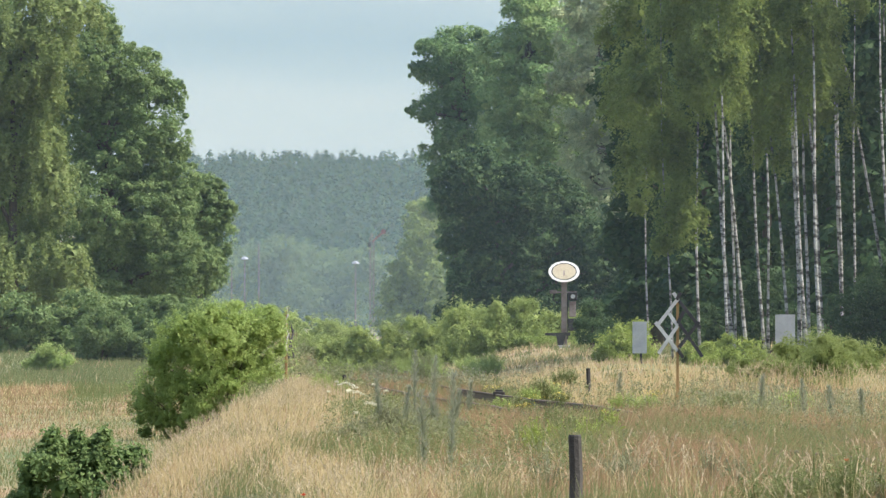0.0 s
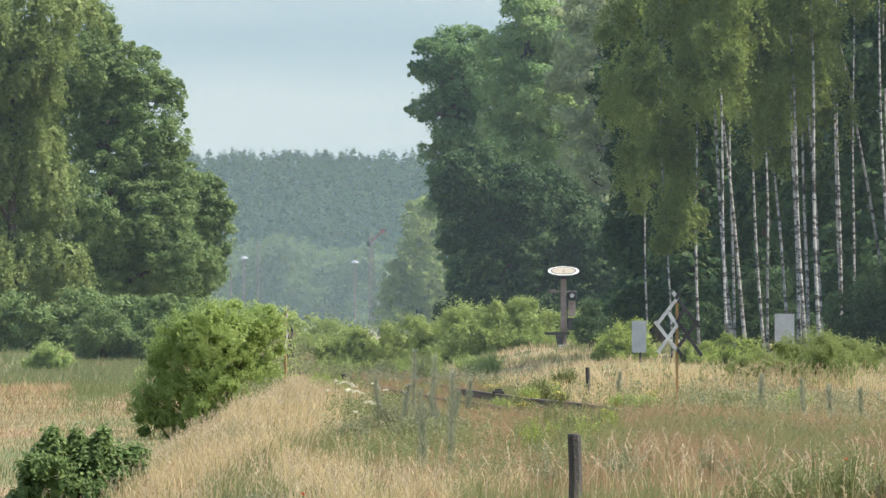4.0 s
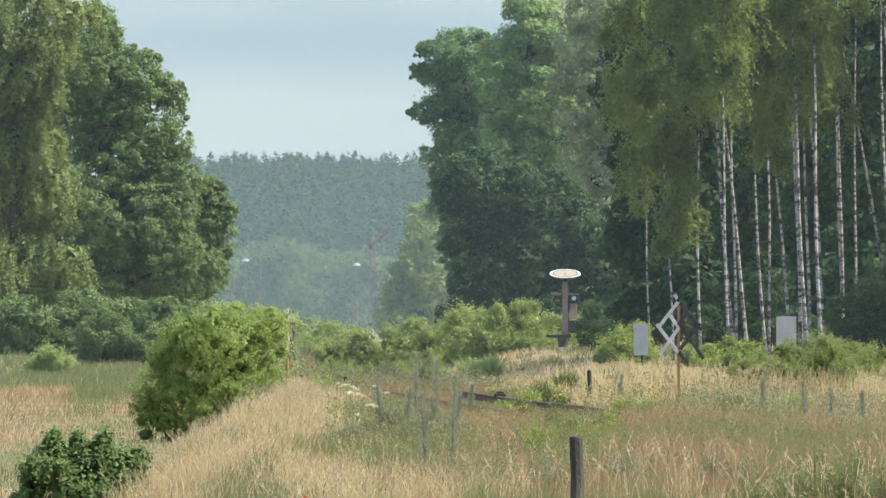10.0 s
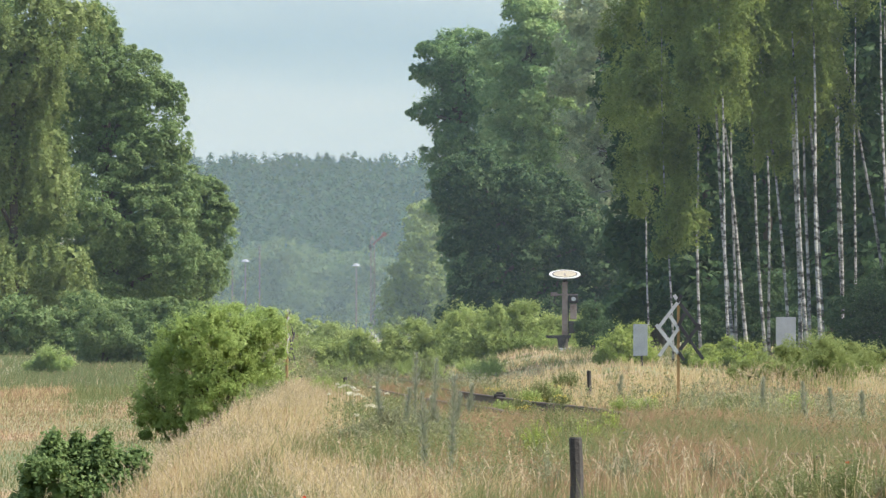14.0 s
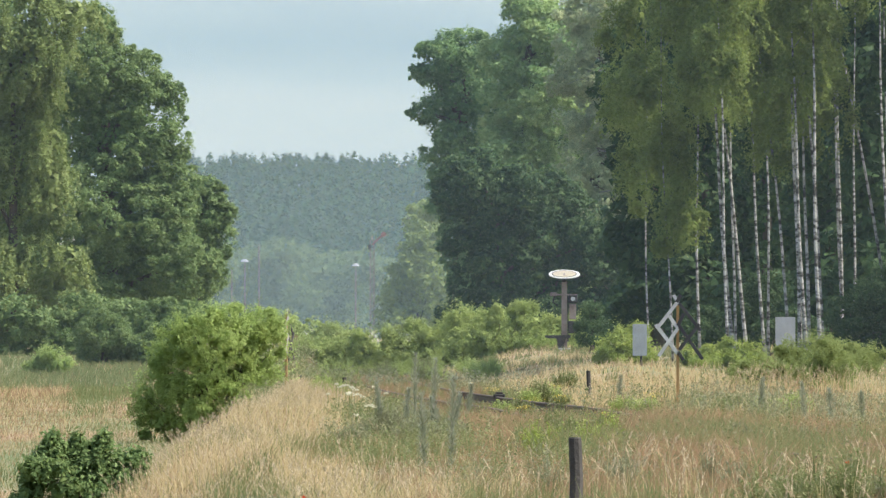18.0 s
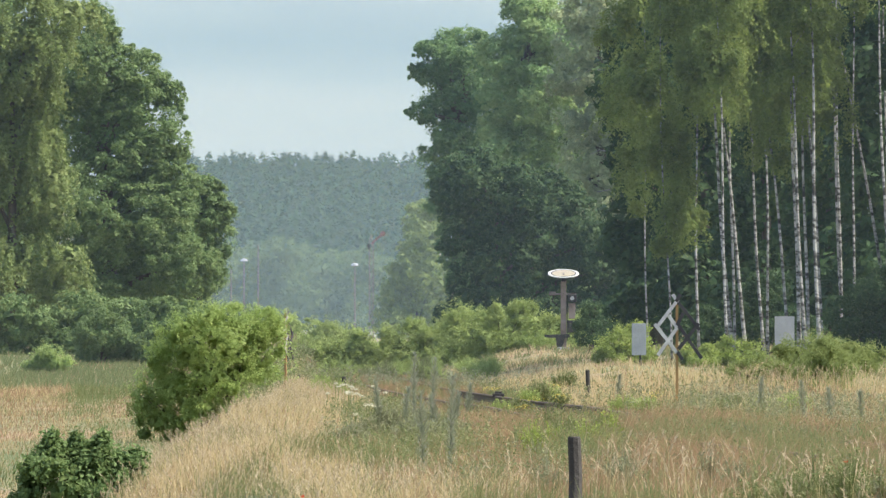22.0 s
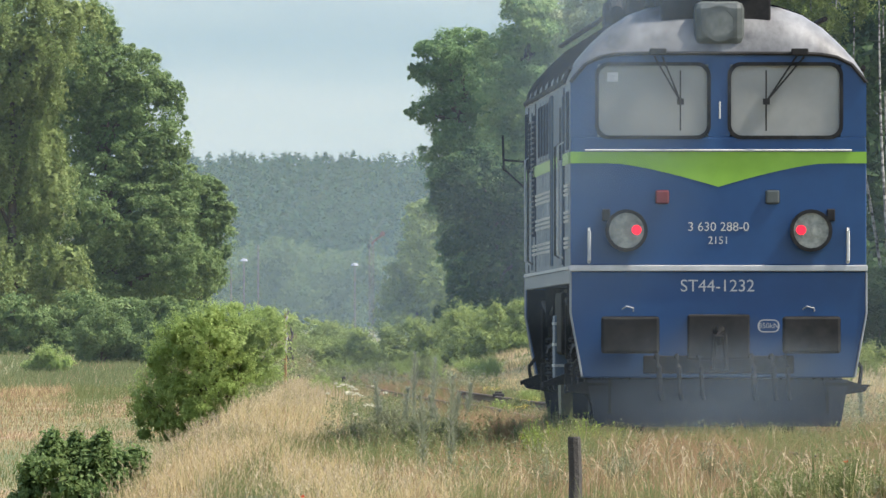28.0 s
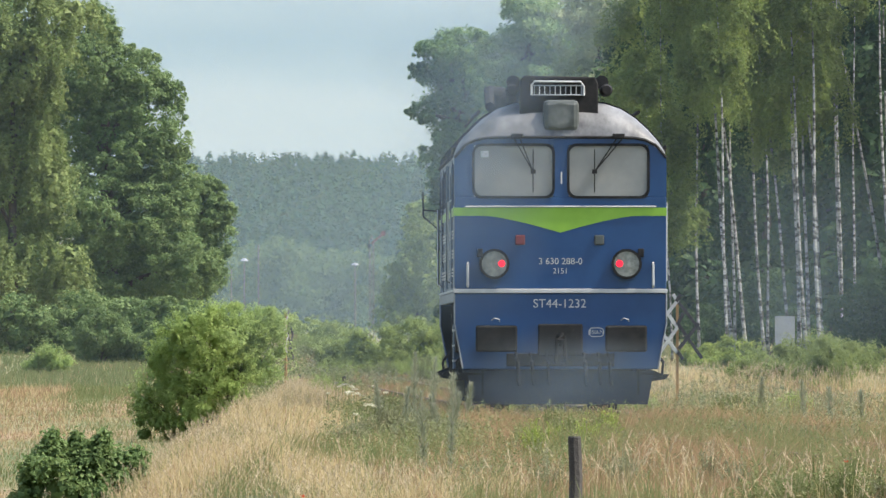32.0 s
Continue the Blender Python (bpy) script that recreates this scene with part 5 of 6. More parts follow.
def seed_grass():
    rng = np.random.default_rng(31)
    x, y = scatter(rng, 620, 92, 110, 3.6, 4.3)
    keep = (rng.uniform(0, 1, 620) < np.where(x > 0.9, 0.9, 0.25)) & ~((np.abs(x - track_x(y)) < 1.6))
    x, y = x[keep], y[keep]
    seed_stalks("tall_grass", "pale ripe seed plumes of tall grass", x, y, rng.uniform(0.26, 0.56, len(x)), 0.12, 0.027, 32, 20)
    y = rng.uniform(100, 310, 5200)
    x = track_x(y) - left_edge(y) + rng.normal(size=5200) * 0.75
    seed_stalks("bank_grass", "pale seed heads of dry grass along the bank", x, y, rng.uniform(0.2, 0.44, 5200), 0.07, 0.024, 33, 9)
    y = rng.uniform(278, 297, 420)
    x = rng.uniform(5.0, 8.3, 420)
    seed_stalks("edge_grass", "tall pale grass before the bushes", x, y, rng.uniform(0.28, 0.62, 420), 0.09, 0.03, 35, 9)
    y = rng.uniform(112, 380, 1100)
    x = track_x(y) + rng.uniform(2.0, 7.5, 1100)
    seed_stalks("meadow_grass", "pale seed heads scattered over the meadow", x, y, rng.uniform(0.25, 0.5, 1100), 0.08, 0.026, 34, 9)


seed_grass()


def poppy(x, y, h):
    t = thing("poppy", stand(x, y), "red poppy flower in the dry grass", "flower", "poppies")
    part("stem", tube([(0, 0, -0.02), (0.02, 0, h)], 0.004, 4), GREENGRASS, t)
    for k in range(4):
        a = k * math.pi / 2
        bm = bmesh.new()
        c, s = math.cos(a), math.sin(a)
        vs = [bm.verts.new((0.02 + c * u - s * v, s * u + c * v, h + w)) for u, v, w in ((0, 0, 0), (0.015, -0.014, 0.008), (0.025, 0, 0.018), (0.015, 0.014, 0.008))]
        bm.faces.new(vs)
        part("petal", bm, POPPY, t)


POPPY = leafy("poppy_petal", [(0, (0.55, 0.06, 0.03)), (1, (0.66, 0.11, 0.05))], (0.9, 0.9, 0.9), 3.0, 0.4)
for x, y, h in ((2.5, 99, 0.36), (-0.93, 101, 0.38), (-0.93, 103, 0.34)):
    poppy(x, y, h)


def yellow_weed(x, y, h, seed):
    rng = np.random.default_rng(seed)
    t = thing("ragwort", stand(x, y), "yellow-flowering weed beside the overgrown track", "weed", "yellow weeds")
    for k in range(3):
        part("stem", tube([(0.02 * k, 0, -0.02), (0.05 * (k - 1), 0, h * (0.8 + 0.1 * k))], 0.005, 4), GREENGRASS, t)
    n = 50
    c = np.stack([rng.normal(size=n) * 0.10, rng.normal(size=n) * 0.10, h * rng.uniform(0.75, 1.05, n)], -1)
    f = new("flower_head", raw_mesh("flower_head", leaf_quads(rng, c, np.tile([0.0, -0.4, 1.0], (n, 1)), 0.022, 0.3, 0, 0.9), 4, YELLOWFLOWER))
    f.parent = t
    tagged(f, kind="stuff")
    lv = np.stack([rng.normal(size=n) * 0.07, rng.normal(size=n) * 0.07, h * rng.uniform(0.1, 0.75, n)], -1)
    g = new("leaf_mass", raw_mesh("leaf_mass", leaf_quads(rng, lv, np.tile([0.0, -0.4, 1.0], (n, 1)), 0.07, 0.4, 0, 0.35), 4, GREENGRASS))
    g.parent = t
    tagged(g, kind="stuff")


for i in range(9):
    yy = rngf.uniform(190, 330)
    yellow_weed(float(track_x(yy)) + rngf.uniform(-2.0, 3.4), yy, rngf.uniform(0.22, 0.36), 500 + i)


for i in range(22):
    yy = float(rngf.uniform(430, 515))
    tuft("tall_weed", "tall light green weeds before the scrub", float(track_x(yy)) + float(rngf.uniform(-2.8, 3.2)), yy, float(rngf.uniform(0.55, 1.05)), float(rngf.uniform(0.3, 0.55)), 110, SHRUBLEAF if i % 3 else HERB, 800 + i, "tall weeds before the scrub")
for i in range(12):
    yy = float(rngf.uniform(150, 172))
    tuft("leafy_weed", "yellow-green leafy weed between the overgrown rails", float(rngf.uniform(0.95, 1.95)) * yy / 165, yy, float(rngf.uniform(0.36, 0.56)), float(rngf.uniform(0.12, 0.2)), 60, YELLOWLEAF if i % 2 else HERB, 840 + i, "leafy weeds on the track")
for i, (x, y, h) in enumerate(((2.0, 101, 0.44), (2.18, 99, 0.5), (2.36, 100, 0.62), (2.5, 98, 0.66), (2.62, 102, 0.56), (2.28, 103, 0.48), (2.75, 100, 0.46))):
    tuft("feathery_weed", "tall soft green feathery weed in the ripe grass", x, y, h * 0.85, 0.2, 80, HERB, 870 + i, "tall feathery weeds")
# feathery weeds beside the line
for i, (x, y, h, s, n) in enumerate(((1.75, 290, 0.62, 0.32, 240), (1.95, 292, 0.55, 0.28, 200), (1.55, 288, 0.45, 0.25, 160), (2.1, 288, 0.4, 0.22, 120), (-2.3, 300, 0.55, 0.3, 200), (-1.95, 298, 0.5, 0.26, 180), (-2.1, 305, 0.6, 0.24, 160),
                                     (-0.65, 188, 0.5, 0.24, 200), (-0.2, 186, 0.46, 0.22, 180), (-0.85, 180, 0.4, 0.2, 160), (-0.4, 176, 0.42, 0.22, 180), (0.1, 180, 0.36, 0.22, 160), (-1.0, 172, 0.36, 0.2, 140), (-0.1, 168, 0.34, 0.2, 140),
                                     (-1.5, 101, 0.26, 0.2, 200), (-1.2, 100, 0.22, 0.18, 180), (-0.9, 99, 0.2, 0.16, 140), (2.75, 100, 0.3, 0.16, 160), (2.6, 340, 0.6, 0.35, 160), (3.0, 262, 0.36, 0.3, 140), (3.3, 258, 0.34, 0.28, 140), (4.3, 235, 0.42, 0.3, 160), (4.8, 240, 0.4, 0.28, 140), (5.1, 230, 0.42, 0.3, 160), (1.2, 262, 0.36, 0.26, 140), (-1.62, 115, 0.3, 0.16, 150), (1.38, 124, 0.52, 0.1, 80), (1.47, 126, 0.44, 0.1, 70), (0.85, 128, 0.46, 0.12, 80), (2.05, 122, 0.48, 0.08, 70), (2.2, 118, 0.4, 0.12, 90), (2.75, 156, 0.44, 0.24, 170), (3.05, 160, 0.48, 0.26, 190), (3.4, 157, 0.44, 0.24, 170), (3.75, 162, 0.48, 0.25, 170), (2.4, 163, 0.42, 0.22, 140), (1.6, 150, 0.28, 0.22, 140), (4.0, 155, 0.44, 0.24, 150), (1.95, 154, 0.26, 0.2, 130), (4.4, 250, 0.4, 0.3, 160), (5.4, 246, 0.42, 0.3, 160), (-1.38, 116, 0.26, 0.16, 150), (-1.15, 114, 0.24, 0.14, 130), (-1.5, 118, 0.28, 0.15, 130), (0.9, 250, 0.32, 0.24, 120))):
    near = 110 < y < 165
    tuft("feathery_weed", "feathery green weed clump beside the overgrown line", x, y, h * (0.8 if near else 1), s * (1.7 if near else 1), n // (2 if near else 1), GREYHERB if y < 200 else SHRUBLEAF if i % 3 else HERB, 700 + i, "feathery weed clumps")



# ---- locomotive ----
def filmed_glass(name):
    """Old cab glass: half see-through, reflected sky painted as a pale film, clear gloss."""
    m, n, l, p = node_mat(name)
    nz = noise_of(n, l, 2.0, 5.0)
    r = ramp_of(n, [(0.3, (0.30, 0.31, 0.30)), (0.7, (0.38, 0.39, 0.37))])
    l.new(nz.outputs[0], r.inputs[0])
    l.new(r.outputs[0], p.inputs["Base Color"])
    p.inputs["Roughness"].default_value = 0.08
    tb, mx = n.new("ShaderNodeBsdfTransparent"), n.new("ShaderNodeMixShader")
    mx.inputs[0].default_value = 0.6
    l.new(tb.outputs[0], mx.inputs[1])
    l.new(p.outputs[0], mx.inputs[2])
    l.new(mx.outputs[0], n["Material Output"].inputs[0])
    return m


LB = paint("loco_blue", (0.0048, 0.039, 0.120), (0.0088, 0.053, 0.155), 1.2, 0.36, bump=0.03)
LG = paint("loco_green_band", (0.17, 0.33, 0.03), (0.21, 0.39, 0.04), 2.0, 0.42, bump=0.02)
LGREY = paint("loco_grey_blue_side", (0.030, 0.060, 0.106), (0.078, 0.120, 0.168), 1.6, 0.5, bump=0.04, stretch=(1, 1, 0.25))
LSOLE = paint("loco_grey_sole", (0.16, 0.18, 0.19), (0.26, 0.27, 0.28), 2.0, 0.6, bump=0.05)
LROOF = paint("loco_sooty_roof", (0.04, 0.04, 0.042), (0.22, 0.22, 0.22), 1.3, 0.55, bump=0.04, stretch=(1.2, 0.5, 1))
LSOOT = paint("loco_soot_black", (0.012, 0.012, 0.013), (0.04, 0.038, 0.036), 3.0, 0.8, bump=0.1)
LUNDER = paint("loco_underframe_black", (0.008, 0.008, 0.008), (0.028, 0.025, 0.022), 3.0, 0.75, bump=0.15)
LNAVY = paint("loco_dark_navy", (0.006, 0.010, 0.018), (0.013, 0.019, 0.030), 3.0, 0.7, bump=0.1)
LCREAM = paint("loco_cream_rib", (0.26, 0.26, 0.24), (0.46, 0.44, 0.40), 3.0, 0.55, bump=0.05)
LTRIM = paint("loco_white_trim", (0.33, 0.34, 0.34), (0.50, 0.50, 0.49), 3.0, 0.5, bump=0.05)
LRUBBER = paint("loco_rubber", (0.012, 0.012, 0.013), (0.03, 0.03, 0.03), 6.0, 0.6, bump=0.05)
LBUFFER = paint("loco_buffer_grey", (0.014, 0.014, 0.014), (0.034, 0.032, 0.029), 5.0, 0.7, 0.0, 0.1)
LCAB = paint("loco_cab_lining", (0.36, 0.37, 0.36), (0.46, 0.47, 0.45), 2.0, 0.8)
LSEAT = paint("loco_seat", (0.1, 0.1, 0.11), (0.15, 0.15, 0.15), 4.0, 0.8)
LOCHRE = paint("loco_ochre_sandbox", (0.10, 0.088, 0.040), (0.17, 0.148, 0.072), 3.0, 0.7)
LDARKWIN = paint("loco_dark_side_window", (0.012, 0.016, 0.03), (0.03, 0.04, 0.06), 2.0, 0.45, bump=0.0)
LLENS = paint("loco_lamp_reflector", (0.13, 0.145, 0.145), (0.30, 0.32, 0.31), 9.0, 0.2, 0.3, 0.0)
LHEADBOX = paint("loco_headlight_box", (0.045, 0.052, 0.048), (0.095, 0.104, 0.096), 4.0, 0.5, bump=0.05)
LHEADLENS = paint("loco_headlight_lens", (0.07, 0.078, 0.075), (0.16, 0.17, 0.16), 6.0, 0.25, 0.0, 0.0)
LREDLAMP = glow("loco_red_light", (0.9, 0.008, 0.03), 1.1)
LDULLRED = paint("loco_dull_red_lamp", (0.11, 0.016, 0.020), (0.16, 0.025, 0.03), 4.0, 0.3)
LDULLDARK = paint("loco_dull_dark_lamp", (0.05, 0.06, 0.06), (0.08, 0.09, 0.09), 4.0, 0.3)
LGLASS = filmed_glass("loco_pale_film_windscreen")

LDRAIN = paint("loco_dark_drain_pipe", (0.03, 0.035, 0.045), (0.07, 0.075, 0.085), 3.0, 0.6)
PEEL = paint("loco_peeling_paint", (0.055, 0.090, 0.132), (0.44, 0.45, 0.45), 9.0, 0.6, bump=0.1, stretch=(1, 1, 0.22), spread=(0.52, 0.61))
LDARKWIN.node_tree.nodes["Principled BSDF"].inputs["Specular IOR Level"].default_value = 0.0
for dull in (LUNDER, LBUFFER, LSOOT, LRUBBER):
    dull.node_tree.nodes["Principled BSDF"].inputs["Specular IOR Level"].default_value = 0.12

LEN = 16.6
HALF = 1.475
EAVE = 3.46


def roof_outline():
    """The roof's arch from eave to eave: steep flanks, a nearly flat top."""
    half = [(1.475, 3.46), (1.455, 3.58), (1.37, 3.71), (1.235, 3.865), (1.06, 4.03), (0.86, 4.16), (0.64, 4.235), (0.40, 4.27), (0.15, 4.285)]
    return half + [(-x, z) for x, z in half[::-1]]


def letters(name, words, x, z, size, parent, mat, y=-0.006):
    cu = bpy.data.curves.new(name, "FONT")
    cu.body, cu.size, cu.align_x, cu.align_y, cu.extrude = words, size, "CENTER", "CENTER", 0.002
    tmp = new(name, cu)
    me = bpy.data.meshes.new_from_object(tmp.evaluated_get(bpy.context.evaluated_depsgraph_get()))
    bpy.data.objects.remove(tmp)
    me.materials.clear()
    me.materials.append(mat)
    ob = new(name, me)
    ob.parent = parent
    ob.matrix_basis = pose(x, y, z, 90, 0, 0)
    return tagged(ob, "white painted lettering")


def strip(x0, x1, y0, y1, z0, z1, name, mat, parent, bevel=0.0, label=""):
    return part(name, box(x0, x1, y0, y1, z0, z1, bevel), mat, parent, label)


def build_loco():
    """Diesel locomotive; its rear face is at y = 0 and it runs towards +Y."""
    t = thing("diesel_locomotive", pose(0, 0, 0), "blue diesel locomotive with green band and red tail lights", "locomotive")
    # body shell: side walls, floor, partition, so that the cab is hollow behind the windscreens
    for s in (-1, 1):
        x0, x1 = sorted((s * (HALF - 0.05), s * HALF))
        side = strip(x0, x1, 0.10, LEN - 0.1, 1.62, EAVE, "side_wall", LGREY, t, 0, "weathered grey-blue side wall")
        strip(*sorted((s * HALF, s * (HALF + 0.012))), 0.25, LEN - 0.2, 2.655, 2.77, "green_stripe", LG, side)
        strip(*sorted((s * (HALF - 0.02), s * (HALF + 0.02))), 0.12, LEN - 0.12, 1.60, 1.63, "rub_strip", LTRIM, side)
        strip(*sorted((s * (HALF - 0.06), s * (HALF + 0.006))), 0.12, LEN - 0.12, 1.46, 1.597, "sole_plate", LSOLE, side, 0.006)
        for g0, groups in (((6.0, 12.2), (2.40, 2.13, 1.87)), ((3.3, 4.9), (2.40, 2.13, 1.87)), ((12.4, 14.8), (1.87,)), ((0.3, 1.9), (2.40, 2.13, 1.87))):
            for zc in groups:
                for dz in (-0.045, 0.0, 0.045):
                    strip(*sorted((s * HALF, s * (HALF + 0.014))), g0[0], g0[1], zc + dz - 0.013, zc + dz + 0.013, "rib", LCREAM, side)
        for (ya, yb), zc in (((6.6, 8.4), 2.265), ((9.2, 11.6), 2.0), ((6.4, 9.8), 2.0), ((3.4, 4.7), 2.0), ((0.5, 1.7), 2.265), ((8.8, 11.0), 2.60), ((6.2, 8.2), 1.76), ((6.0, 8.6), 2.57), ((3.35, 4.85), 2.265), ((9.4, 12.1), 2.265), ((8.6, 12.0), 1.76), ((3.4, 4.6), 2.58)):
            strip(*sorted((s * HALF, s * (HALF + 0.004))), ya, yb, zc - 0.075, zc + 0.075, "peeling_patch", PEEL, side, 0, "peeling pale paint")
        for yc in (6.25, 7.45, 8.5, 9.55, 10.6):
            w = strip(*sorted((s * HALF, s * (HALF + 0.016))), yc - 0.4, yc + 0.4, 2.79, 3.42, "side_window", LGREY, side, 0.006)
            strip(*sorted((s * (HALF + 0.016), s * (HALF + 0.02))), yc - 0.33, yc + 0.33, 2.84, 3.37, "pane", LDARKWIN, w)
        louv = strip(*sorted((s * HALF, s * (HALF + 0.012))), 12.45, 14.5, 2.02, 3.32, "louvre_panel", LDARKWIN, side)
        for k in range(22):
            z = 2.05 + k * 0.057
            bm = box(*sorted((s * (HALF + 0.008), s * (HALF + 0.026))), 12.5, 14.45, z, z + 0.016)
            part("slat", bm, LDRAIN, louv)
        # cab window and door towards the tail end, and the same at the head end
        for e in (0, 1):
            f = (lambda v: LEN - v) if e else (lambda v: v)
            strip(*sorted((s * HALF, s * (HALF + 0.014))), *sorted((f(0.38), f(1.15))), 2.80, 3.38, "cab_side_window", LDARKWIN, side, 0.004)
            d = strip(*sorted((s * HALF, s * (HALF + 0.02))), *sorted((f(2.3), f(3.1))), 1.66, 3.36, "cab_door", LGREY, side, 0.006, "grey-blue cab door with a narrow window")
            strip(*sorted((s * (HALF + 0.02), s * (HALF + 0.026))), *sorted((f(2.42), f(2.95))), 2.72, 3.25, "pane", LDARKWIN, d)
            for yy in (2.15, 3.25):
                part("grab_rail", tube([(s * HALF, f(yy), 1.72), (s * (HALF + 0.06), f(yy), 1.76), (s * (HALF + 0.06), f(yy), 2.86), (s * HALF, f(yy), 2.9)], 0.011, 6), LTRIM if yy < 3 else LBUFFER, side)
        for yy in (5.0, 5.3):
            part("drain_pipe", tube([(s * (HALF + 0.04), yy, 1.66), (s * (HALF + 0.04), yy, EAVE - 0.05)], 0.014, 8), LDRAIN if yy > 5.1 else LGREY, side)
        for yy in (2.0, 12.3, 15.0):
            strip(*sorted((s * HALF, s * (HALF + 0.01))), yy - 0.03, yy + 0.03, 1.64, EAVE - 0.02, "seam", LDARKWIN, side)
        # mirror at the head end
        mir = part("mirror_arm", tube([(s * HALF, LEN - 0.9, 2.55), (s * (HALF + 0.26), LEN - 0.9, 2.78), (s * (HALF + 0.27), LEN - 0.9, 3.15)], 0.014, 6), LUNDER, t)
        part("bracket", tube([(s * HALF, LEN - 0.9, 2.72), (s * (HALF + 0.04), LEN - 0.9, 2.86), (s * (HALF + 0.26), LEN - 0.9, 2.88)], 0.014, 6), LUNDER, mir)
    strip(-HALF + 0.06, HALF - 0.06, 0.15, LEN - 0.15, 1.47, 1.6, "floor_plate", LUNDER, t)
    part("cab_bulkhead", prism([(-HALF + 0.06, 1.6), (HALF - 0.06, 1.6)] + [(x * 0.95, z - 0.06) for x, z in roof_outline()], 2.0, 2.06), LCAB, t)
    for x in (-0.62, 0.68):
        st = strip(x - 0.22, x + 0.22, 1.1, 1.2, 2.5, 3.06, "seat_back", LSEAT, t, 0.05)
        strip(x - 0.22, x + 0.22, 0.75, 1.1, 2.4, 2.5, "cushion", LSEAT, st, 0.03)
    strip(-1.3, 1.3, 0.12, 0.5, 2.6, 2.84, "control_desk", LCAB, t, 0.03)
    strip(0.10, 1.28, 0.5, 0.56, 2.6, 3.24, "desk_panel", LSEAT, t, 0.01)
    # end faces
    for e in (0, 1):
        m = pose(0, 0, 0) if not e else pose(0, LEN, 0, 0, 0, 180)
        face_end(t, m, e)
    # roof
    arch = roof_outline()
    bm = bmesh.new()
    stations = [(0.02, 0.985, 0.0, 0.0), (0.06, 1.0, 0.30, 0.0), (0.16, 1.0, 0.62, 0), (0.36, 1.0, 0.86, 0), (0.65, 1.0, 0.97, 0), (1.1, 1, 1, 0), (LEN / 2, 1, 1, 0), (LEN - 1.1, 1, 1, 0), (LEN - 0.65, 1, 0.97, 0),
                (LEN - 0.36, 1, 0.86, 0), (LEN - 0.16, 1.0, 0.62, 0), (LEN - 0.06, 1, 0.30, 0), (LEN - 0.02, 0.985, 0.0, 0)]
    prev = None
    brow = 3.74
    for y, kx, kz, _ in stations:
        ring = []
        for x, z in arch:
            edge = EAVE + (brow - EAVE) * (1 - (abs(x) / HALF) ** 9)          # the brow of the end face
            zz = edge + (max(z, edge) - edge) * kz
            ring.append(bm.verts.new((x * kx, y, zz)))
        if prev:
            for a, b, c, d in zip(prev, prev[1:], ring[1:], ring):
                bm.faces.new((a, d, c, b))
        prev = ring
    bmesh.ops.recalc_face_normals(bm, faces=bm.faces)
    roof = part("roof", bm, LROOF, t, "sooty grey rounded roof", smooth=True)
    for y in (1.5, 3.4, 5.15, 7.2, 9.3, 11.4, 13.5, 15.2):
        bm = bmesh.new()
        pr = None
        for x, z in arch:
            r = [bm.verts.new((x * (1 + g), yy, z + g)) for yy, g in ((y - 0.04, 0.004), (y - 0.04, 0.022), (y + 0.04, 0.022), (y + 0.04, 0.004))]
            if pr:
                for i in range(3):
                    bm.faces.new((pr[i], pr[i + 1], r[i + 1], r[i]))
            pr = r
        part("roof_rib", bm, LSOOT, roof)
    for s in (-1, 1):
        part("gutter", tube([(s * (HALF - 0.01), 0.4, EAVE + 0.16), (s * (HALF + 0.01), 2, EAVE + 0.04), (s * (HALF + 0.01), LEN - 0.3, EAVE + 0.04)], 0.025, 6), LSOOT, roof)
        part("roof_rail", tube([(s * 1.12, 1.2, 4.12), (s * 1.12, LEN - 1.2, 4.12)], 0.025, 6), LSOOT, roof)
        part("roof_horn", tube([(s * 0.62, 2.1, 4.55), (s * 0.62, 2.75, 4.6)], [0.1, 0.05], 10), LSOOT, roof)
    hatch = part("exhaust_box", prism([(-0.57, 3.96), (0.53, 3.96), (0.53, 4.50), (0.49, 4.59), (-0.50, 4.61), (-0.55, 4.56)], 0.20, 1.7, None, 0.02), LSOOT, t, "soot-black exhaust box on the roof")
    part("grille_frame", prism(rounded(-0.42, 0.36, 4.30, 4.56, 0.06, 4), 0.18, 0.20), LUNDER, hatch)
    part("grille_rail", tube([(-0.40, 0.165, 4.34), (-0.40, 0.165, 4.48), (-0.36, 0.165, 4.53), (0.28, 0.165, 4.525), (0.33, 0.165, 4.46), (0.33, 0.165, 4.33)], 0.016, 6), LTRIM, hatch, "pale bent guard rail")
    for z in (4.34, 4.47):
        part("grille_rail", tube([(-0.39, 0.165, z), (0.32, 0.165, z)], 0.010, 5), LSOLE, hatch)
    for k in range(10):
        x = -0.36 + k * 0.073
        part("grille_bar", tube([(x, 0.168, 4.34), (x, 0.168, 4.47)], 0.008, 5), LTRIM if k % 3 else LSOLE, hatch)
    for s in (-1, 1):
        part("silencer", tube([(s * 0.66, 0.6, 4.42), (s * 0.66, 0.7, 4.42), (s * 0.66, 1.5, 4.42)], [0.06, 0.085, 0.085], 12), LSOOT, hatch)
    for y, w, h in ((4.4, 0.42, 4.52), (6.6, 0.5, 4.6), (9.2, 0.6, 4.56), (12.3, 0.75, 4.55)):
        part("roof_cowl", box(-w, w, y - 0.5, y + 0.5, 4.2, h, 0.06), LSOOT, roof)
    pr = part("roof_pipe", tube([(-0.95, 1.9, 4.2), (-0.95, 3.2, 4.45), (-0.75, 4.2, 4.45)], 0.07, 8), LSOOT, roof)
    running_gear(t)
    return t


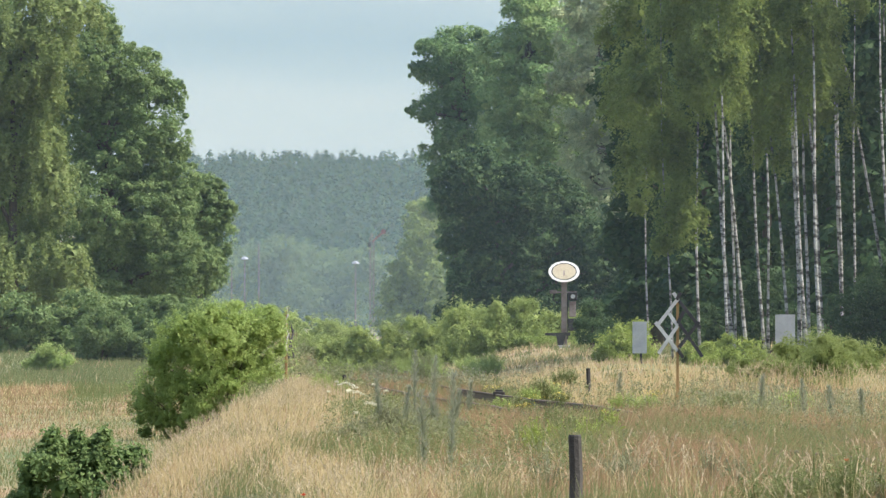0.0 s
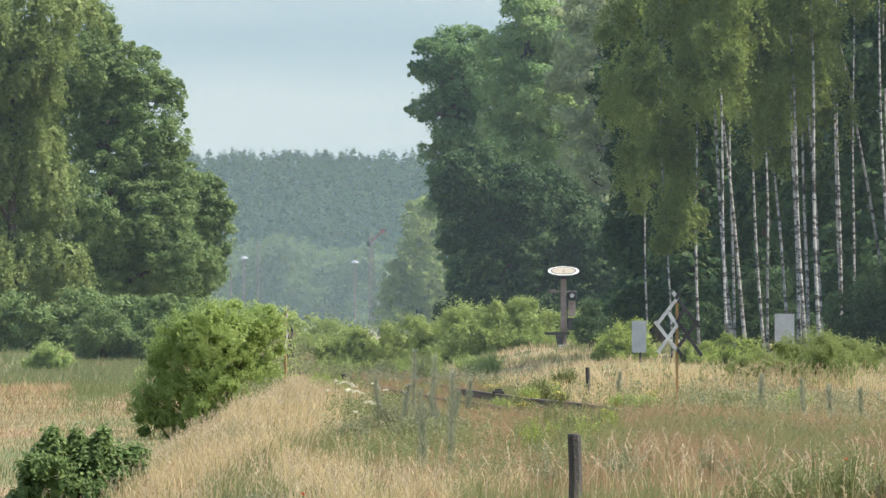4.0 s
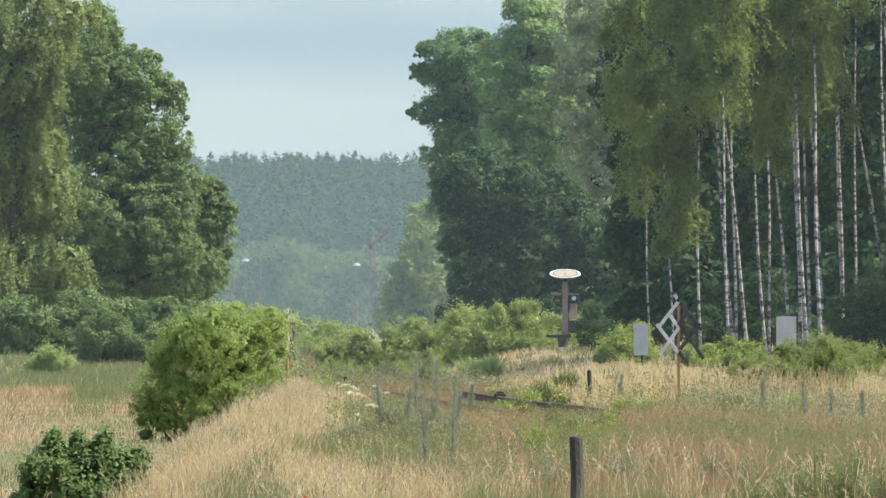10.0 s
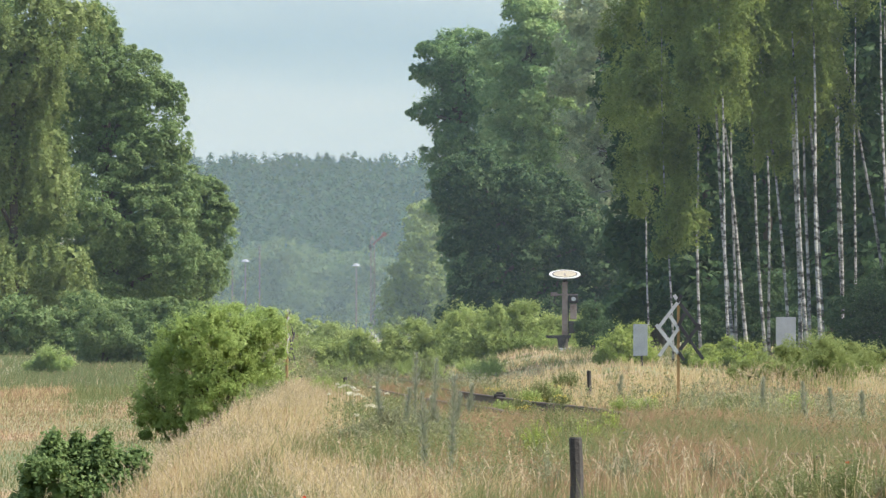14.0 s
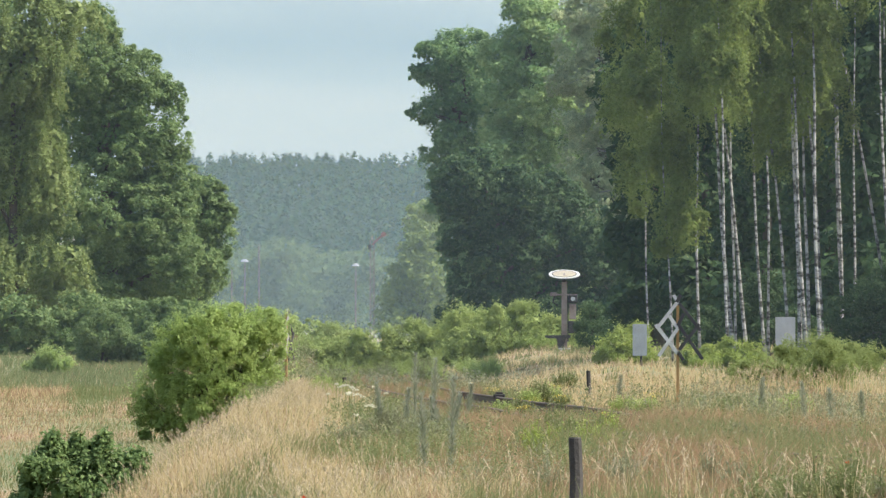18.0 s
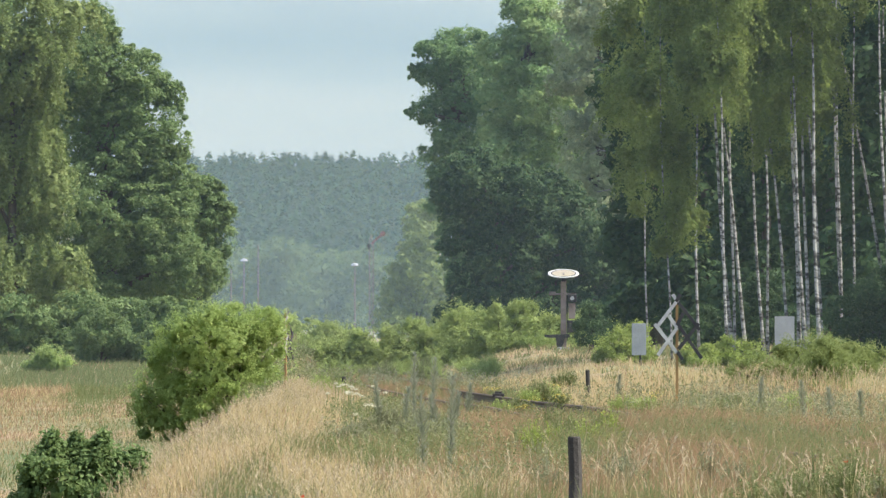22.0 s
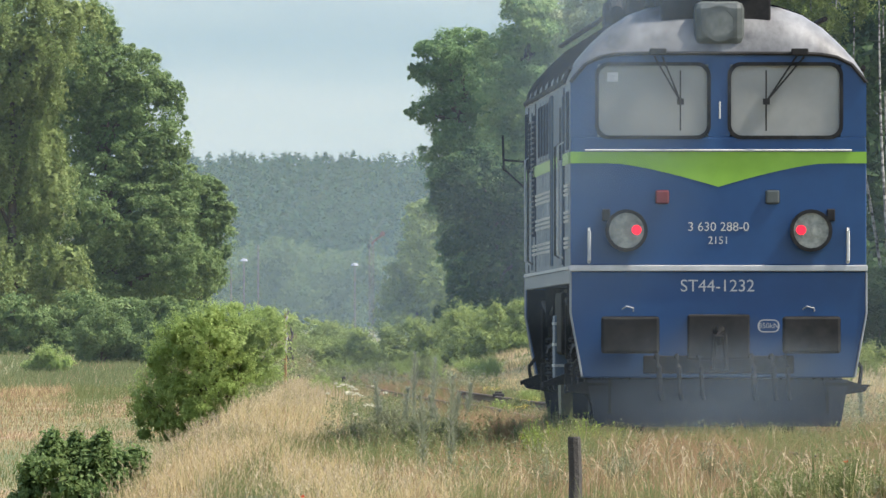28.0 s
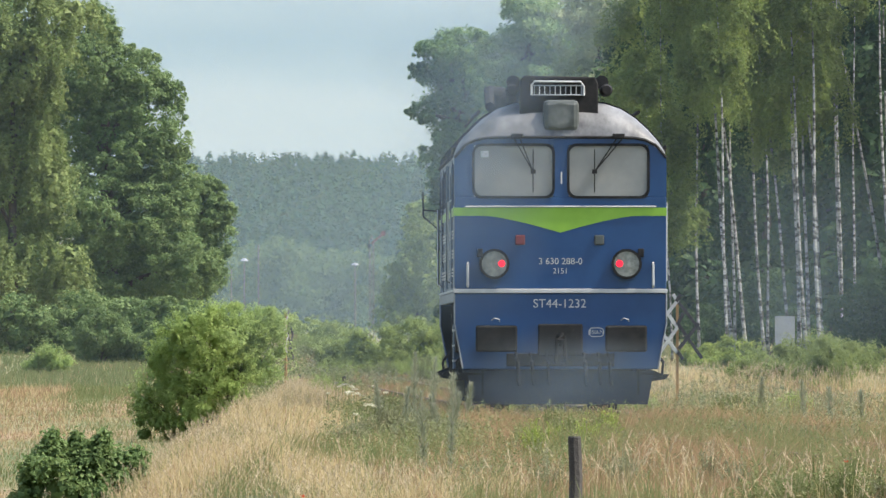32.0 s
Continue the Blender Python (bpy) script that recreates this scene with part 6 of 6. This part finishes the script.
def face_end(t, m, far):
    """One end of the body. The face stands at y = 0 in its own space and looks to -Y."""
    def put(name, bm, mat, parent, label="", smooth=False):
        ob = part(name, bm, mat, parent, label, smooth)
        if parent is t:
            ob.matrix_basis = m
        return ob
    # upper face with two window openings, built of strips round the openings
    th = 0.09
    win = ((-1.205, -0.10), (0.115, 1.22))
    wz0, wz1 = 2.92, 3.64
    # lower skirt tapers towards the ground
    sk = put("end_skirt", prism([(-1.475, 1.58), (-1.475, 1.16), (-1.355, 0.52), (1.355, 0.52), (1.475, 1.16), (1.475, 1.58)], 0.0, 0.12, None, 0.015), LB, t, "deep blue end skirt")
    # added black plate that paints the shadow on the skirt's inner side
    put("skirt_shade_plate", prism([(-1.46, 1.46), (-1.46, 1.15), (-1.34, 0.54), (1.34, 0.54), (1.46, 1.15), (1.46, 1.46)], 0.125, 0.17), LUNDER, t)
    put("waist_panel", prism(rounded(-1.475, 1.475, 1.64, wz0, 0.02, 1), 0.0, th, None, 0.012), LB, t)
    for a, b, z0, z1 in ((-1.475, -1.205, wz0, 3.46), (-0.10, 0.115, wz0, wz1), (1.22, 1.475, wz0, 3.46)):
        put("window_pillar", prism([(a, z0), (b, z0), (b, z1), (a, z1)], 0.0, th), LB, t)
    n = 14
    head = [(-1.475, 3.46)] + [(-1.475 + 0.27 * k / 3, 3.46) for k in (3,)] + [(-1.205, wz1), (1.22, wz1), (1.22, 3.46), (1.475, 3.46)]
    head += [(x, 3.46 + 0.28 * (1 - (abs(x) / 1.475) ** 9)) for x in [1.475 - 2.95 * k / n for k in range(1, n)]]
    put("brow_panel", prism(head, 0.0, th), LB, t)
    put("brow_strip", tube([(x, -0.01, 3.465 + 0.285 * (1 - (abs(x) / 1.475) ** 9)) for x in [-1.475 + 2.95 * k / 20 for k in range(21)]], 0.022, 6), LSOOT, t)
    for a, b in win:
        fr = put("windscreen_frame", ring_frame(rounded(a - 0.024, b + 0.024, wz0 - 0.024, wz1 + 0.024, 0.13, 5), rounded(a + 0.012, b - 0.012, wz0 + 0.012, wz1 - 0.012, 0.11, 5), -0.012, 0.03), LRUBBER, t, "black rubber windscreen frame")
        g = put("windscreen", prism(rounded(a, b, wz0, wz1, 0.11, 5), 0.012, 0.02), LGLASS, fr)
        g.visible_shadow = False
        xs = b - 0.28 if a < 0 else a + 0.36
        xt = xs - 0.26 if a < 0 else xs + 0.3
        wp = put("wiper", tube([(xs, -0.05, 2.98), (xs - 0.0, -0.05, 3.58)], 0.008, 5), LRUBBER, fr)
        for o in (0, 0.08):
            put("wiper_arm", tube([(xs, -0.055, 3.27), (xt + o, -0.055, wz1 + 0.08)], 0.009, 5), LRUBBER, wp)
        put("wiper_hub", box(xs - 0.035, xs + 0.035, -0.065, -0.045, 3.24, 3.3), LRUBBER, wp)
        put("wiper_motor", box(xt - 0.05, xt + 0.12, -0.08, 0.0, 3.73, 3.8, 0.01), LSOOT, t)
    # pale strips up the skirt's edges, and the dark beam between the buffers
    for s in (-1, 1):
        put("corner_strip", tube([(s * 1.36, -0.004, 0.53), (s * 1.475, -0.004, 1.16), (s * 1.475, -0.004, 1.57)], 0.011, 6), LSOLE, t, "pale grey corner strip")
    put("hose_beam", box(-0.75, 0.75, -0.03, 0.0, 0.56, 0.74, 0.01), LUNDER, t)
    # green band with the pointed middle
    top = [(-1.477, 2.77), (1.477, 2.77)]
    low = []
    for k in range(25):
        x = -1.477 + 2.954 * k / 24
        f = max(0.0, 1 - abs(x) / 1.05)
        low.append((x, 2.655 - 0.235 * f ** 1.35))
    put("green_band", prism(low + top[::-1], -0.004, 0.0), LG, t, "bright green pointed band")
    put("band_rail", tube([(-1.33, -0.015, 2.785), (1.33, -0.015, 2.785)], 0.012, 6), LTRIM, t)
    put("handle", tube([(0.012, -0.03, 3.1), (0.012, -0.03, 3.27)], 0.010, 6), LTRIM, t)
    tr = put("trim_bar", box(-1.485, 1.485, -0.035, 0.05, 1.58, 1.64, 0.008), LTRIM, t, "white bumper trim")
    for x in (-1.29, 1.29):
        put("grab_handle", tube([(x, 0.0, 1.67), (x, -0.06, 1.69), (x, -0.06, 1.98), (x, 0.0, 2.0)], 0.018, 6), LTRIM, t)
    for x in (-0.92, 0.92):
        lamp = put("marker_lamp", tube([(x, 0.02, 1.985), (x, -0.08, 1.985), (x, -0.10, 1.985)], [0.20, 0.195, 0.187], 24), LBUFFER, t, "round marker lamp with a red light")
        put("reflector", disc_bm(0.182, -0.112, -0.09, 24, x, 1.985), LLENS, lamp)
        xi = x - math.copysign(0.10, x)
        put("lamp_rim", ring_frame([(x + 0.212 * math.cos(2 * math.pi * k / 24), 1.985 + 0.212 * math.sin(2 * math.pi * k / 24)) for k in range(24)],
                                   [(x + 0.176 * math.cos(2 * math.pi * k / 24), 1.985 + 0.176 * math.sin(2 * math.pi * k / 24)) for k in range(24)], -0.125, -0.05), LRUBBER, lamp)
        put("red_light", disc_bm(0.048, -0.125, -0.112, 16, xi, 1.99), LREDLAMP if not far else LDULLRED, lamp)
        put("white_light", disc_bm(0.07, -0.122, -0.112, 16, x + math.copysign(0.06, x), 1.985), LLENS, lamp)
        put("lamp_hood", box(x + math.copysign(0.2, x) - 0.04, x + math.copysign(0.2, x) + 0.04, -0.06, 0.0, 2.08, 2.2, 0.01), LSOOT, lamp)
    for x, mt in ((-0.56, LDULLRED), (0.54, LDULLDARK)):
        put("small_lamp", box(x - 0.07, x + 0.07, -0.03, 0.0, 2.25, 2.39, 0.02), mt, t)
    # headlight
    hl = put("headlight", box(-0.24, 0.26, 0.02, 0.55, 3.83, 4.27, 0.07), LHEADBOX, t, "grey square headlight housing on the roof")
    put("lens", disc_bm(0.14, -0.01, 0.02, 24, 0.01, 4.05), LHEADLENS, hl)
    put("lens_ring", ring_frame([(0.01 + 0.18 * math.cos(2 * math.pi * k / 24), 4.05 + 0.18 * math.sin(2 * math.pi * k / 24)) for k in range(24)],
                                [(0.01 + 0.145 * math.cos(2 * math.pi * k / 24), 4.05 + 0.145 * math.sin(2 * math.pi * k / 24)) for k in range(24)], -0.015, 0.025), LHEADBOX, hl)
    # buffers and drawgear
    for x in (-0.9, 0.9):
        b = put("buffer", box(x - 0.29, x + 0.29, -0.66, -0.61, 0.76, 1.13, 0.03), LBUFFER, t, "dark rectangular buffer")
        put("buffer_shank", tube([(x, -0.61, 0.95), (x, -0.3, 0.95), (x, -0.3, 0.95), (x, 0, 0.95)], [0.1, 0.1, 0.15, 0.16], 14), LUNDER, b)
        put("hook", tube([(x - 0.06, -0.03, 1.2), (x - 0.02, -0.06, 1.23), (x + 0.05, -0.06, 1.21), (x + 0.05, -0.03, 1.18)], 0.009, 5), LSOLE, t)
    dg = put("draw_plate", box(-0.31, 0.31, -0.05, 0.0, 0.70, 1.15, 0.02), LBUFFER, t)
    put("draw_hook", tube([(0.0, -0.05, 0.98), (0, -0.3, 1.0), (0, -0.36, 0.93), (0, -0.3, 0.86)], [0.06, 0.05, 0.05, 0.03], 8), LUNDER, dg)
    put("coupling_link", tube([(0.05, -0.3, 0.95), (0.07, -0.32, 0.6), (-0.07, -0.32, 0.6), (-0.05, -0.3, 0.95)], 0.025, 6), LUNDER, dg)
    for x, r in ((-0.62, 0.03), (-0.42, 0.025), (-0.2, 0.022), (0.32, 0.03), (0.52, 0.028), (0.66, 0.022)):
        put("air_hose", tube([(x, 0.0, 0.72), (x, -0.14, 0.74), (x + 0.02, -0.2, 0.62), (x + 0.03, -0.18, 0.36), (x + 0.05, -0.16, 0.3)], r, 7), LRUBBER, t)
    if not far:
        letters("number_marking", "3 630 288-0", 0.0, 2.02, 0.126, t, LTRIM)
        letters("number_marking", "2151", 0.0, 1.885, 0.106, t, LTRIM)
        letters("number_marking", "ST44-1232", -0.01, 1.43, 0.17, t, LTRIM)
        ov = put("oval_mark", ring_frame(rounded(0.39, 0.61, 0.97, 1.1, 0.06, 5), rounded(0.402, 0.598, 0.982, 1.088, 0.05, 5), -0.006, 0.0), LTRIM, t)
        letters("load_marking", "850kN", 0.5, 1.035, 0.075, t, LTRIM)
        put("sticker", box(-1.11, -1.0, 0.006, 0.011, 3.47, 3.56), LTRIM, t)
    # plough, deepened to stand in for shade under the body, and lower beams
    put("rail_guard", prism([(-1.3, 0.5), (-1.22, 0.03), (1.22, 0.03), (1.3, 0.5)], 0.08, 0.14), LNAVY, t, "navy plough plate, its depth standing in for shade below")
    for s in (-1, 1):
        cs = put("corner_step", prism([(s * 1.2, 0.34), (s * 1.47, 0.38), (s * 1.5, 0.43), (s * 1.2, 0.52)][::s], 0.14, 0.5), LUNDER, t)
        put("foot_plate", box(*sorted((s * 1.3, s * 1.52)), 0.16, 0.48, 0.43, 0.45), LBUFFER, cs)
        put("bracket", tube([(s * 1.42, 0.3, 0.44), (s * 1.44, 0.3, 0.62), (s * 1.3, 0.3, 0.8)], 0.02, 6), LUNDER, cs)
        put("step", box(*sorted((s * 1.05, s * 1.32)), -0.05, 0.1, 0.44, 0.47), LUNDER, t)
        put("step_hanger", box(*sorted((s * 1.07, s * 1.10)), -0.04, 0.0, 0.16, 0.52), LUNDER, t)


def running_gear(t):
    tank = part("fuel_tank", prism([(-1.25, 1.44), (-1.25, 0.55), (-1.05, 0.38), (1.05, 0.38), (1.25, 0.55), (1.25, 1.44)], 6.6, 10.0, None, 0.04), LUNDER, t, "black fuel tank")
    for yb in (4.0, LEN - 4.0):
        bog = thing("bogie", pose(0, yb, 0), "black three-axle bogie with coil springs", "")
        bog.parent = t
        del bog["label"]
        for s in (-1, 1):
            part("frame", prism([(y, z) for y, z in ((-2.9, 0.62), (-2.9, 0.9), (-1.4, 1.02), (1.4, 1.02), (2.9, 0.9), (2.9, 0.62), (1.4, 0.78), (-1.4, 0.78))], -0.05, 0.05), LUNDER, bog, at=pose(s * 1.08, 0, 0, 0, 0, 90))
            for ya in (-2.1, 0.0, 2.1):
                part("axle_box", box(s * 1.15 - 0.13, s * 1.15 + 0.13, ya - 0.17, ya + 0.17, 0.36, 0.7, 0.03), LUNDER, bog)
                for dy in (-0.36, 0.36):
                    coil = [(s * 1.2 + 0.09 * math.cos(a), ya + dy + 0.09 * math.sin(a), 0.5 + 0.44 * a / 37.7) for a in [37.7 * k / 54 for k in range(55)]]
                    part("coil_spring", tube(coil, 0.022, 5), LBUFFER, bog)
            for ya in (-1.05, 1.05):
                part("brake_cylinder", tube([(s * 1.2, ya, 0.75), (s * 1.2, ya + 0.35, 0.78)], 0.12, 12), LUNDER, bog)
            part("sand_box", box(s * 1.22 - 0.1, s * 1.22 + 0.1, 2.95, 3.1, 0.70, 1.3, 0.02), LUNDER, bog)
            part("sand_chute", box(s * 1.22 - 0.12, s * 1.22 + 0.1, 2.6, 2.7, 0.35, 0.66, 0.02), LUNDER, bog)
            part("sand_pipe", tube([(s * 1.15, -3.0, 0.9), (s * 1.1, -3.1, 0.5), (s * 0.9, -2.95, 0.12)], 0.03, 6), LUNDER, bog)
            part("step_bracket", prism([(0, 0.45), (s * 0.35, 0.42), (s * 0.36, 0.46), (0, 0.6)], -0.15, 0.15), LUNDER, bog, at=pose(s * 1.2, 3.0, 0))
            part("pipe_run", tube([(s * 1.3, -3.0, 1.1), (s * 1.3, -1, 1.25), (s * 1.28, 1.2, 1.15), (s * 1.3, 3.0, 1.32)], 0.03, 6), LBUFFER, bog)
            for k in range(6):
                y0 = -2.6 + k * 1.0
                part("brace", tube([(s * 1.25, y0, 1.42), (s * 1.22, y0 + 0.55, 0.9)], 0.035, 6), LUNDER, bog)
        for ya in (-2.1, 0.0, 2.1):
            ax = part("wheelset", tube([(-1.1, 0, 0), (1.1, 0, 0)], 0.09, 12), LUNDER, bog, at=pose(0, ya, 0.475))
            for s in (-1, 1):
                part("wheel", tube([(s * 0.69, 0, 0), (s * 0.72, 0, 0), (s * 0.722, 0, 0), (s * 0.83, 0, 0)], [0.555, 0.555, 0.525, 0.522], 28), LBUFFER, ax)
            WHEELSETS.append(ax)
        part("bolster", box(-1.0, 1.0, -0.5, 0.5, 0.75, 1.44, 0.04), LUNDER, bog)
        part("traction_motor", box(-0.6, 0.6, -1.9, 1.9, 0.3, 0.9, 0.05), LUNDER, bog)
    for s in (-1, 1):
        for y in (5.2, 10.4, 13.0):
            part("frame_rib", box(*sorted((s * 1.15, s * 1.35)), y, y + 0.06, 1.05, 1.46), LBUFFER, t)
        gb = part("cooler_box", box(*sorted((s * 1.24, s * 1.38)), 8.7, 9.5, 0.5, 1.16, 0.015), LGREY, t, "light grey box under the sill")
        for z in (0.62, 0.84, 1.06):
            part("strap", box(*sorted((s * 1.235, s * 1.386)), 8.69, 9.51, z, z + 0.03), LTRIM, gb)
        part("chute", prism([(7.3, 0.5), (8.3, 0.5), (7.9, 0.12), (6.9, 0.12)], -0.06, 0.06), LOCHRE, t, "ochre sheet-metal chute", at=pose(s * 1.3, 0, 0, 0, 0, 90))
        part("battery_box", box(*sorted((s * 1.0, s * 1.36)), 7.1, 9.3, 0.75, 1.4, 0.03), LUNDER, t)


WHEELSETS = []
loco = build_loco()


def smoke_material():
    m, n, l, p = node_mat("thin_exhaust_smoke")
    tc, gr = n.new("ShaderNodeTexCoord"), n.new("ShaderNodeTexGradient")
    gr.gradient_type = "SPHERICAL"
    l.new(tc.outputs["Object"], gr.inputs[0])
    nz = noise_of(n, l, 1.6, 3.0)
    mul, mul2 = n.new("ShaderNodeMath"), n.new("ShaderNodeMath")
    mul.operation = mul2.operation = "MULTIPLY"
    l.new(gr.outputs["Fac"], mul.inputs[0])
    l.new(nz.outputs[0], mul.inputs[1])
    l.new(mul.outputs[0], mul2.inputs[0])
    mul2.inputs[1].default_value = 0.4
    df, tl, half = n.new("ShaderNodeBsdfDiffuse"), n.new("ShaderNodeBsdfTranslucent"), n.new("ShaderNodeMixShader")
    df.inputs[0].default_value = tl.inputs[0].default_value = (0.42, 0.50, 0.56, 1)
    half.inputs[0].default_value = 0.5
    l.new(df.outputs[0], half.inputs[1])
    l.new(tl.outputs[0], half.inputs[2])
    tb, mx = n.new("ShaderNodeBsdfTransparent"), n.new("ShaderNodeMixShader")
    l.new(mul2.outputs[0], mx.inputs[0])
    l.new(tb.outputs[0], mx.inputs[1])
    l.new(half.outputs[0], mx.inputs[2])
    l.new(mx.outputs[0], n["Material Output"].inputs[0])
    return m


SMOKE = smoke_material()


def smoke_wisps(name, label, spots):
    """Thin smoke in soft rigid wisps that drift together."""
    t = thing(name, pose(0, 0, 0), label, "smoke")
    for x, y, z, rx, rz in spots:
        bm = bmesh.new()
        k = 9
        grid = [[bm.verts.new((-1 + 2 * i / k, 0.35 * ((1 - 2 * i / k) ** 2 + (1 - 2 * j / k) ** 2) + 0.06 * math.sin(3 * i + 2 * j), -1 + 2 * j / k)) for i in range(k + 1)] for j in range(k + 1)]
        for j in range(k):
            for i in range(k):
                bm.faces.new((grid[j][i], grid[j][i + 1], grid[j + 1][i + 1], grid[j + 1][i]))
        ob = part("wisp", bm, SMOKE, t, smooth=True, at=pose(x, y, z) @ Matrix.Diagonal((rx, 0.6, rz, 1)))
        ob.visible_shadow = False
    return t


smoke = smoke_wisps("exhaust_smoke", "thin grey diesel smoke drifting over the locomotive roof",
                    ((-0.1, 1.0, 5.0, 1.0, 0.7), (-1.0, -0.9, 4.5, 1.2, 0.9), (-1.1, -2.2, 3.7, 1.5, 1.4), (-0.3, 6.5, 5.6, 1.5, 1.1), (-1.6, 3.5, 4.9, 1.3, 1.0), (0.2, 9.0, 6.4, 1.6, 1.2)))
low_haze = smoke_wisps("drifting_smoke", "thin blue-grey smoke settling behind the locomotive",
                       ((0.0, -1.2, 0.3, 2.6, 0.9), (0.2, -2.4, 0.4, 1.7, 0.6), (-1.5, -3.2, 2.6, 1.5, 1.9), (3.6, 6.0, 1.8, 2.8, 2.2), (-3.0, 8.0, 1.4, 2.0, 1.8)))


# ---- what moves ----
DIST = [(0.0, -267.0), (20, 36.56), (23.5, 89.69), (25.5, 120.05), (27, 142.82), (28, 158.0), (29, 173.68), (30, 189.36),
        (31, 205.04), (32, 220.72)]


def loco_pose(d):
    """Where the locomotive stands when its rear face is d metres down the line: on the track, turned along the chord of its bogies."""
    a, b = d + 4.0, d + 12.6
    xa, xb = float(track_x(a)), float(track_x(b))
    slope = (xb - xa) / (b - a)
    return Matrix.Translation((xa - slope * 4.0, d, float(rail_z(d)) + 0.05)) @ pose(0, 0, 0, 0, 0, -math.degrees(math.atan(slope)))


def motions():
    walk(loco, [(t, loco_pose(d)) for t, d in DIST])
    # the smoke is held outside the camera's view at first, then catches up
    for cloud in (smoke, low_haze):
        walk(cloud, [(t, loco_pose(d + lag)) for (t, d), lag in zip(DIST, (-85, -85, -85, -85, -10, 0, 0, 0, 0, 0))])
    # wheels roll without slipping while they are in view; every row turns them by under 90 degrees
    ts, ds = [r[0] for r in DIST], [r[1] for r in DIST]
    for ax in WHEELSETS:
        y0 = ax.location.y
        rows = [(0.0, pose(0, y0, 0.475))]
        for k in range(700, 961):
            d = float(np.interp(k / 30, ts, ds))
            rows.append((k / 30, pose(0, y0, 0.475, -math.degrees((d - 85) / 0.525) % 360)))
        walk(ax, rows)
    walk(signal_disc, [(0.0, disc_pose(42)), (0.1, disc_pose(36)), (0.2, disc_pose(27)), (0.3, disc_pose(21)), (0.4, disc_pose(17)), (0.6, disc_pose(18)), (1.0, disc_pose(17)), (32.0, disc_pose(16))])


motions()
